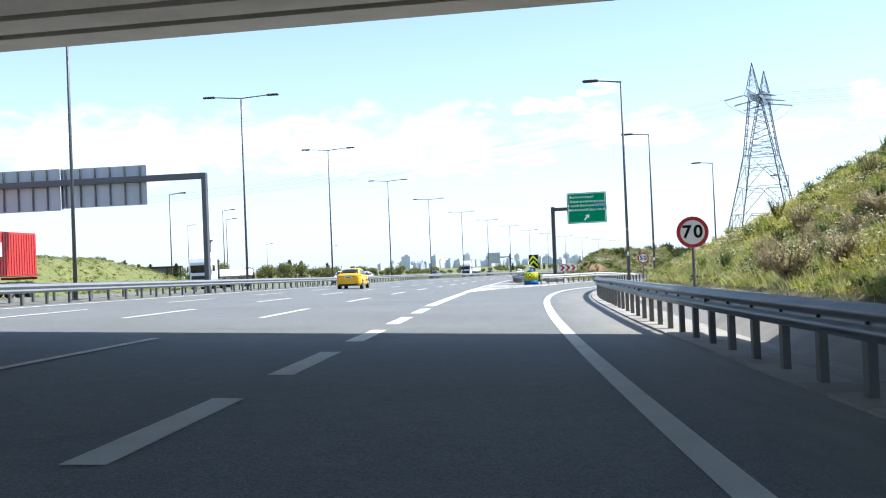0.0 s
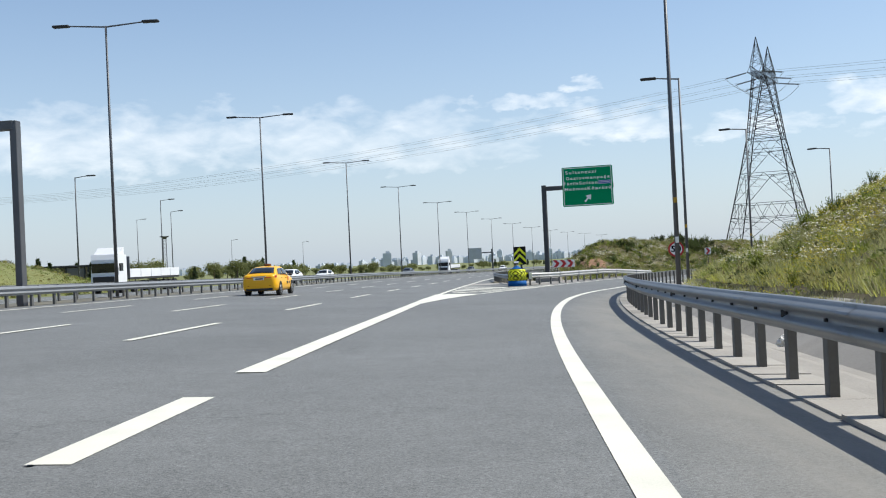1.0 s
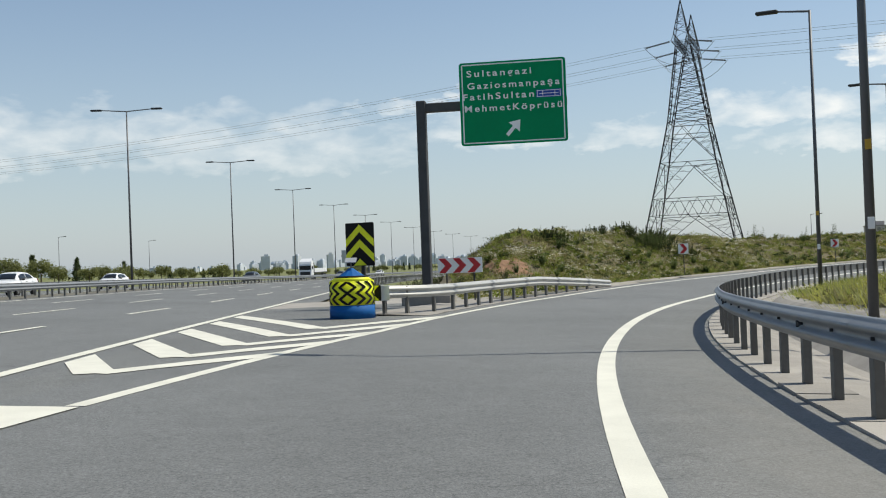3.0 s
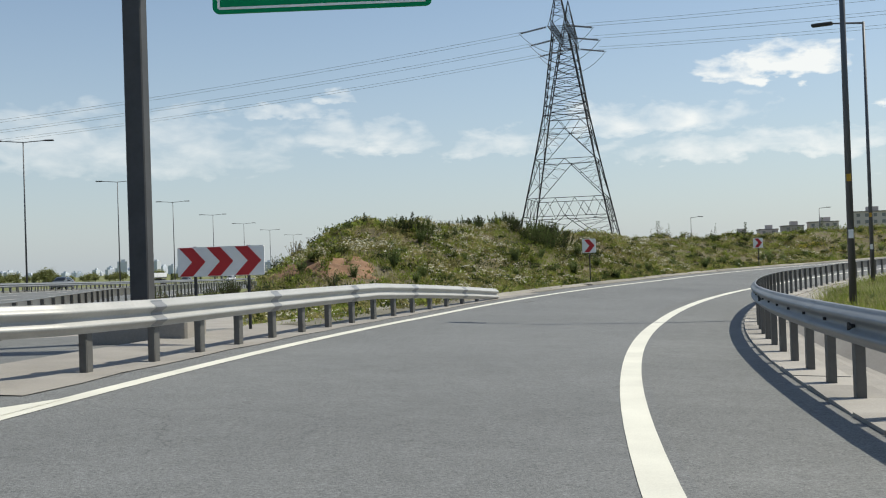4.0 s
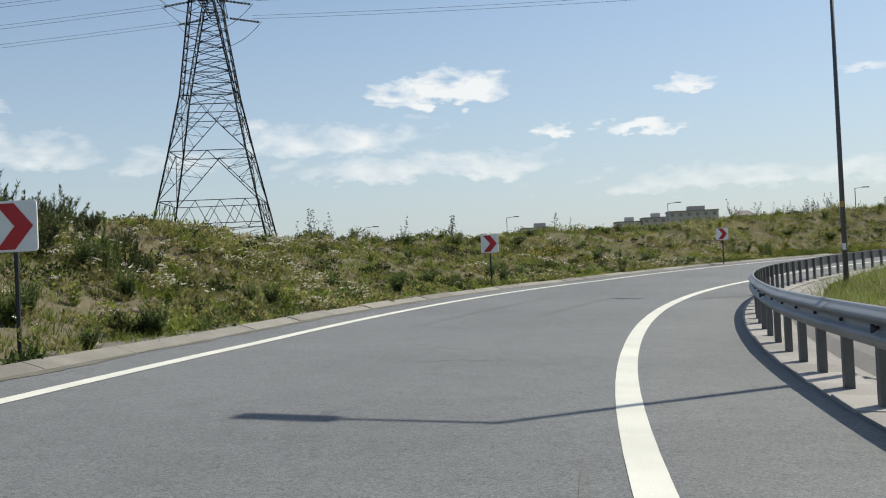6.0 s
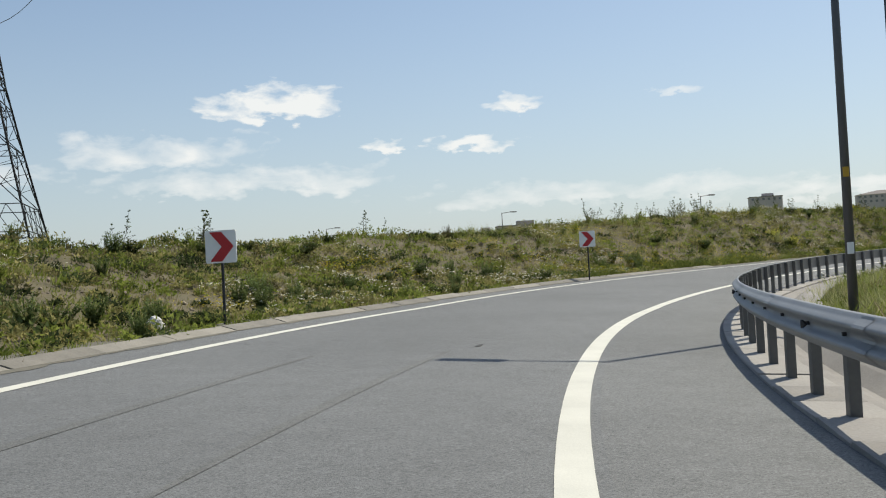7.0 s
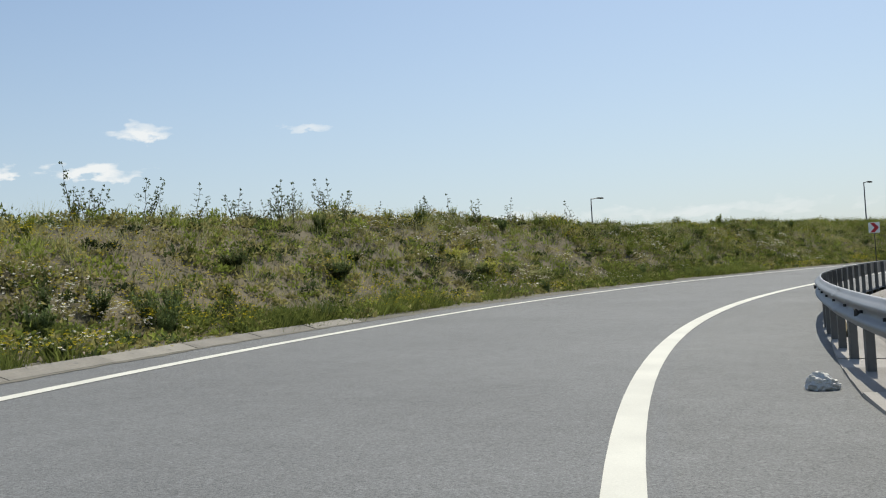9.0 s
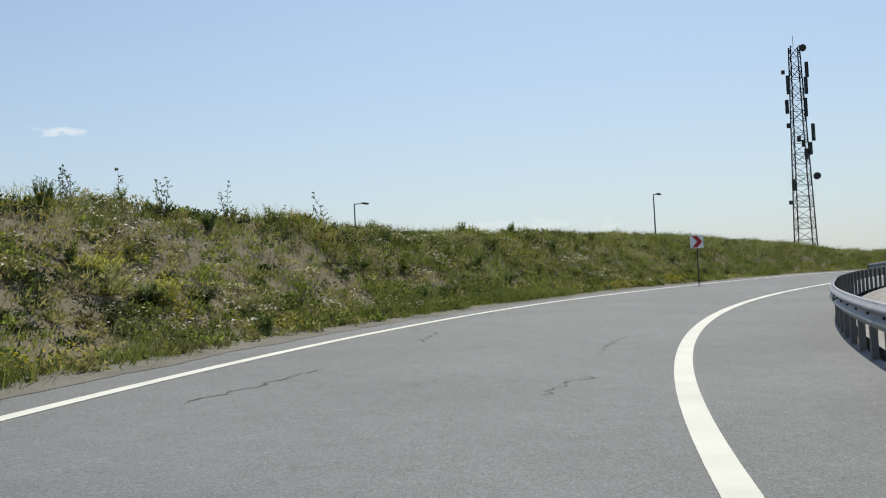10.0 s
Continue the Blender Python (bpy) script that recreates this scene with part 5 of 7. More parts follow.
def scatter_grass():
    zones = [ramp_points(80000, 96, 245, 0.0, 14, -1), ramp_points(46000, 2, 104, 0.0, 23, 1), ramp_points(18000, 84, 178, 0.0, 8, 1), ramp_points(22000, 232, 298, 0.0, 18, -1), verge_points(16000)]
    s = np.concatenate([q[0] for q in zones])
    d = np.concatenate([q[1] for q in zones])
    x, y, z = (np.concatenate([q[k] for q in zones]) for k in (2, 3, 4))
    p1, p2 = patch(x, y, 2.2, 0.3), patch(x, y, 0.8, 1.9)
    full = (bare(x, y) < rng.uniform(0.0, 1.35, len(x))) & (rng.uniform(0, 1, len(x)) < np.interp(s, [128, 142, 165, 176, 228], [1.0, 0.62, 0.62, 0.85, 1.0]))
    s, d, x, y, z, p1, p2 = s[full], d[full], x[full], y[full], z[full], p1[full], p2[full]
    grow = np.where(nearest(RX, RY, RH, GRID, x, y)[1] > 0, np.where(s > 70, 2.3, 1.6), 1.0)
    lush = 0.55 * p1 + 0.45 * p2 + np.where((d < 1.6) & (s < 165), 0.2, 0)
    kind = rng.uniform(0, 1, len(x))
    hill = (nearest(RX, RY, RH, GRID, x, y)[1] > 0) & (s < 95)
    green = (lush > np.where(hill, 0.4, 0.5)) & (kind < np.where(hill, 0.9, 0.8))
    olive = ~green & (kind < np.where(hill, 0.7, 0.72))
    straw = ~green & ~olive & (kind > np.where(hill, 0.72, 0.8))
    lime = hill & green
    green = green & ~hill
    for name, sel, mat, hgt, n, lab in (("hill_grass", lime, GRASS_LIME, 0.12, 9, "short yellow-green spring grass on the hillside"), ("grass", green, GRASS, 0.15, 8, "green spring grass and weeds on the road banks"), ("grass_olive", olive, GRASS_OLIVE, 0.09, 7, "olive low weeds on the road banks"),
                                        ("dry_grass", straw, STRAW, 0.13, 5, "dry straw stalks among the weeds on the road banks")):
        hh = hgt * rng.uniform(0.5, 1.5, sel.sum()) * (0.75 + 0.6 * p2[sel]) * grow[sel]
        v = blades(x[sel], y[sel], z[sel], hh, n, rng.uniform(0.06, 0.24, sel.sum()), 0.026)
        stuff(name, v, tri_index(v), mat, lab, "grass")
    # tall pale grass on the inner side of the bend and at the foot of the hill
    zones = [ramp_points(9000, 84, 178, 0.0, 4.5, 1), ramp_points(5200, 12, 92, 0.2, 3.4, 1)]
    x, y, z = (np.concatenate([q[k] for q in zones]) for k in (2, 3, 4))
    dense_ = patch(x, y, 1.7, 0.7) > rng.uniform(0.0, 0.55, len(x))
    x, y, z = x[dense_], y[dense_], z[dense_]
    v = blades(x, y, z, rng.uniform(0.2, 0.46, len(x)), 10, rng.uniform(0.05, 0.2, len(x)), 0.02)
    stuff("tall_grass", v, tri_index(v), GRASS_PALE, "tall pale grass beside the drain channel", "grass")
    q = ramp_points(8000, 166, 240, 0.0, 1.3, -1)
    lush = patch(q[2], q[3], 1.5, 3.3) * patch(q[2], q[3], 4.2, 1.3) > rng.uniform(0.12, 0.6, len(q[2]))
    v = blades(q[2][lush], q[3][lush], q[4][lush], rng.uniform(0.2, 0.62, lush.sum()), 14, rng.uniform(0.05, 0.2, lush.sum()), 0.02)
    stuff("verge_grass", v, tri_index(v), VERGE_GREEN, "lush green grass along the edge of the slip road", "grass")
    # dense tall weeds where the bank runs out round the bend
    q = ramp_points(9500, 190, 285, 1.8, 12, -1)
    keep = (patch(q[2], q[3], 1.6, 2.2) + np.interp(q[0], [190, 222], [-0.35, 0.45])) > rng.uniform(0.25, 0.9, len(q[2]))
    x, y, z = q[2][keep], q[3][keep], q[4][keep]
    v = blades(x, y, z, rng.uniform(0.22, 0.6, len(x)), 13, rng.uniform(0.06, 0.22, len(x)), 0.026)
    stuff("tall_weeds", v, tri_index(v), VERGE_GREEN, "dense dark green weeds on the far bank", "weeds")
    q = ramp_points(5200, 168, 268, 4.2, 9.5, -1)
    keep = patch(q[2], q[3], 2.4, 1.2) > rng.uniform(0.1, 0.8, len(q[2]))
    x, y, z = q[2][keep], q[3][keep], q[4][keep]
    v = blades(x, y, z, rng.uniform(0.3, 0.62, len(x)), 9, rng.uniform(0.05, 0.16, len(x)), 0.014)
    stuff("crest_grass", v, tri_index(v), GRASS_PALE, "thin tall grass along the crest of the bank", "grass")
    # daisies in drifts, yellow flowers nearer the road
    q = ramp_points(9000, 98, 225, 0.4, 11, -1)
    drift = patch(q[2], q[3], 1.6, 4.0) * patch(q[2], q[3], 4.5, 0.9) * np.interp(q[0], [98, 150, 170, 215], [1.35, 1.1, 0.85, 0.75])
    sel = drift > rng.uniform(0.42, 0.72, len(drift))
    v = specks(q[2][sel], q[3][sel], q[4][sel], 0.032, 9, 0.17, 0.17, 0.36)
    q2 = ramp_points(9000, 10, 90, 1.5, 22, 1)
    sel2 = patch(q2[2], q2[3], 1.8, 2.0) > rng.uniform(0.35, 0.85, len(q2[2]))
    v = np.concatenate([v, specks(q2[2][sel2], q2[3][sel2], q2[4][sel2], 0.036, 8, 0.19, 0.17, 0.38)])
    stuff("white_flowers", v, tri_index(v), PETAL_WHITE, "drifts of small white daisies on the road banks", "flowers")
    q = ramp_points(9000, 98, 230, 0.1, 6, -1)
    sel = (patch(q[2], q[3], 2.6, 5.5) * np.interp(q[0], [98, 150, 172, 230], [0.7, 0.75, 1.15, 1.1])) > 0.72
    v = specks(q[2][sel], q[3][sel], q[4][sel], 0.028, 6, 0.16, 0.2, 0.42)
    q2 = ramp_points(4500, 5, 60, 0.1, 8, 1)
    sel2 = patch(q2[2], q2[3], 2.2, 3.1) > 0.6
    v = np.concatenate([v, specks(q2[2][sel2], q2[3][sel2], q2[4][sel2], 0.024, 6, 0.18, 0.25, 0.55)])
    stuff("yellow_flowers", v, tri_index(v), PETAL_YELLOW, "small yellow flowers among the weeds", "flowers")


def daisy_mounds():
    """Low cushions of weeds whose tops are thick with white daisies, and dark cushions in the hollows between."""
    q = [ramp_points(5200, 98, 182, 0.5, 10.5, -1), ramp_points(1300, 182, 225, 1.0, 10.5, -1), ramp_points(2400, 8, 88, 1.5, 20, 1)]
    x, y, z = (np.concatenate([a[k] for a in q]) for k in (2, 3, 4))
    keep = (patch(x, y, 2.1, 4.0) * patch(x, y, 5.5, 0.9) > rng.uniform(0.2, 0.72, len(x))) & (bare(x, y) < 0.15)
    x, y, z = x[keep], y[keep], z[keep]
    r = rng.uniform(0.16, 0.42, len(x))
    tall = r * rng.uniform(0.55, 0.95, len(x))
    v = leaf_clumps(x, y, z, r, tall, 46, 0.075)
    stuff("daisy_plants", v, tri_index(v), GRASS_OLIVE, "olive cushions of daisy plants on the road banks", "weeds")
    n = 22
    a, f = rng.uniform(0, 2 * np.pi, (len(x), n)), np.sqrt(rng.uniform(0, 1, (len(x), n)))
    px, py = x[:, None] + r[:, None] * f * np.cos(a) * 1.1, y[:, None] + r[:, None] * f * np.sin(a) * 1.1
    pz = z[:, None] + tall[:, None] * np.sqrt(1 - 0.9 * f * f) + rng.uniform(0.0, 0.07, a.shape)
    some = rng.uniform(0, 1, a.shape) < rng.uniform(0.2, 1.0, (len(x), 1))
    v = specks(px[some], py[some], pz[some], 0.036, 2, 0.03, -0.01, 0.02)
    stuff("daisies", v, tri_index(v), PETAL_WHITE, "thick clusters of white daisies on low cushions", "flowers")
    q = [ramp_points(700, 98, 235, 0.8, 10.5, -1), ramp_points(150, 6, 88, 2.0, 20, 1)]
    x, y, z = (np.concatenate([a[k] for a in q]) for k in (2, 3, 4))
    keep = (patch(x, y, 2.1, 4.0) < 0.55) & (bare(x, y) < 0.1)
    x, y, z = x[keep], y[keep], z[keep]
    r = rng.uniform(0.2, 0.5, len(x))
    v = leaf_clumps(x, y, z, r, r * rng.uniform(0.5, 0.9, len(x)), 110, 0.07)
    stuff("dark_cushions", v, tri_index(v), SHRUB_DARK, "dark cushions of low scrub in the hollows of the banks", "weeds")
    q = ramp_points(900, 170, 236, 0.0, 2.2, -1)
    sel = patch(q[2], q[3], 1.9, 0.4) > 0.55
    x, y, z = q[2][sel], q[3][sel], q[4][sel]
    r = rng.uniform(0.15, 0.4, len(x))
    v = leaf_clumps(x, y, z, r, r * rng.uniform(0.8, 1.4, len(x)), 70, 0.07)
    stuff("verge_weeds", v, tri_index(v), VERGE_GREEN, "leafy green weeds in clumps along the edge of the tarmac", "weeds")


soil_patch()
scatter_grass()
scatter_clumps()
daisy_mounds()


def weed_mesh(name, height, stems, leaves, spread, leaf, mats):
    """A leafy plant: thin stems from one root, leaves along them. Two materials: stem and leaf."""
    vs, fs, mi = [], [], []
    for k in range(stems):
        a = rng.uniform(0, 2 * math.pi)
        tip = np.array([math.cos(a) * spread * rng.uniform(0.3, 1), math.sin(a) * spread * rng.uniform(0.3, 1), height * rng.uniform(0.6, 1.0)])
        bend = rng.normal(0, 0.06, 3) * height
        pts = [np.array([0, 0, -0.05]), tip * 0.5 + bend, tip]
        r = 0.006 + 0.004 * height
        for p, q in zip(pts, pts[1:]):
            base = len(vs)
            for c, rr in ((p, r), (q, r * 0.6)):
                for j in range(3):
                    vs.append((c[0] + rr * math.cos(2.1 * j), c[1] + rr * math.sin(2.1 * j), c[2]))
            for j in range(3):
                fs.append((base + j, base + (j + 1) % 3, base + 3 + (j + 1) % 3, base + 3 + j))
                mi.append(0)
        for j in range(leaves):
            f = rng.uniform(0.18, 1.0)
            c = (pts[0] * (1 - f) + pts[1] * f) * (1 - f) + (pts[1] * (1 - f) + pts[2] * f) * f
            b, up = rng.uniform(0, 2 * math.pi), rng.uniform(-0.1, 0.9)
            ln = leaf * rng.uniform(0.6, 1.3) * (1.15 - 0.6 * f)
            d = np.array([math.cos(b), math.sin(b), up])
            side = np.array([-math.sin(b), math.cos(b), 0]) * ln * 0.2
            base = len(vs)
            vs += [tuple(c), tuple(c + d * ln * 0.5 + side), tuple(c + d * ln), tuple(c + d * ln * 0.5 - side)]
            fs.append((base, base + 1, base + 2, base + 3))
            mi.append(1)
    me = bpy.data.meshes.new(name)
    me.from_pydata([tuple(float(q) for q in p) for p in vs], [], fs)
    for m in mats:
        me.materials.append(m)
    me.polygons.foreach_set("material_index", np.array(mi, np.int32))
    return me


def twiggy_mesh(name, height, mats, leaves=7):
    """A slender branching plant: a bent main stem, side twigs that shorten upwards, small leaves along the twigs."""
    vs, fs, mi = [], [], []

    def limb(a, b, r0, r1):
        base = len(vs)
        for c, rr in ((a, r0), (b, r1)):
            for j in range(3):
                vs.append((c[0] + rr * math.cos(2.1 * j), c[1] + rr * math.sin(2.1 * j), c[2]))
        for j in range(3):
            fs.append((base + j, base + (j + 1) % 3, base + 3 + (j + 1) % 3, base + 3 + j))
            mi.append(0)

    def leaf(c, ln):
        d = rng.normal(0, 1, 3)
        d = d / np.linalg.norm(d) * ln
        side = np.cross(d, rng.normal(0, 1, 3))
        side = side / (np.linalg.norm(side) + 1e-6) * ln * 0.28
        base = len(vs)
        vs.extend([tuple(c), tuple(c + d * 0.5 + side), tuple(c + d), tuple(c + d * 0.5 - side)])
        fs.append((base, base + 1, base + 2, base + 3))
        mi.append(1)

    for stem in range(int(rng.integers(1, 4))):
        p = np.array([rng.normal(0, 0.05), rng.normal(0, 0.05), -0.05])
        lean = np.array([rng.normal(0, 0.22), rng.normal(0, 0.22), 1.0])
        top = height * rng.uniform(0.6, 1.0)
        for k in range(9):
            f = k / 8
            q = p + (lean + rng.normal(0, 0.14, 3)) * top / 9
            limb(p, q, 0.013 * height * (1 - 0.75 * f), 0.013 * height * (0.9 - 0.75 * f))
            if k > 1:
                for side in range(2):
                    a = rng.uniform(0, 2 * math.pi)
                    ln = top * rng.uniform(0.12, 0.34) * (1.15 - f)
                    e = q + np.array([math.cos(a), math.sin(a), rng.uniform(0.25, 0.9)]) * ln
                    limb(q, e, 0.006 * height * (1.1 - f), 0.003 * height)
                    for j in range(leaves):
                        leaf(q + (e - q) * rng.uniform(0.25, 1.05), 0.042 * height * rng.uniform(0.6, 1.3))
            p = q
    me = bpy.data.meshes.new(name)
    me.from_pydata([tuple(float(c) for c in v) for v in vs], [], fs)
    for m in mats:
        me.materials.append(m)
    me.polygons.foreach_set("material_index", np.array(mi, np.int32))
    return me


def put_plants(name, meshes, places, label, group, lo=0.8, hi=1.2):
    for x, y, z in places:
        ob = new(name, meshes[int(rng.integers(len(meshes)))])
        k = rng.uniform(lo, hi)
        ob.matrix_world = pose(float(x), float(y), float(z) - 0.03, float(rng.uniform(-7, 7)), float(rng.uniform(-7, 7)), float(rng.uniform(0, 360))) @ Matrix.Scale(k, 4)
        tagged(ob, label, "plant", group)


def places(n, s0, s1, d0, d1, side=-1):
    q = ramp_points(n, s0, s1, d0, d1, side)
    return list(zip(q[2], q[3], q[4]))


def crest(n, s0, s1):
    """Places near the highest line of the outer bank."""
    return places(n, s0, s1, 5.0, 7.2) if s0 > 170 else places(n, s0, s1, 7.2, 9.8)


weeds = [weed_mesh("tall_weed", 0.7, 10, 20, 0.26, 0.13, (GRASS, GRASS)) for k in range(4)]
put_plants("leafy_weed", weeds, places(170, 98, 225, 0.3, 10), "leafy green roadside weed in a clump", "leafy weeds", 0.5, 1.1)
put_plants("leafy_weed", weeds, places(70, 170, 235, 6, 11), "leafy green roadside weed in a clump", "leafy weeds", 0.6, 1.1)
put_plants("leafy_weed", weeds, places(60, 10, 90, 0.5, 12, 1), "leafy green roadside weed in a clump", "leafy weeds", 0.6, 1.3)
# upright feathery plants near the kerb
feather = [weed_mesh("feathery_weed", 0.7, 30, 30, 0.3, 0.1, (FEATHER, FEATHER)) for k in range(4)]
put_plants("feathery_weed", feather, places(34, 122, 178, 0.2, 3.2), "upright feathery grey-green weed near the kerb", "feathery weeds", 0.65, 1.15)
put_plants("feathery_weed", feather, places(46, 176, 240, 0.4, 6.5), "upright feathery grey-green weed near the kerb", "feathery weeds", 0.5, 1.0)
put_plants("feathery_weed", feather, places(26, 98, 150, 2.0, 8.0), "upright feathery grey-green weed on the bank", "feathery weeds", 0.6, 1.1)
put_plants("feathery_weed", feather, places(26, 14, 70, 0.8, 9, 1), "upright feathery grey-green weed on the hillside", "feathery weeds", 0.7, 1.3)
dense = [weed_mesh("round_weed", 0.4, 30, 22, 0.42, 0.12, (SHRUB_BROWN, SHRUB)) for k in range(3)]
put_plants("bushy_weed", dense, places(95, 100, 230, 0.6, 9), "low bushy dark green weed on the bank", "bushy weeds", 0.5, 1.3)
put_plants("bushy_weed", dense, places(14, 10, 90, 1.5, 13, 1), "low bushy dark green weed on the hillside", "bushy weeds", 0.7, 1.6)
stalks = [twiggy_mesh("thin_stalk", 0.62, (TWIG, SHRUB), 4) for k in range(7)]
put_plants("thin_stalk", stalks, crest(105, 104, 176) + crest(75, 176, 235), "thin bare weed stalk on the crest of the bank", "crest stalks", 0.45, 1.0)
branchy = [twiggy_mesh("branchy_weed", 1.1, (TWIG, SHRUB)) for k in range(6)]
put_plants("branching_weed", branchy, crest(16, 176, 192) + crest(12, 181, 188) + crest(10, 144, 166) + crest(8, 192, 203), "tall branching weed with few leaves on the crest", "branching weeds", 0.75, 1.35)
bushes = [weed_mesh("shrub", 1.25, 26, 34, 0.62, 0.13, (TWIG, SHRUB_BROWN if k % 2 else SHRUB)) for k in range(5)]
darker = [weed_mesh("dark_shrub", 1.05, 46, 46, 0.8, 0.11, (TWIG, SHRUB_DARK)) for k in range(4)]
put_plants("shrub", darker, places(9, 122, 134, 6.0, 10.5), "dark brushy shrub on the mound", "mound shrubs", 0.4, 0.7)
put_plants("shrub", bushes, places(10, 130, 240, 6.5, 12), "dark brushy shrub on the bank", "bank shrubs", 0.35, 0.6)
put_plants("shrub", bushes, places(8, 10, 75, 5.0, 22, 1), "olive brushy shrub on the hillside", "hillside shrubs", 0.5, 0.95)


def spire_mesh(name, height, spires, spread, mats, seed):
    """A shrub of upright tapering leafy shoots, some of them ending in a bare tip."""
    own = np.random.default_rng(seed)
    vs, fs, mi = [], [], []
    for k in range(spires):
        a, f = own.uniform(0, 2 * math.pi), own.uniform(0, 1) ** 0.6
        foot = np.array([math.cos(a), math.sin(a), 0]) * spread * 0.45 * f
        top = foot + np.array([math.cos(a) * spread * 0.5 * f + own.normal(0, 0.07), math.sin(a) * spread * 0.5 * f + own.normal(0, 0.07), height * own.uniform(0.5, 1.0) * (1.05 - 0.35 * f)])
        foot[2] = -0.06
        base = len(vs)
        for c, r in ((foot, 0.016), (top, 0.004)):
            vs += [(c[0] + r * math.cos(2.1 * j), c[1] + r * math.sin(2.1 * j), c[2]) for j in range(3)]
        for j in range(3):
            fs.append((base + j, base + (j + 1) % 3, base + 3 + (j + 1) % 3, base + 3 + j))
            mi.append(0)
        for j in range(int(95 * (top[2] + 0.2))):
            g = own.uniform(0.0, 0.97)
            wide = 0.15 * (1 - g) ** 0.8 + 0.015
            b = own.uniform(0, 2 * math.pi)
            c = foot + (top - foot) * g + np.array([math.cos(b), math.sin(b), 0]) * wide * own.uniform(0.1, 1.0)
            d = np.array([math.cos(b) * 0.7, math.sin(b) * 0.7, own.uniform(0.3, 1.2)]) * 0.075 * own.uniform(0.6, 1.4)
            side = np.array([-math.sin(b), math.cos(b), 0]) * 0.018 * own.uniform(0.7, 1.3)
            base = len(vs)
            vs += [tuple(c - side), tuple(c + side), tuple(c + d)]
            fs.append((base, base + 1, base + 2))
            mi.append(1)
    me = bpy.data.meshes.new(name)
    me.from_pydata([tuple(float(q) for q in p) for p in vs], [], fs)
    for m in mats:
        me.materials.append(m)
    me.polygons.foreach_set("material_index", np.array(mi, np.int32))
    return me


def on_ground(*spots):
    return [(x, y, float(ground_height([x], [y])[0])) for x, y in spots]


spiky = [spire_mesh("spiky_shrub", 1.05, 9 + 2 * k, 0.42, (TWIG, SHRUB_DARK if k % 2 else SHRUB), 40 + k) for k in range(4)]
put_plants("spiky_shrub", spiky, on_ground((20.3, 120.26), (20.55, 120.5), (21.25, 121.59), (21.45, 121.4)), "dark spiky upright shrub on the crest of the mound", "spiky shrubs", 1.0, 1.2)
put_plants("spiky_shrub", spiky, on_ground((19.5, 120.4), (22.5, 121.6), (17.6, 118.6), (18.5, 119.6), (23.6, 124.2), (24.6, 126.4)), "dark spiky upright shrub on the crest of the mound", "spiky shrubs", 0.5, 0.75)
thicket = [spire_mesh("thicket_shrub", 1.3, 20 + 3 * k, 0.85, (TWIG, SHRUB_DARK if k % 2 else SHRUB), 60 + k) for k in range(4)]
put_plants("thicket_shrub", thicket, places(17, 127, 133.5, 6.2, 10.8) + places(8, 126.5, 131, 4.4, 6.5), "dark dense shrub with upright shoots in a thicket on the mound", "thicket shrubs", 0.6, 1.0)
put_plants("round_shrub", [spire_mesh("round_shrub", 0.78, 46, 1.0, (TWIG, SHRUB_DARK), 80)], on_ground((26.5, 130.5)), "dark rounded shrub on the crest of the mound", "mound shrubs", 1.0, 1.05)
# clumps of yellow-flowered plants at the foot of the bank
bloom = [spire_mesh("blooming_weed", 0.55, 26, 0.75, (GRASS, GRASS_LIME if k else GRASS_PALE), 90 + k) for k in range(2)]
put_plants("blooming_weed", bloom, on_ground((93.2, 152.3), (93.9, 152.0), (93.6, 152.7), (94.6, 151.9), (97.1, 151.5), (97.9, 151.4)), "leafy weed covered in small yellow flowers", "blooming weeds", 0.7, 1.1)
flank = [(x, y, float(ground_height([x], [y])[0])) for x, y in zip(rng.uniform(9.5, 15.5, 60), rng.uniform(108, 121, 60))]
flank = [p for p in flank if float(nearest(HX, HY, HH, HU, [p[0]], [p[1]])[1][0]) > 3.0 and float(bare(np.array(p[0]), np.array(p[1]))) < 0.2]
put_plants("shrub", bushes, flank[:30], "dark brushy shrub on the flank of the mound", "mound shrubs", 0.4, 0.75)
greyish = [weed_mesh("dry_bush", 0.75, 60, 14, 0.5, 0.12, (STRAW, STRAW)) for k in range(3)]
put_plants("dry_bush", greyish, places(26, 4, 34, 0.2, 5.0, 1), "dry grey-brown brushwood on the hillside", "dry bushes", 0.8, 1.4)


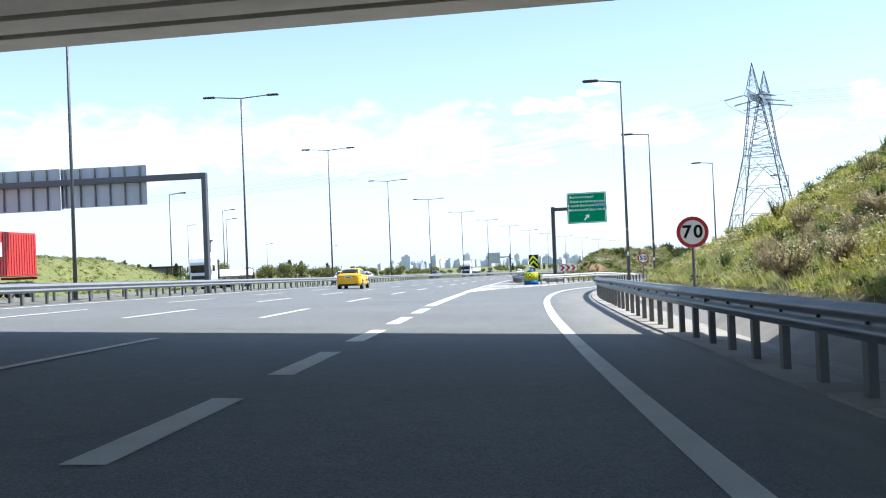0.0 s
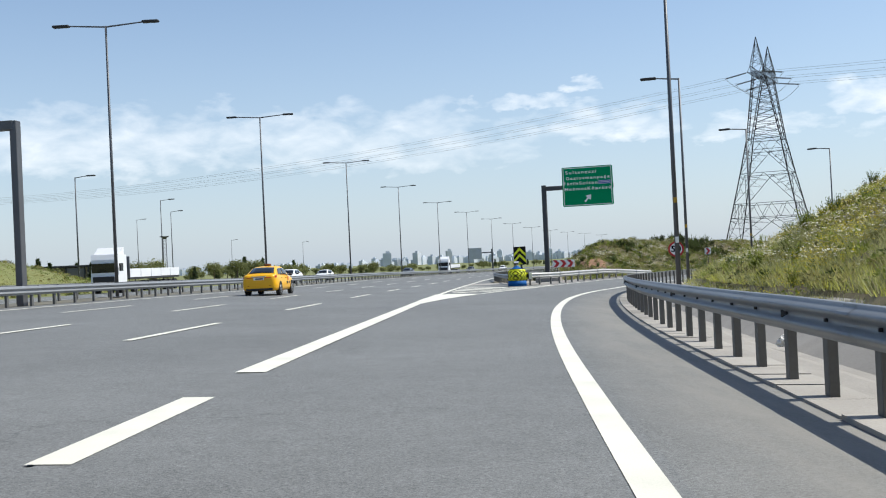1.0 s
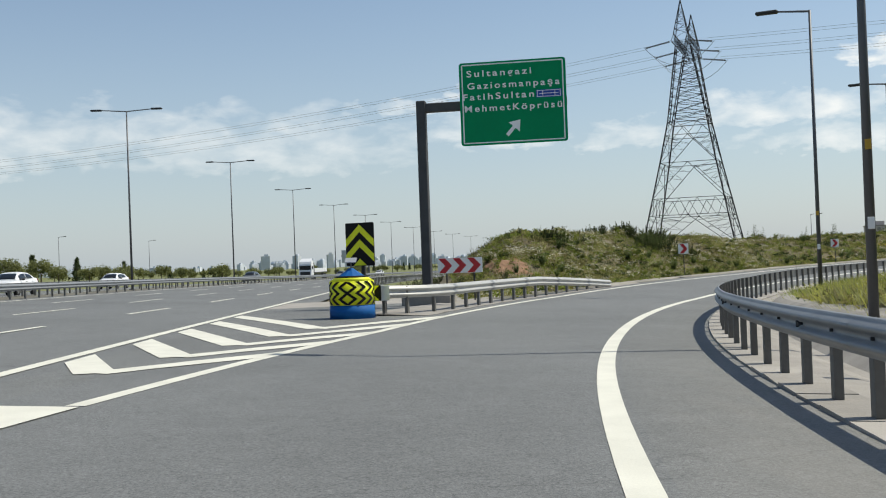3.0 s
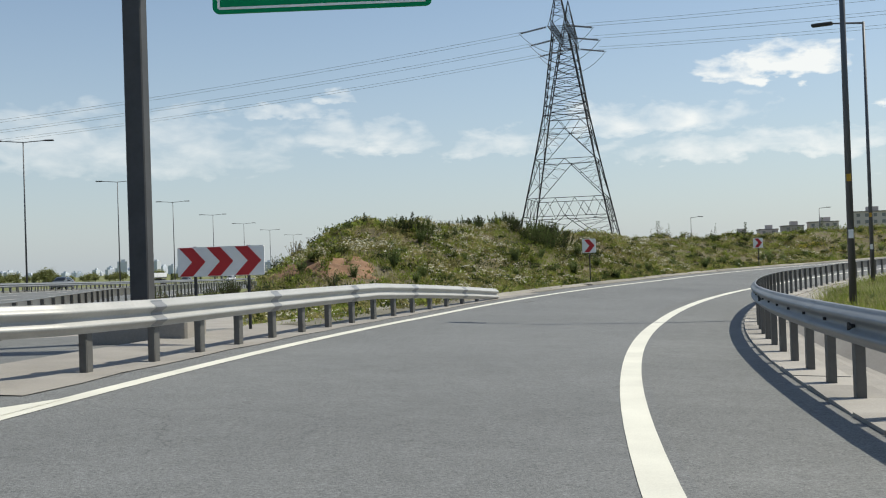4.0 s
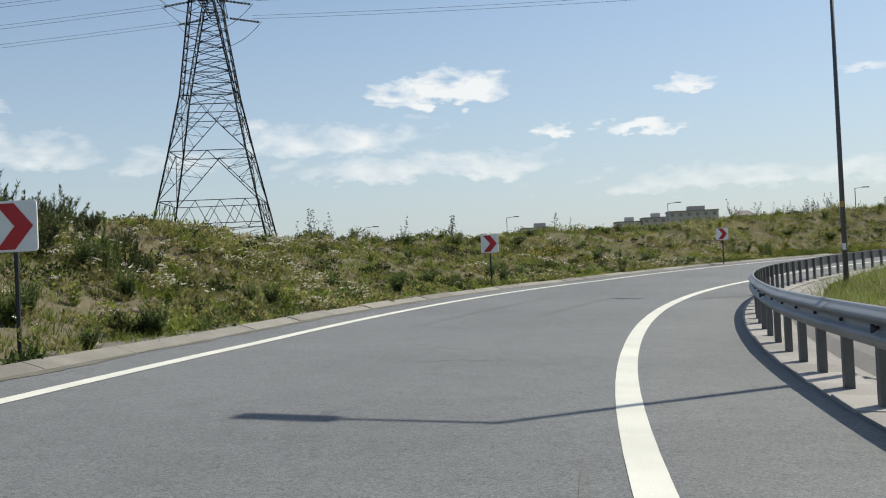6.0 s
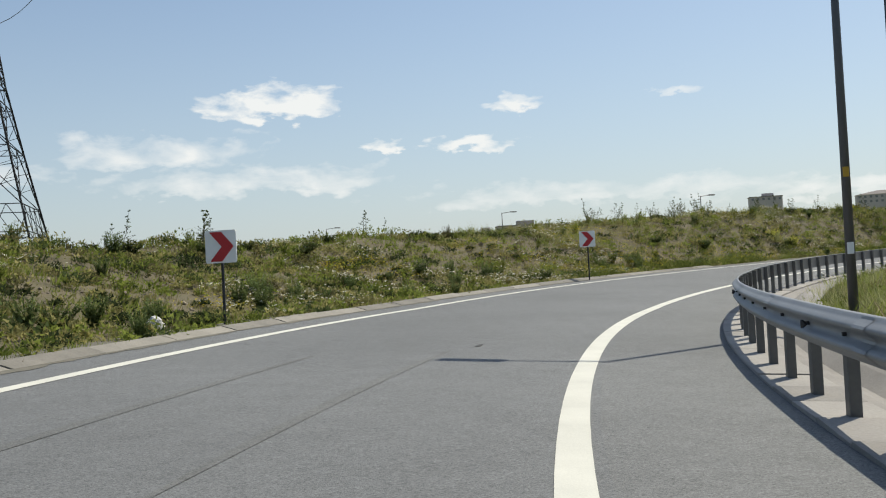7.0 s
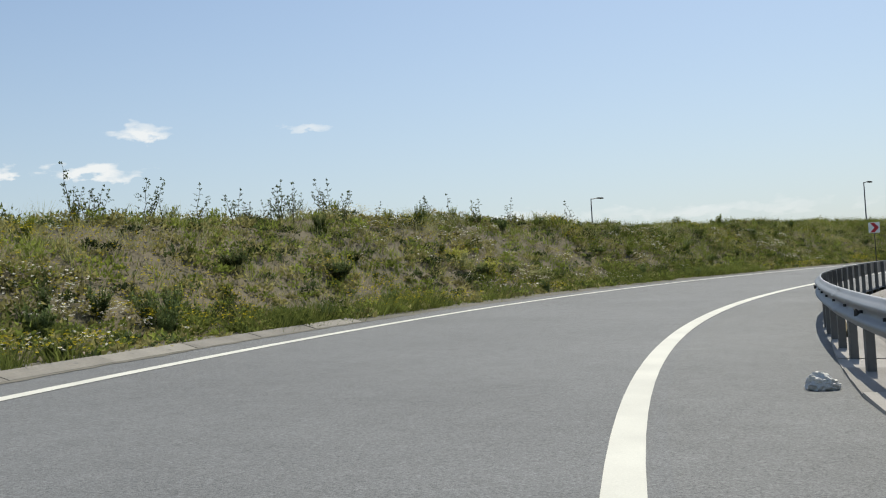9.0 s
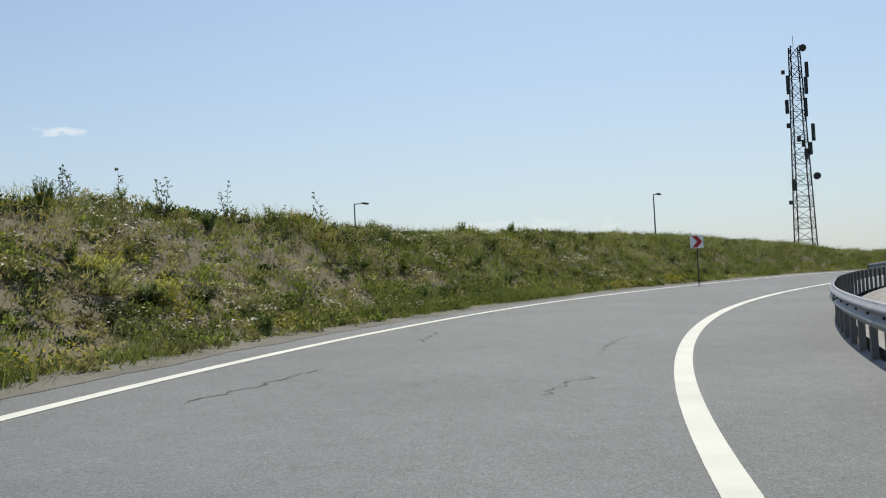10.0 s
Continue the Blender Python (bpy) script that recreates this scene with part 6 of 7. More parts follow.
# ---- trees beyond the motorway ----
def tree(kind, hgt):
    top = empty("tree")
    n = 5 if kind == "round" else 7
    bm = add_tube(bmesh.new(), (0, 0, -0.3), (0, 0, hgt * 0.55), 0.05 * hgt ** 0.8, 0.02 * hgt ** 0.8, 7)
    limbs = []
    for k in range(n):
        a = 2.4 * k + rng.uniform(-0.4, 0.4)
        z = hgt * rng.uniform(0.25, 0.5)
        tip = Vector((math.cos(a) * hgt * 0.28, math.sin(a) * hgt * 0.28, z + hgt * rng.uniform(0.15, 0.35)))
        add_tube(bm, (0, 0, z), tip, 0.012 * hgt, 0.005 * hgt, 5)
        limbs.append(tip)
    part("trunk", bm, BARK, top)
    m = 1500
    if kind == "round":
        c = np.array([tuple(limbs[int(k)]) for k in rng.integers(0, n, m)]) + rng.normal(0, 1, (m, 3)) * np.array([0.13, 0.13, 0.12]) * hgt
        c[:, 2] = np.clip(c[:, 2], hgt * 0.15, hgt)
    else:
        f = rng.uniform(0, 1, m) ** 0.7
        a = rng.uniform(0, 6.28, m)
        r = (1 - f) * hgt * 0.3 * (0.4 + 0.6 * np.abs(np.sin(f * 13))) * np.sqrt(rng.uniform(0.1, 1, m))
        c = np.stack([r * np.cos(a), r * np.sin(a), hgt * (0.1 + 0.9 * f)], 1)
    size = 0.045 * hgt
    d1, d2 = rng.normal(0, size, (m, 3)), rng.normal(0, size, (m, 3))
    v = np.stack([c, c + d1, c + d2], 1).reshape(-1, 3)
    me = bpy.data.meshes.new("crown")
    me.from_pydata(v.tolist(), [], np.arange(len(v)).reshape(-1, 3).tolist())
    me.materials.append(LEAF if kind == "round" else CONIFER)
    ob = new("crown", me)
    ob.parent = top
    return top


def plant_trees():
    kinds = [tree("round", 4.2), tree("round", 5.2), tree("conifer", 4.6), tree("round", 3.4), tree("conifer", 6.0)]
    words = ("small round green tree beside the motorway", "bushy green tree beside the motorway", "small dark conifer beside the motorway", "low green bush tree beside the motorway", "slim dark conifer beside the motorway")
    n = 0
    for u in list(np.arange(126, 330, 2.0)) + list(np.arange(330, 640, 5)):
        off = -41 - rng.uniform(0, 22) - (u > 200) * rng.uniform(0, 14)
        x, y, _ = hp(float(u), float(off))
        z = float(ground_height([x], [y])[0])
        k = int(rng.choice([0, 0, 1, 1, 0, 3, 3, 3, 0, 1, 2, 4])) if n > 4 else n
        m = pose(x, y, z, 0, 0, float(rng.uniform(0, 360)))
        t = kinds[k] if n == k else copy_thing(kinds[k], m)
        if t is kinds[k]:
            t.matrix_world = m
        t.scale = (float(rng.uniform(0.36, 0.72)),) * 3
        tagged(t, words[k], "tree", "roadside trees")
        n += 1
    for t, k in zip(kinds, range(5)):
        if "label" not in t:
            x, y, _ = hp(150 + 11 * k, -47)
            t.matrix_world = pose(x, y, float(ground_height([x], [y])[0]))
            tagged(t, words[k], "tree", "roadside trees")


plant_trees()


# ---- vehicles ----
CAR_WHITE = material("white_car_paint", (0.72, 0.73, 0.74), 0.3, vary=0.04, bump=0.0)
CAR_YELLOW = material("taxi_yellow", (0.83, 0.43, 0.006), 0.28, vary=0.05, bump=0.0)
CAR_RED = material("container_red", (0.45, 0.035, 0.03), 0.5, vary=0.12, scale=1, fine=8, bump=0.05)
CAR_GREY = material("grey_car_paint", (0.14, 0.15, 0.16), 0.3, 0.3, vary=0.04, bump=0.0)
GLASS_DARK = material("dark_car_glass", (0.012, 0.014, 0.016), 0.08, vary=0.05, bump=0.0)
TYRE = material("tyre_rubber", (0.015, 0.015, 0.015), 0.85, vary=0.1, bump=0.1)
RIM = material("alloy_rim", (0.45, 0.45, 0.46), 0.35, 0.8, vary=0.08, bump=0.0)
TAXI_SIGN = material("taxi_sign_brown", (0.16, 0.06, 0.02), 0.5, vary=0.1, bump=0.0)
STICKER = material("sticker_pink", (0.7, 0.3, 0.12), 0.5, vary=0.1, bump=0.0)
TAIL = material("tail_light_red", (0.35, 0.01, 0.01), 0.2, vary=0.05, bump=0.0)
PLASTIC = material("black_plastic", (0.02, 0.02, 0.021), 0.6, vary=0.1, bump=0.0)


def loft(sections, closed=False):
    """A skin through rings of the same number of points, with its ends closed."""
    bm = bmesh.new()
    rings = [[bm.verts.new(p) for p in ring] for ring in sections]
    n = len(rings[0])
    for a, b in zip(rings, rings[1:]):
        for k in range(n):
            bm.faces.new((a[k], a[(k + 1) % n], b[(k + 1) % n], b[k]))
    bm.faces.new(rings[0])
    bm.faces.new(rings[-1][::-1])
    return bm


def wheel(parent, x, y, r, w):
    tyre = part("wheel", tube((x - w / 2, y, r), (x + w / 2, y, r), r, None, 22), TYRE, parent)
    side = 1 if x > 0 else -1
    part("rim", tube((x + side * (w / 2 - 0.02), y, r), (x + side * (w / 2 + 0.012), y, r), r * 0.66, r * 0.6, 16), RIM, tyre)
    return tyre


def sedan(name, paint, label, m, taxi=False, estate=False):
    """A saloon car of 4.6 m; its front is at +y."""
    car = empty(name, m)
    tagged(car, label, "car")
    L = 2.3
    ys = [-2.3, -2.27, -2.18, -1.95, -1.4, -0.6, 0.3, 1.0, 1.35, 1.8, 2.1, 2.24, 2.3]
    half = [0.66, 0.76, 0.83, 0.87, 0.885, 0.885, 0.885, 0.88, 0.87, 0.84, 0.77, 0.66, 0.5]
    floor_z = [0.4, 0.32, 0.27, 0.24, 0.22, 0.21, 0.21, 0.21, 0.22, 0.22, 0.24, 0.28, 0.36]
    belt = [0.86, 1.0, 1.06, 1.07, 1.04, 0.99, 0.96, 0.95, 0.93, 0.85, 0.76, 0.69, 0.6]
    rings = []
    for y, h, a, b in zip(ys, half, floor_z, belt):
        side = [(h - 0.16, a), (h - 0.05, a + 0.04), (h - 0.005, a + 0.16), (h, a + (b - a) * 0.5), (h - 0.015, a + (b - a) * 0.72), (h - 0.045, b - 0.07), (h - 0.1, b - 0.015), (h - 0.2, b + 0.005), (h * 0.4, b + 0.02)]
        rings.append([(x, y, z) for x, z in side] + [(-x, y, z) for x, z in side[::-1]])
    part("body", loft(rings), paint, car, smooth=True)

    deck = -2.0 if estate else -1.82
    ry = [deck, -1.55, -1.1, -0.7, -0.2, 0.25, 0.6, 0.95, 1.28]
    rz = [1.06, 1.2 if not estate else 1.34, 1.385, 1.44, 1.465, 1.45, 1.37, 1.18, 0.96]

    def roof(y):
        return float(np.interp(y, ry, rz))

    def sill(y):
        return float(np.interp(y, ys, belt)) - 0.03

    def side_x(y, f):
        k = (roof(y) - sill(y)) / 0.5
        return 0.775 - 0.2 * k * f ** 1.5 - 0.03 * max(0.0, abs(y + 0.3) - 0.9)

    def skin(y, f):
        return Vector((side_x(y, f), y, sill(y) + (roof(y) - sill(y) - 0.03) * f))

    rings = []
    for y in ry:
        side = [skin(y, f) for f in (0, 0.3, 0.6, 0.85, 0.96)]
        w = side[-1].x
        side += [Vector((w - 0.06, y, roof(y) - 0.008)), Vector((w * 0.55, y, roof(y) + 0.012)), Vector((w * 0.2, y, roof(y) + 0.018))]
        rings.append([tuple(p) for p in side] + [(-p.x, p.y, p.z) for p in side[::-1]])
    part("cabin", loft(rings), paint, car, smooth=True)

    def sheet(name, rows, mat, lab):
        n = len(rows[0])
        verts = [tuple(p) for r in rows for p in r]
        faces = [(i * n + j, i * n + j + 1, (i + 1) * n + j + 1, (i + 1) * n + j) for i in range(len(rows) - 1) for j in range(n - 1)]
        ob = flat(name, verts, faces, mat, car, lab, True)
        mod = ob.modifiers.new("thick", "SOLIDIFY")
        mod.thickness, mod.offset = 0.012, 0.0

    for sx in (-1, 1):
        for nm, y0, y1 in (("rear_side_window", -1.38, -0.36), ("front_side_window", -0.28, 0.78)):
            rows = []
            for k in range(8):
                y = y0 + (y1 - y0) * k / 7
                lo, hi = 0.16, 0.86
                if nm[0] == "r":
                    hi = min(hi, 0.3 + 2.2 * (y - y0))
                rows.append([Vector((sx * (skin(y, f).x + 0.007), y, skin(y, f).z)) for f in np.linspace(lo, max(hi, lo + 0.04), 5)])
            sheet(nm, rows, GLASS_DARK, "dark tinted glass")
    for nm, y0, y1 in (("rear_window", deck + 0.1, -1.08), ("windscreen", 1.2, 0.58)):
        rows = []
        for k in range(6):
            y = y0 + (y1 - y0) * k / 5
            w = side_x(y, 0.96) - 0.09
            rows.append([Vector((w * q, y, roof(y) + 0.022 - 0.022 * q * q)) for q in (-1, -0.6, -0.2, 0.2, 0.6, 1)])
        sheet(nm, rows, GLASS_DARK, "dark tinted glass")

    for sx in (-1, 1):
        mir = bmesh.new()
        add_box(mir, (0.2, 0.11, 0.14), (sx * 0.97, 0.7, 1.0), None, 0.04)
        add_box(mir, (0.12, 0.05, 0.04), (sx * 0.84, 0.72, 0.97))
        part("mirror", mir, PLASTIC, car)
        lens = loft([[(sx * x, y, z) for y, z in ((-2.31 + q, 0.9), (-2.25 + q, 1.0), (-2.15 + q, 1.0), (-2.2 + q, 0.9))] for x, q in ((0.33, 0.0), (0.6, 0.01), (0.76, 0.06), (0.85, 0.2))])
        part("tail_light", lens, TAIL, car, "red tail light")
        part("reflector", boxed((0.2, 0.04, 0.035), (sx * 0.62, -2.27, 0.5), pose(0, 0, 0, 0, 0, sx * 12)), TAIL, car)
        part("headlight", boxed((0.36, 0.3, 0.14), (sx * 0.58, 2.06, 0.66), pose(0, 0, 0, 0, 0, -sx * 22), 0.03), RIM, car)
        for y in (-1.05, -0.1):
            part("door_handle", boxed((0.03, 0.16, 0.03), (sx * 0.885, y, 0.86), None, 0.008), PLASTIC, car)
        for y in (-1.34, 1.36):
            # black disc and blocks stand in for the shade in wheel well and spoke gaps
            part("wheel_well_shade", tube((sx * 0.7, y, 0.34), (sx * 0.891, y, 0.34), 0.37, None, 24), TYRE, car)
            rim = wheel(car, sx * 0.8, y, 0.32, 0.2)
            for k in range(5):
                part("spoke_gap_shade", boxed((0.01, 0.05, 0.1), (sx * 0.914, y, 0.32), pose(0, 0, 0, 72 * k, 0, 0) @ Matrix.Translation((0, 0, 0.12))), TYRE, rim)
    part("bumper", boxed((1.36, 0.1, 0.14), (0, -L + 0.05, 0.33), None, 0.03), PLASTIC, car, "black lower bumper")
    part("trim_strip", boxed((0.74, 0.03, 0.05), (0, -L - 0.005, 0.955), None, 0.01), RIM, car, "chrome strip over the plate")
    part("plate", boxed((0.52, 0.02, 0.12), (0, -L - 0.005, 0.85)), SIGN_WHITE, car)
    part("plain_bar", boxed((0.4, 0.012, 0.06), (0.02, -L - 0.013, 0.85)), SIGN_BLACK, car)
    if taxi:
        part("roof_sign", boxed((0.34, 0.15, 0.12), (0, -0.2, 1.54), None, 0.03), TAXI_SIGN, car, "small brown taxi roof light")
        for y, w in ((0.28, 0.36), (0.72, 0.2)):
            part("plain_bar", boxed((0.012, w, 0.13), (0.884, y, 0.6)), DARK_STEEL, car)
        part("door_sticker", boxed((0.012, 0.26, 0.2), (0.884, 0.5, 0.8)), STICKER, car, "pale pink door sticker")
    return car


def on_hw(u, off, turn=0.0):
    x, y, z = hp(u, off)
    return pose(x, y, z + 0.01, 0, 0, hw_yaw(u) + turn)


def lorry(label, m, load):
    """A tractor unit with a semi-trailer; its front is at +y."""
    top = empty("lorry", m)
    tagged(top, label, "truck")
    cab = [[(-1.22, 4.1, 0.5), (1.22, 4.1, 0.5), (1.22, 4.1, 3.3), (-1.22, 4.1, 3.3)], [(-1.22, 5.9, 0.45), (1.22, 5.9, 0.45), (1.2, 5.8, 3.35), (-1.2, 5.8, 3.35)], [(-1.15, 6.15, 0.5), (1.15, 6.15, 0.5), (1.12, 6.0, 2.9), (-1.12, 6.0, 2.9)]]
    body = part("cab", loft(cab), CAR_WHITE, top, "white lorry cab")
    part("windscreen", boxed((2.15, 0.06, 0.8), (0, 6.08, 2.2), pose(0, 0, 0, -5, 0, 0)), GLASS_DARK, body)
    part("grille", boxed((1.9, 0.08, 0.75), (0, 6.16, 1.1), None, 0.03), PLASTIC, body)
    part("bumper", boxed((2.4, 0.25, 0.4), (0, 6.1, 0.5), None, 0.05), CAR_WHITE, body)
    for sx in (-1, 1):
        part("side_window", boxed((0.04, 0.8, 0.65), (sx * 1.225, 5.3, 2.25)), GLASS_DARK, body)
        part("mirror", boxed((0.12, 0.2, 0.55), (sx * 1.42, 5.9, 2.2), None, 0.03), PLASTIC, body)
        part("headlight", boxed((0.4, 0.06, 0.22), (sx * 0.9, 6.17, 0.72), None, 0.02), RIM, body)
    spoiler = prism([(0, 0), (1.3, 0), (0.2, 0.65), (0, 0.65)], 2.2, Matrix.Translation((0, 4.3, 3.3)) @ pose(0, 0, 0, 0, 0, 90))
    part("roof_spoiler", spoiler, CAR_WHITE, top)
    part("chassis", boxed((1.0, 14.5, 0.25), (0, -1.5, 0.85)), PLASTIC, top)
    for y in (5.0, 2.2, -5.6, -6.9, -8.2):
        for sx in (-1, 1):
            wheel(top, sx * 1.05, y, 0.5, 0.32)
    if load == "flatbed":
        bed = part("trailer_bed", boxed((2.5, 12.6, 0.16), (0, -2.8, 1.22), None, 0.02), PLASTIC, top)
        for sx in (-1, 1):
            for k in range(5):
                part("side_board", boxed((0.05, 2.44, 0.75), (sx * 1.24, -7.85 + 2.52 * k, 1.7), None, 0.015), CAR_WHITE, bed)
        part("front_board", boxed((2.5, 0.08, 1.9), (0, 3.5, 2.2)), CAR_GREY, bed)
        part("tail_board", boxed((2.5, 0.05, 0.75), (0, -9.1, 1.7)), CAR_WHITE, bed)
    else:
        box = part("container", boxed((2.45, 12.4, 2.75), (0, -2.8, 2.7), None, 0.03), CAR_RED, top, "red corrugated container")
        for sx in (-1, 1):
            for k in range(36):
                part("corrugation", boxed((0.05, 0.16, 2.5), (sx * 1.235, -8.75 + 0.34 * k, 2.7)), CAR_RED, box)
            for y, w, h in ((-4.0, 1.1, 0.85), (-2.7, 1.1, 0.85), (-1.4, 1.1, 0.85), (-0.1, 1.1, 0.85), (1.2, 1.1, 0.85), (2.4, 1.0, 0.85)):
                part("plain_bar", boxed((0.02, w * 0.72, h), (sx * 1.275, y, 2.95)), SIGN_WHITE, box)
            part("plain_bar", boxed((0.02, 6.5, 0.16), (sx * 1.275, -0.8, 2.2)), SIGN_WHITE, box)
        part("tail_frame", boxed((2.4, 0.1, 0.16), (0, -9.05, 1.2)), TAIL, top)
    return top


sedan("taxi", CAR_YELLOW, "yellow taxi saloon car driving on the motorway", on_hw(74.7, -9.1), taxi=True)
lorry("white lorry with an empty flatbed trailer on the opposite carriageway", on_hw(113, -31.2, 180), "flatbed")
lorry("lorry carrying a red container on the opposite carriageway", on_hw(56.0, -29.3, 180), "container")
lorry("white lorry far along the opposite carriageway", on_hw(262, -22.5, 180), "flatbed")
for u, off, paint, txt in ((128, -20.3, CAR_WHITE, "white saloon car on the opposite carriageway"), (160, -24.0, CAR_WHITE, "white hatchback car on the opposite carriageway"),
                           (205, -20.3, CAR_GREY, "dark grey car on the opposite carriageway"), (300, -24, CAR_GREY, "dark grey car on the opposite carriageway"), (330, -20.3, CAR_WHITE, "white car far along the opposite carriageway")):
    sedan("car", paint, txt, on_hw(u, off, 180), estate=u == 160)


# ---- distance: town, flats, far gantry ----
# pale blue-grey: the haze over the far towers is mixed into their wall colour
HAZED_WALL = material("hazed_tower_wall", (0.56, 0.6, 0.65), 0.9, vary=0.2, scale=0.01, fine=0.1, bump=0.0, rand=0.4)
# flats' walls and panes are lightened, their haze being part of the colour
FLAT_WALL = material("flats_wall", (0.5, 0.445, 0.42), 0.9, vary=0.15, scale=0.08, fine=1.0, bump=0.0, rand=0.7)
FLAT_ROOF = material("flats_roof", (0.27, 0.24, 0.22), 0.9, vary=0.2, scale=0.1, fine=1.0, bump=0.0)
HAZED_PANE = material("hazed_window_pane", (0.21, 0.205, 0.21), 0.3, vary=0.2, bump=0.0)


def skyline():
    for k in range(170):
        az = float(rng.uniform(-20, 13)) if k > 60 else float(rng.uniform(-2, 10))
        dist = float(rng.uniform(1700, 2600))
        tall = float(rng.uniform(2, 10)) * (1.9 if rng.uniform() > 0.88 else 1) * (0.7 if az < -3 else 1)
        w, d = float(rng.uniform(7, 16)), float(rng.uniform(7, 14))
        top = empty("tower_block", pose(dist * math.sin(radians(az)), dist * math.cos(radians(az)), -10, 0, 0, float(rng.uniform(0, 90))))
        tagged(top, "tower block on the far skyline, coloured pale for haze", "building", "far skyline")
        part("wall", boxed((w, d, tall + 10), (0, 0, tall / 2 + 5)), HAZED_WALL, top)
        part("roof", boxed((w * 0.45, d * 0.45, 3.2), (w * 0.1, 0, tall + 11.4)), HAZED_WALL, top)


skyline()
WINDOW_MESH = bpy.data.meshes.new("window")
bm1 = boxed((1.5, 0.12, 1.5))
bm1.to_mesh(WINDOW_MESH)
bm1.free()
WINDOW_MESH.materials.append(HAZED_PANE)


def flats(az, width_deg, el, dist, floors, hip=False):
    """A block of flats seen from the bend, its top at the given elevation."""
    x, y = 30 + dist * math.sin(radians(az)), 104 + dist * math.cos(radians(az))
    w = dist * math.tan(radians(width_deg))
    ztop = dist * math.tan(radians(el - (0.33 if az < 50 else 0.0))) + 0.5
    h = 3.0 * floors
    top = empty("apartment_building", pose(x, y, ztop - h, 0, 0, -az + 6))
    tagged(top, "grey-brown block of flats behind the bank", "building", "blocks of flats")
    body = part("wall", boxed((w, 13, h + 40), (0, 0, h / 2 - 20)), FLAT_WALL, top)
    if hip:
        rf = [[(-w / 2 - 0.6, -7, h), (w / 2 + 0.6, -7, h), (w / 2 + 0.6, 7, h), (-w / 2 - 0.6, 7, h)], [(-w / 4, -1, h + 2.6), (w / 4, -1, h + 2.6), (w / 4, 1, h + 2.6), (-w / 4, 1, h + 2.6)]]
        part("roof", loft(rf), FLAT_ROOF, top)
    else:
        part("roof", boxed((w + 0.6, 13.6, 0.5), (0, 0, h + 0.2)), FLAT_ROOF, top)
        part("stair_head", boxed((w * 0.35, 5, 2.2), (w * 0.08, 0, h + 1.4)), FLAT_WALL, top)
    if hip and w > 30:
        drum = [[(w * 0.02 + 0.13 * w * math.cos(a) * k, 6 * math.sin(a) * k, z) for a in (2 * math.pi * q / 10 for q in range(10))] for k, z in ((1.0, h + 0.4), (1.0, h + 5.0), (0.96, h + 5.4))]
        part("attic", loft(drum), FLAT_WALL, top)
    n = max(2, int(w / 3.4))
    for f in range(floors):
        for k in range(n):
            ob = new("window", WINDOW_MESH)
            ob.parent = body
            ob.location = (-w / 2 + w * (k + 0.5) / n, -6.5, 1.6 + 3.0 * f)


for row in ((30.2, 1.3, 1.35, 520, 3), (31.7, 1.0, 1.5, 540, 3), (33.0, 1.1, 1.65, 520, 3), (34.6, 1.5, 1.8, 520, 4), (37.0, 1.7, 2.25, 480, 4), (39.3, 1.2, 1.8, 560, 3), (40.4, 1.0, 1.95, 560, 3),
            (41.9, 1.3, 2.35, 520, 4), (43.3, 1.3, 2.5, 520, 4), (45.3, 2.6, 2.75, 500, 5), (48.0, 1.1, 2.4, 560, 4, True), (58.2, 1.6, 3.2, 750, 1), (64.5, 3.9, 2.95, 750, 2, True), (68.3, 1.6, 2.75, 760, 1, True)):
    flats(*row)


def far_gantry():
    top = empty("far_road_sign", pose(24.5, 374.6, -3.9, 0, 0, -12))
    tagged(top, "distant gantry with the dark back of a road sign", "road sign")
    part("column", boxed((0.5, 0.5, 8.2), (0, 0, 4.0)), POLE, top)
    part("arm", boxed((8.5, 0.4, 0.4), (-4.0, 0, 7.0)), POLE, top)
    part("sign_panel", panel(4.6, 3.8, 0.1, (-5.8, -0.3, 6.8), 0.1), SIGN_BACK, top)


far_gantry()


def service_mast():
    top = empty("antenna_mast", pose(-61.9, 278.0, -2.5, 0, 0, 10))
    tagged(top, "slim pale mast with a flared head beyond the motorway", "antenna mast")
    for sx, sy in ((-1, -1), (1, -1), (1, 1), (-1, 1)):
        part("leg", tube((sx * 0.5, sy * 0.5, 0), (sx * 0.35, sy * 0.35, 12.0), 0.07, 0.06, 5), POLE, top)
    brace = bmesh.new()
    for k in range(14):
        a, b = 12.0 * k / 14, 12.0 * (k + 1) / 14
        for px, py, qx, qy in ((-1, -1, 1, -1), (1, -1, 1, 1), (1, 1, -1, 1), (-1, 1, -1, -1)):
            add_tube(brace, (px * 0.45, py * 0.45, a), (qx * 0.44, qy * 0.44, b), 0.03, None, 4)
    part("bracing", brace, POLE, top)
    head = [[(r * math.cos(2 * math.pi * k / 12), r * math.sin(2 * math.pi * k / 12), z) for k in range(12)] for r, z in ((0.4, 12.0), (0.7, 12.4), (1.1, 12.6), (1.1, 12.75))]
    part("head", loft(head), POLE, top)


service_mast()


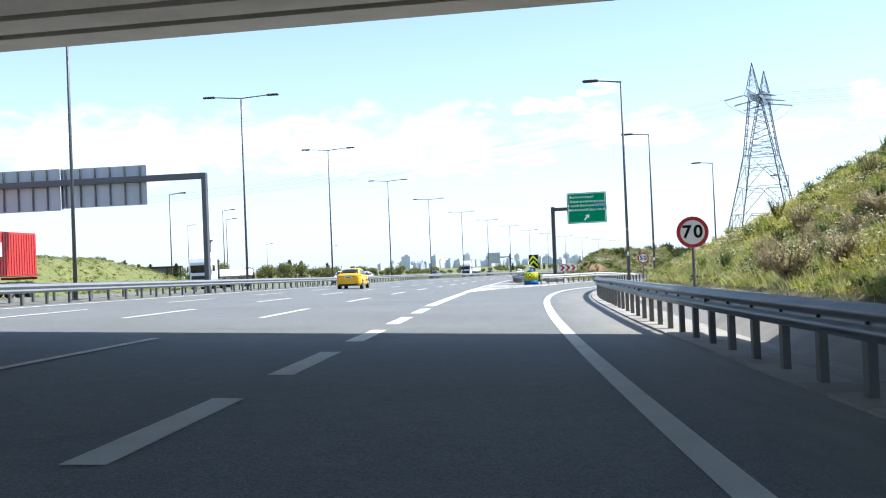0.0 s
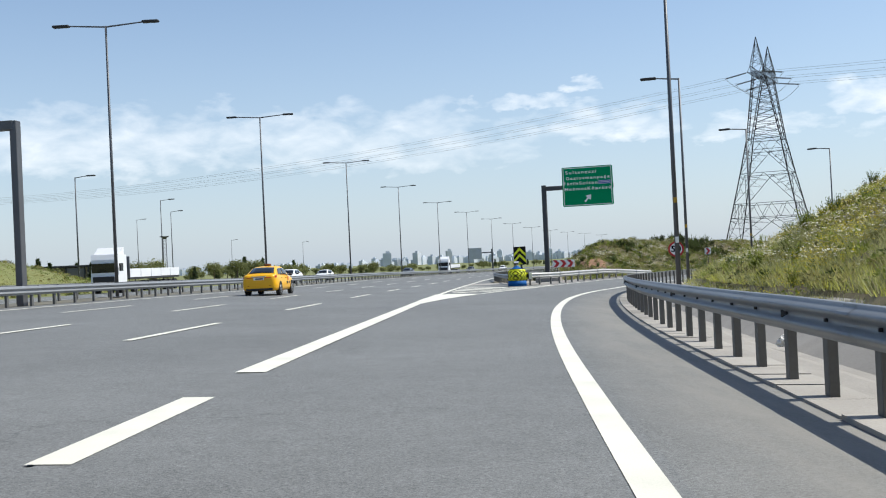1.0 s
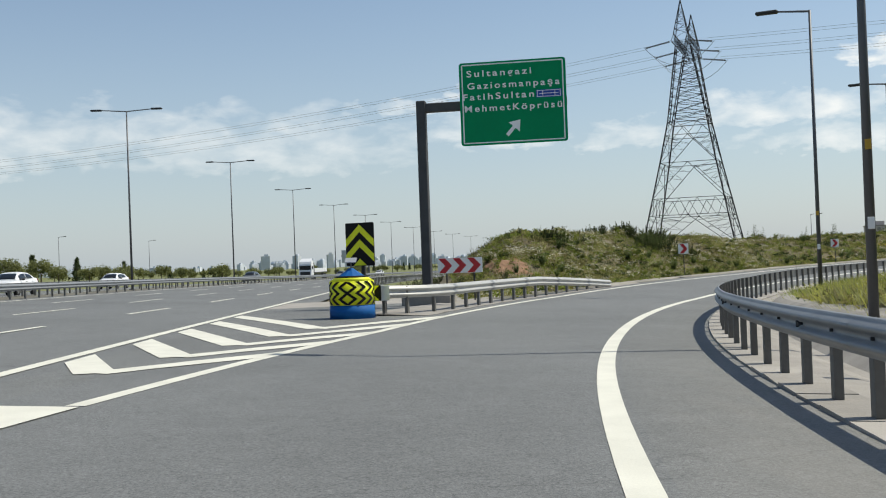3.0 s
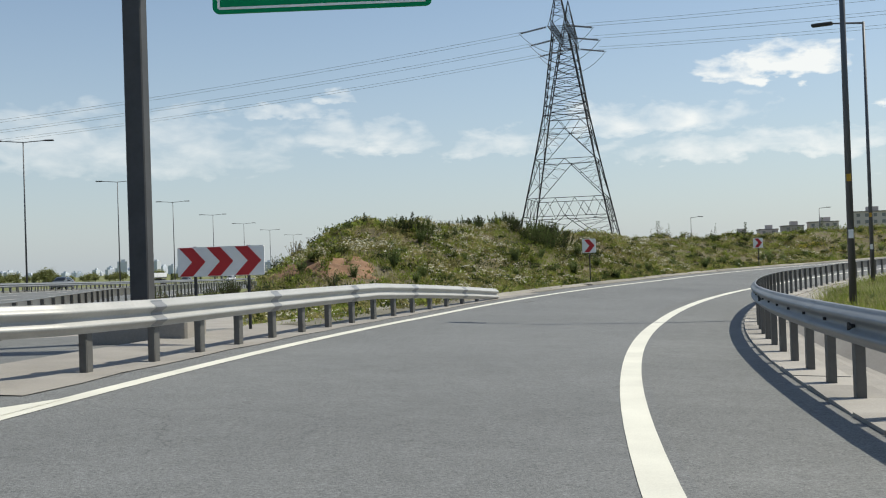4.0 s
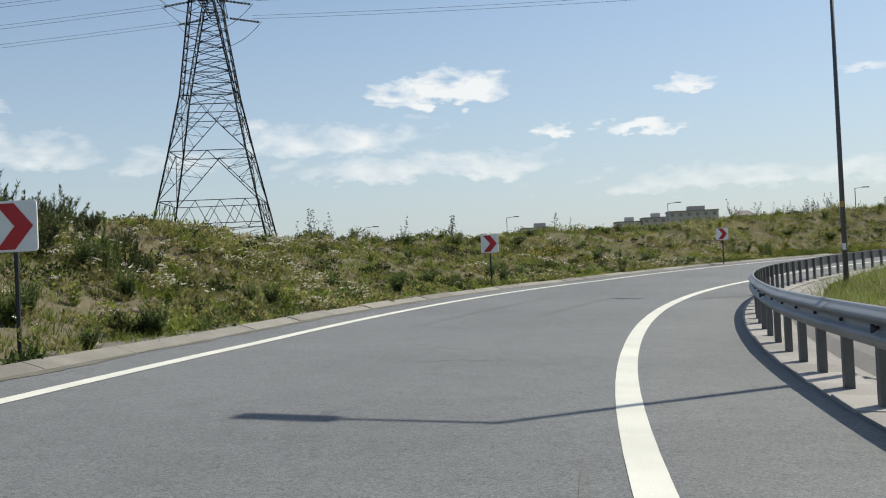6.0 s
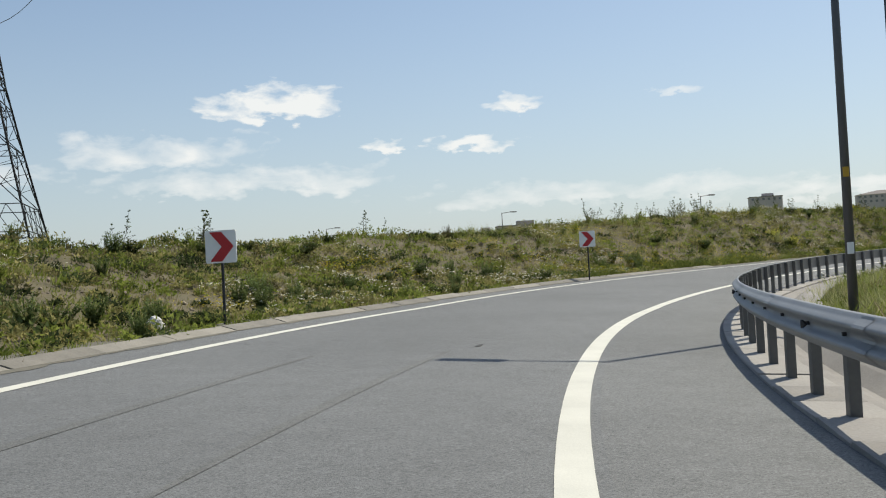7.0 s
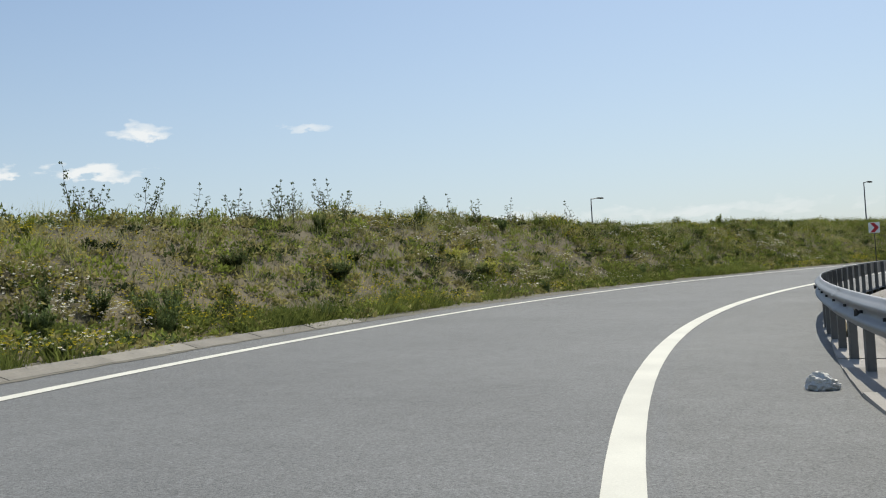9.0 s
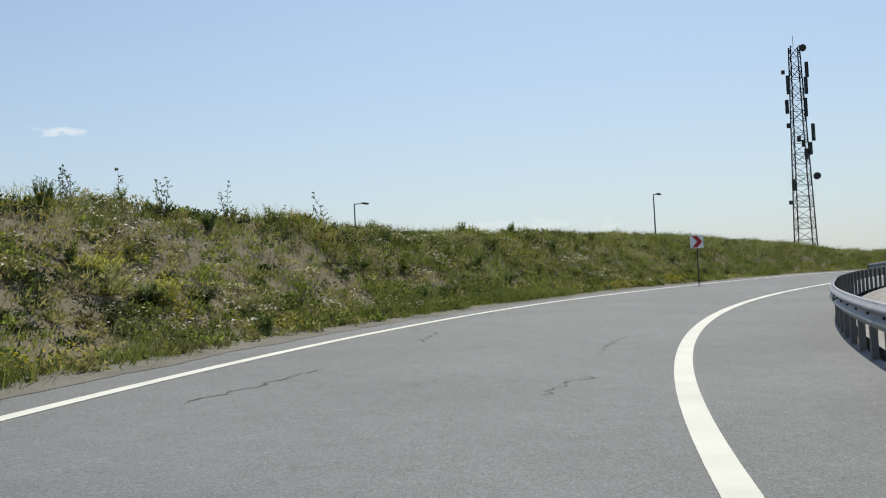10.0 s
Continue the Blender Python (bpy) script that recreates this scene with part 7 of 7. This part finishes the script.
def roadside_shed():
    x, y = -39.5, 143.0
    z = float(ground_height([x], [y])[0])
    top = empty("roadside_shed", pose(x, y, z, 0, 0, 14))
    tagged(top, "long low dark shed with an open front beyond the motorway", "shed")
    part("roof", boxed((7.4, 4.0, 0.22), (0, 0, 2.2), None, 0.03), DARK_STEEL, top)
    part("back_wall", boxed((7.0, 0.15, 2.2), (0, 1.8, 1.0)), CONCRETE, top)
    for x0 in (-3.4, -0.4, 1.6, 3.4):
        part("post", boxed((0.16, 0.16, 2.3), (x0, -1.8, 1.0)), DARK_STEEL, top)
    part("wall_panel", boxed((1.9, 0.12, 2.0), (0.6, -1.75, 1.0)), GALV_DARK, top)


roadside_shed()


def give_way_sign():
    x, y, z = hp(117.0, -35.2)
    z = float(ground_height([x], [y])[0])
    top = empty("give_way_sign", pose(x, y, z, 0, 0, hw_yaw(117)))
    tagged(top, "dark back of a triangular give-way sign on a post", "road sign")
    part("post", tube((0, 0.05, -0.3), (0, 0.05, 2.2), 0.035, None, 6), GALV_DARK, top)
    part("plate", prism([(-0.55, 2.4), (0.55, 2.4), (0, 1.45)], 0.025), DARK_STEEL, top)


give_way_sign()


# ---- small things ----
LITTER = material("litter_film", (0.62, 0.61, 0.57), 0.6, vary=0.2, scale=6, fine=40, bump=0.3)


def crumpled(name, x, y, z, size, label):
    """A slack bag: a flattened lump with deep folds and a gathered, lifted corner."""
    bm = bmesh.new()
    bmesh.ops.create_icosphere(bm, subdivisions=4, radius=1.0)
    seed = Vector((x, y, 0))
    for vv in bm.verts:
        c = vv.co.copy()
        fold = abs(noise.noise(c * 1.7 + seed)) * 0.55 + abs(noise.noise(c * 4.1 + seed)) * 0.28 + abs(noise.noise(c * 9.0)) * 0.12
        k = 1.12 - fold
        peak = max(0.0, c.x * 0.5 + c.z * 0.7) ** 3 * 0.5
        vv.co = Vector((c.x * k * 1.15, c.y * k * 0.85, max(-0.32, c.z * k * 0.72 + peak))) * size
    ob = part(name, bm, LITTER)
    ob.matrix_world = pose(x, y, z + 0.3 * size, 0, 0, (x * 37) % 360)
    return tagged(ob, label, "litter")


crumpled("plastic_bag", 71.5, 137.58, -0.6, 0.135, "crumpled white bag lying on the shoulder")
lx_, ly_, lz_ = rp(36.0, 3.3)
crumpled("paper_scrap", lx_, ly_, lz_ - 0.05, 0.14, "crumpled white paper in the drain channel")
lx_, ly_, lz_ = rp(88.5, 3.4)
crumpled("paper_scrap", lx_, ly_, lz_ - 0.05, 0.13, "crumpled white paper in the drain channel")
lx_, ly_, lz_ = rp(143.0, -8.1)
crumpled("plastic_bag", lx_, ly_, float(ground_height([lx_], [ly_])[0]), 0.2, "torn white bag among the weeds by the kerb")


def drain_cover():
    bm = bmesh.new()
    add_box(bm, (0.62, 0.42, 0.03), (0, 0, 0))
    ob = part("drain_cover", bm, DARK_STEEL)
    x, y, z = rp(119.3, -6.55)
    ob.matrix_world = pose(x, y, z + 0.03, 0, 2.0, ramp_yaw(119))
    tagged(ob, "dark iron drain cover at the edge of the slip road", "drain cover")


drain_cover()


def road_plates():
    """A flat repair plate by the outer line and a small one in the lane."""
    for s_, off, w, ln, lab in ((107.1, -4.75, 0.3, 0.75, "grey repair plate set in the slip road"), (140.5, -1.66, 0.07, 0.42, "small dark repair patch in the slip road")):
        edge = 0.03
        ob = strip("repair_patch", rp, list(np.linspace(s_ - ln / 2, s_ + ln / 2, 5)), lambda q: [(off - w / 2, 0), (off + w / 2, 0)], TAR if off > -2 else ASPHALT_SHOULDER, dz=0.007)
        tagged(ob, lab, "road patch", kind="structure")
        if off < -2:
            rim = strip("repair_seam", rp, [s_ - ln / 2 - edge, s_ + ln / 2 + edge], lambda q: [(off - w / 2 - edge, 0), (off + w / 2 + edge, 0)], TAR, dz=0.004)
            tagged(rim, "dark tar seam round the repair plate", "road patch", kind="structure")


def clods():
    """Loose stones and lumps of earth on the bank."""
    q = ramp_points(5200, 100, 240, 0.4, 11, -1)
    x, y, z = q[2], q[3], q[4]
    n = len(x)
    base = np.array([(1, 0, 0), (-0.5, 0.87, 0), (-0.5, -0.87, 0), (0.1, 0, 0.75), (0.0, 0.1, -0.5)])
    tri = np.array([(0, 1, 3), (1, 2, 3), (2, 0, 3), (1, 0, 4), (2, 1, 4), (0, 2, 4)])
    r = rng.uniform(0.02, 0.085, n) * np.where(rng.uniform(0, 1, n) > 0.96, 2.4, 1)
    a = rng.uniform(0, 6.28, n)
    v = base[None] * r[:, None, None] * rng.uniform(0.7, 1.3, (n, 5, 3))
    vx = v[..., 0] * np.cos(a)[:, None] - v[..., 1] * np.sin(a)[:, None] + x[:, None]
    vy = v[..., 0] * np.sin(a)[:, None] + v[..., 1] * np.cos(a)[:, None] + y[:, None]
    vz = v[..., 2] + z[:, None]
    V = np.stack([vx, vy, vz], -1).reshape(-1, 3)
    T = (np.arange(n)[:, None, None] * 5 + tri[None]).reshape(-1, 3)
    stuff("stones", V, T, STONE, "scattered stones and clods on the bank", "stones")


STONE = material("stones", (0.24, 0.2, 0.145), 0.95, vary=0.3, scale=2, fine=12, bump=0.2, island=True)
clods()
road_plates()


def rail_details():
    bolts = bmesh.new()
    for s in np.arange(-10, 200, 1.345):
        x, y, z = rp(s, rail_off(s) - 0.03)
        add_box(bolts, (0.03, 0.03, 0.03), (x, y, z + 0.6 + lift_in(s)), pose(0, 0, 0, 0, 0, ramp_yaw(s)))
    b = part("bolts", bolts, DARK_STEEL, inner, "dark bolt heads on the beam")
    tagged(b, kind="stuff")
    for s in np.arange(6.0, 200, 8.07):
        x, y, z = rp(s, rail_off(s) - 0.08)
        ob = part("reflector", prism([(-0.03, -0.035), (0.03, 0.0), (-0.03, 0.035)], 0.03), PLASTIC, inner)
        ob.matrix_world = pose(x, y, z + 0.6 + lift_in(s), 0, 0, ramp_yaw(s) - 60)
    for s in np.arange(4.0, 200, 4.035):
        def offs(t):
            return [(rail_off(t) + ox - 0.005, oz + lift_in(t)) for ox, oz in W_PROFILE[1:18]]
        strip("lap_joint", rp, [s, s + 0.32], offs, GALV, inner)
    for s in np.arange(89, 108, 4.0):
        def offs2(t):
            return [(flare(t) - ox + 0.005, oz + drop(t)) for ox, oz in W_PROFILE[1:18]]
        strip("lap_joint", rp, [s, s + 0.3], offs2, GALV, outer)


rail_details()


# ---- kerb stones and edging slabs, one by one ----
def kerb_stones():
    kerb = empty("kerb")
    tagged(kerb, "sloping concrete kerb stones along the outer edge", "kerb", kind="structure")
    for s in np.arange(109.0, 177, 2.0):
        a, b = s + float(rng.uniform(0.004, 0.02)), s + float(rng.uniform(1.975, 1.996))
        w0, w1 = float(ramp_width(a)), float(ramp_width(b))
        lift = float(rng.uniform(-0.012, 0.012))
        prof = [(0.93, -0.12), (0.95, 0.012 + lift), (1.06, 0.045 + lift), (1.24, 0.09 + lift), (1.26, -0.12)]
        verts = [rp(a, -(w0 + o), z) for o, z in prof] + [rp(b, -(w1 + o), z) for o, z in prof]
        n = len(prof)
        faces = [(k, k + 1, n + k + 1, n + k) for k in range(n - 1)] + [tuple(range(n))[::-1], tuple(range(n, 2 * n))]
        flat("kerb_stone", verts, faces, KERB, kerb)


def edging_slabs():
    edge = empty("edging")
    tagged(edge, "pale concrete edging slabs under the guard rail", "kerb", kind="structure")
    for s in np.arange(6.0, 172, 1.0):
        a, b = s + 0.012, s + 0.985
        verts = []
        for t, lift in ((a, float(rng.uniform(-0.012, 0.008))), (b, float(rng.uniform(-0.005, 0.018)))):
            o0 = slab_edge(t)
            o1 = rail_off(t) + 0.36
            for o, z in ((o0, -0.1), (o0, 0.03 + lift), (o1, 0.03 + lift), (o1, -0.1)):
                verts.append(rp(t, o, z))
        faces = [(0, 1, 5, 4), (1, 2, 6, 5), (2, 3, 7, 6), (0, 3, 2, 1), (4, 5, 6, 7)]
        flat("edging_slab", verts, faces, CONCRETE, edge)


kerb_stones()
edging_slabs()


# ---- cracks and seams in the slip road ----


def crack(points, width, wander, label):
    """A ragged dark line in the tarmac through the given stations and offsets."""
    verts, faces = [], []
    for (s0, o0), (s1, o1) in zip(points, points[1:]):
        n = max(3, int(math.hypot(s1 - s0, o1 - o0) / 0.06))
        for k in range(n + 1):
            f = k / n
            s, o = s0 + (s1 - s0) * f, o0 + (o1 - o0) * f
            s += wander * (noise.noise(Vector((s * 2.3, o * 2.3, 1.0))) + 0.6 * noise.noise(Vector((s * 9.1, o * 9.1, 2.0))))
            o += wander * (noise.noise(Vector((s * 2.3, o * 2.3, 7.0))) + 0.6 * noise.noise(Vector((s * 9.1, o * 9.1, 5.0))))
            w = width * (0.25 + 1.1 * abs(noise.noise(Vector((s * 3.1, o * 3.1, 3.0)))))
            d = Vector((s1 - s0, o1 - o0)).normalized()
            verts += [rp(s - d.y * w / 2, o + d.x * w / 2, 0.005), rp(s + d.y * w / 2, o - d.x * w / 2, 0.005)]
    faces = [(2 * k, 2 * k + 1, 2 * k + 3, 2 * k + 2) for k in range(len(verts) // 2 - 1)]
    ob = flat("road_crack", verts, faces, TAR)
    tagged(ob, label, "road crack", kind="structure")


crack([(189.5, -4.4), (189.8, -2.7), (190.7, -1.1), (191.8, 0.66), (192.7, 2.3)], 0.05, 0.1, "ragged dark crack across the slip road")
crack([(181.9, -4.9), (183.3, -4.7), (185.0, -4.65)], 0.045, 0.16, "ragged dark crack along the outer lane edge")
crack([(190.7, -1.14), (188.9, -1.3), (187.5, -1.22)], 0.03, 0.12, "fine dark crack in the slip road")
crack([(184.3, -1.2), (183.6, -1.27), (182.6, -1.5)], 0.03, 0.2, "fine dark crack in the slip road")
crack([(189.5, -4.57), (190.6, -4.7), (191.8, -5.05), (193.0, -5.9)], 0.04, 0.2, "ragged dark crack near the outer edge line")


# ---- tyre marks ----
MARK = asphalt("tyre_mark", (0.136, 0.139, 0.133), 0.26)
for s0, s1, o0, o1 in ((103, 117, -0.36, -0.36), (128, 139, -3.9, -3.5), (131, 140, -2.2, -1.9)):
    def mark_offs(s, s0=s0, s1=s1, o0=o0, o1=o1):
        f = (s - s0) / (s1 - s0)
        c, w = o0 + (o1 - o0) * f, 0.13 * math.sin(math.pi * min(1, max(0.02, f))) ** 0.5
        return [(c - w / 2, 0), (c + w / 2, 0)]
    ob = strip("tyre_mark", rp, list(np.linspace(s0, s1, 16)), mark_offs, MARK, dz=0.004)
    tagged(ob, "faint dark tyre mark curving along the slip road", "tyre mark", "tyre marks", "structure")
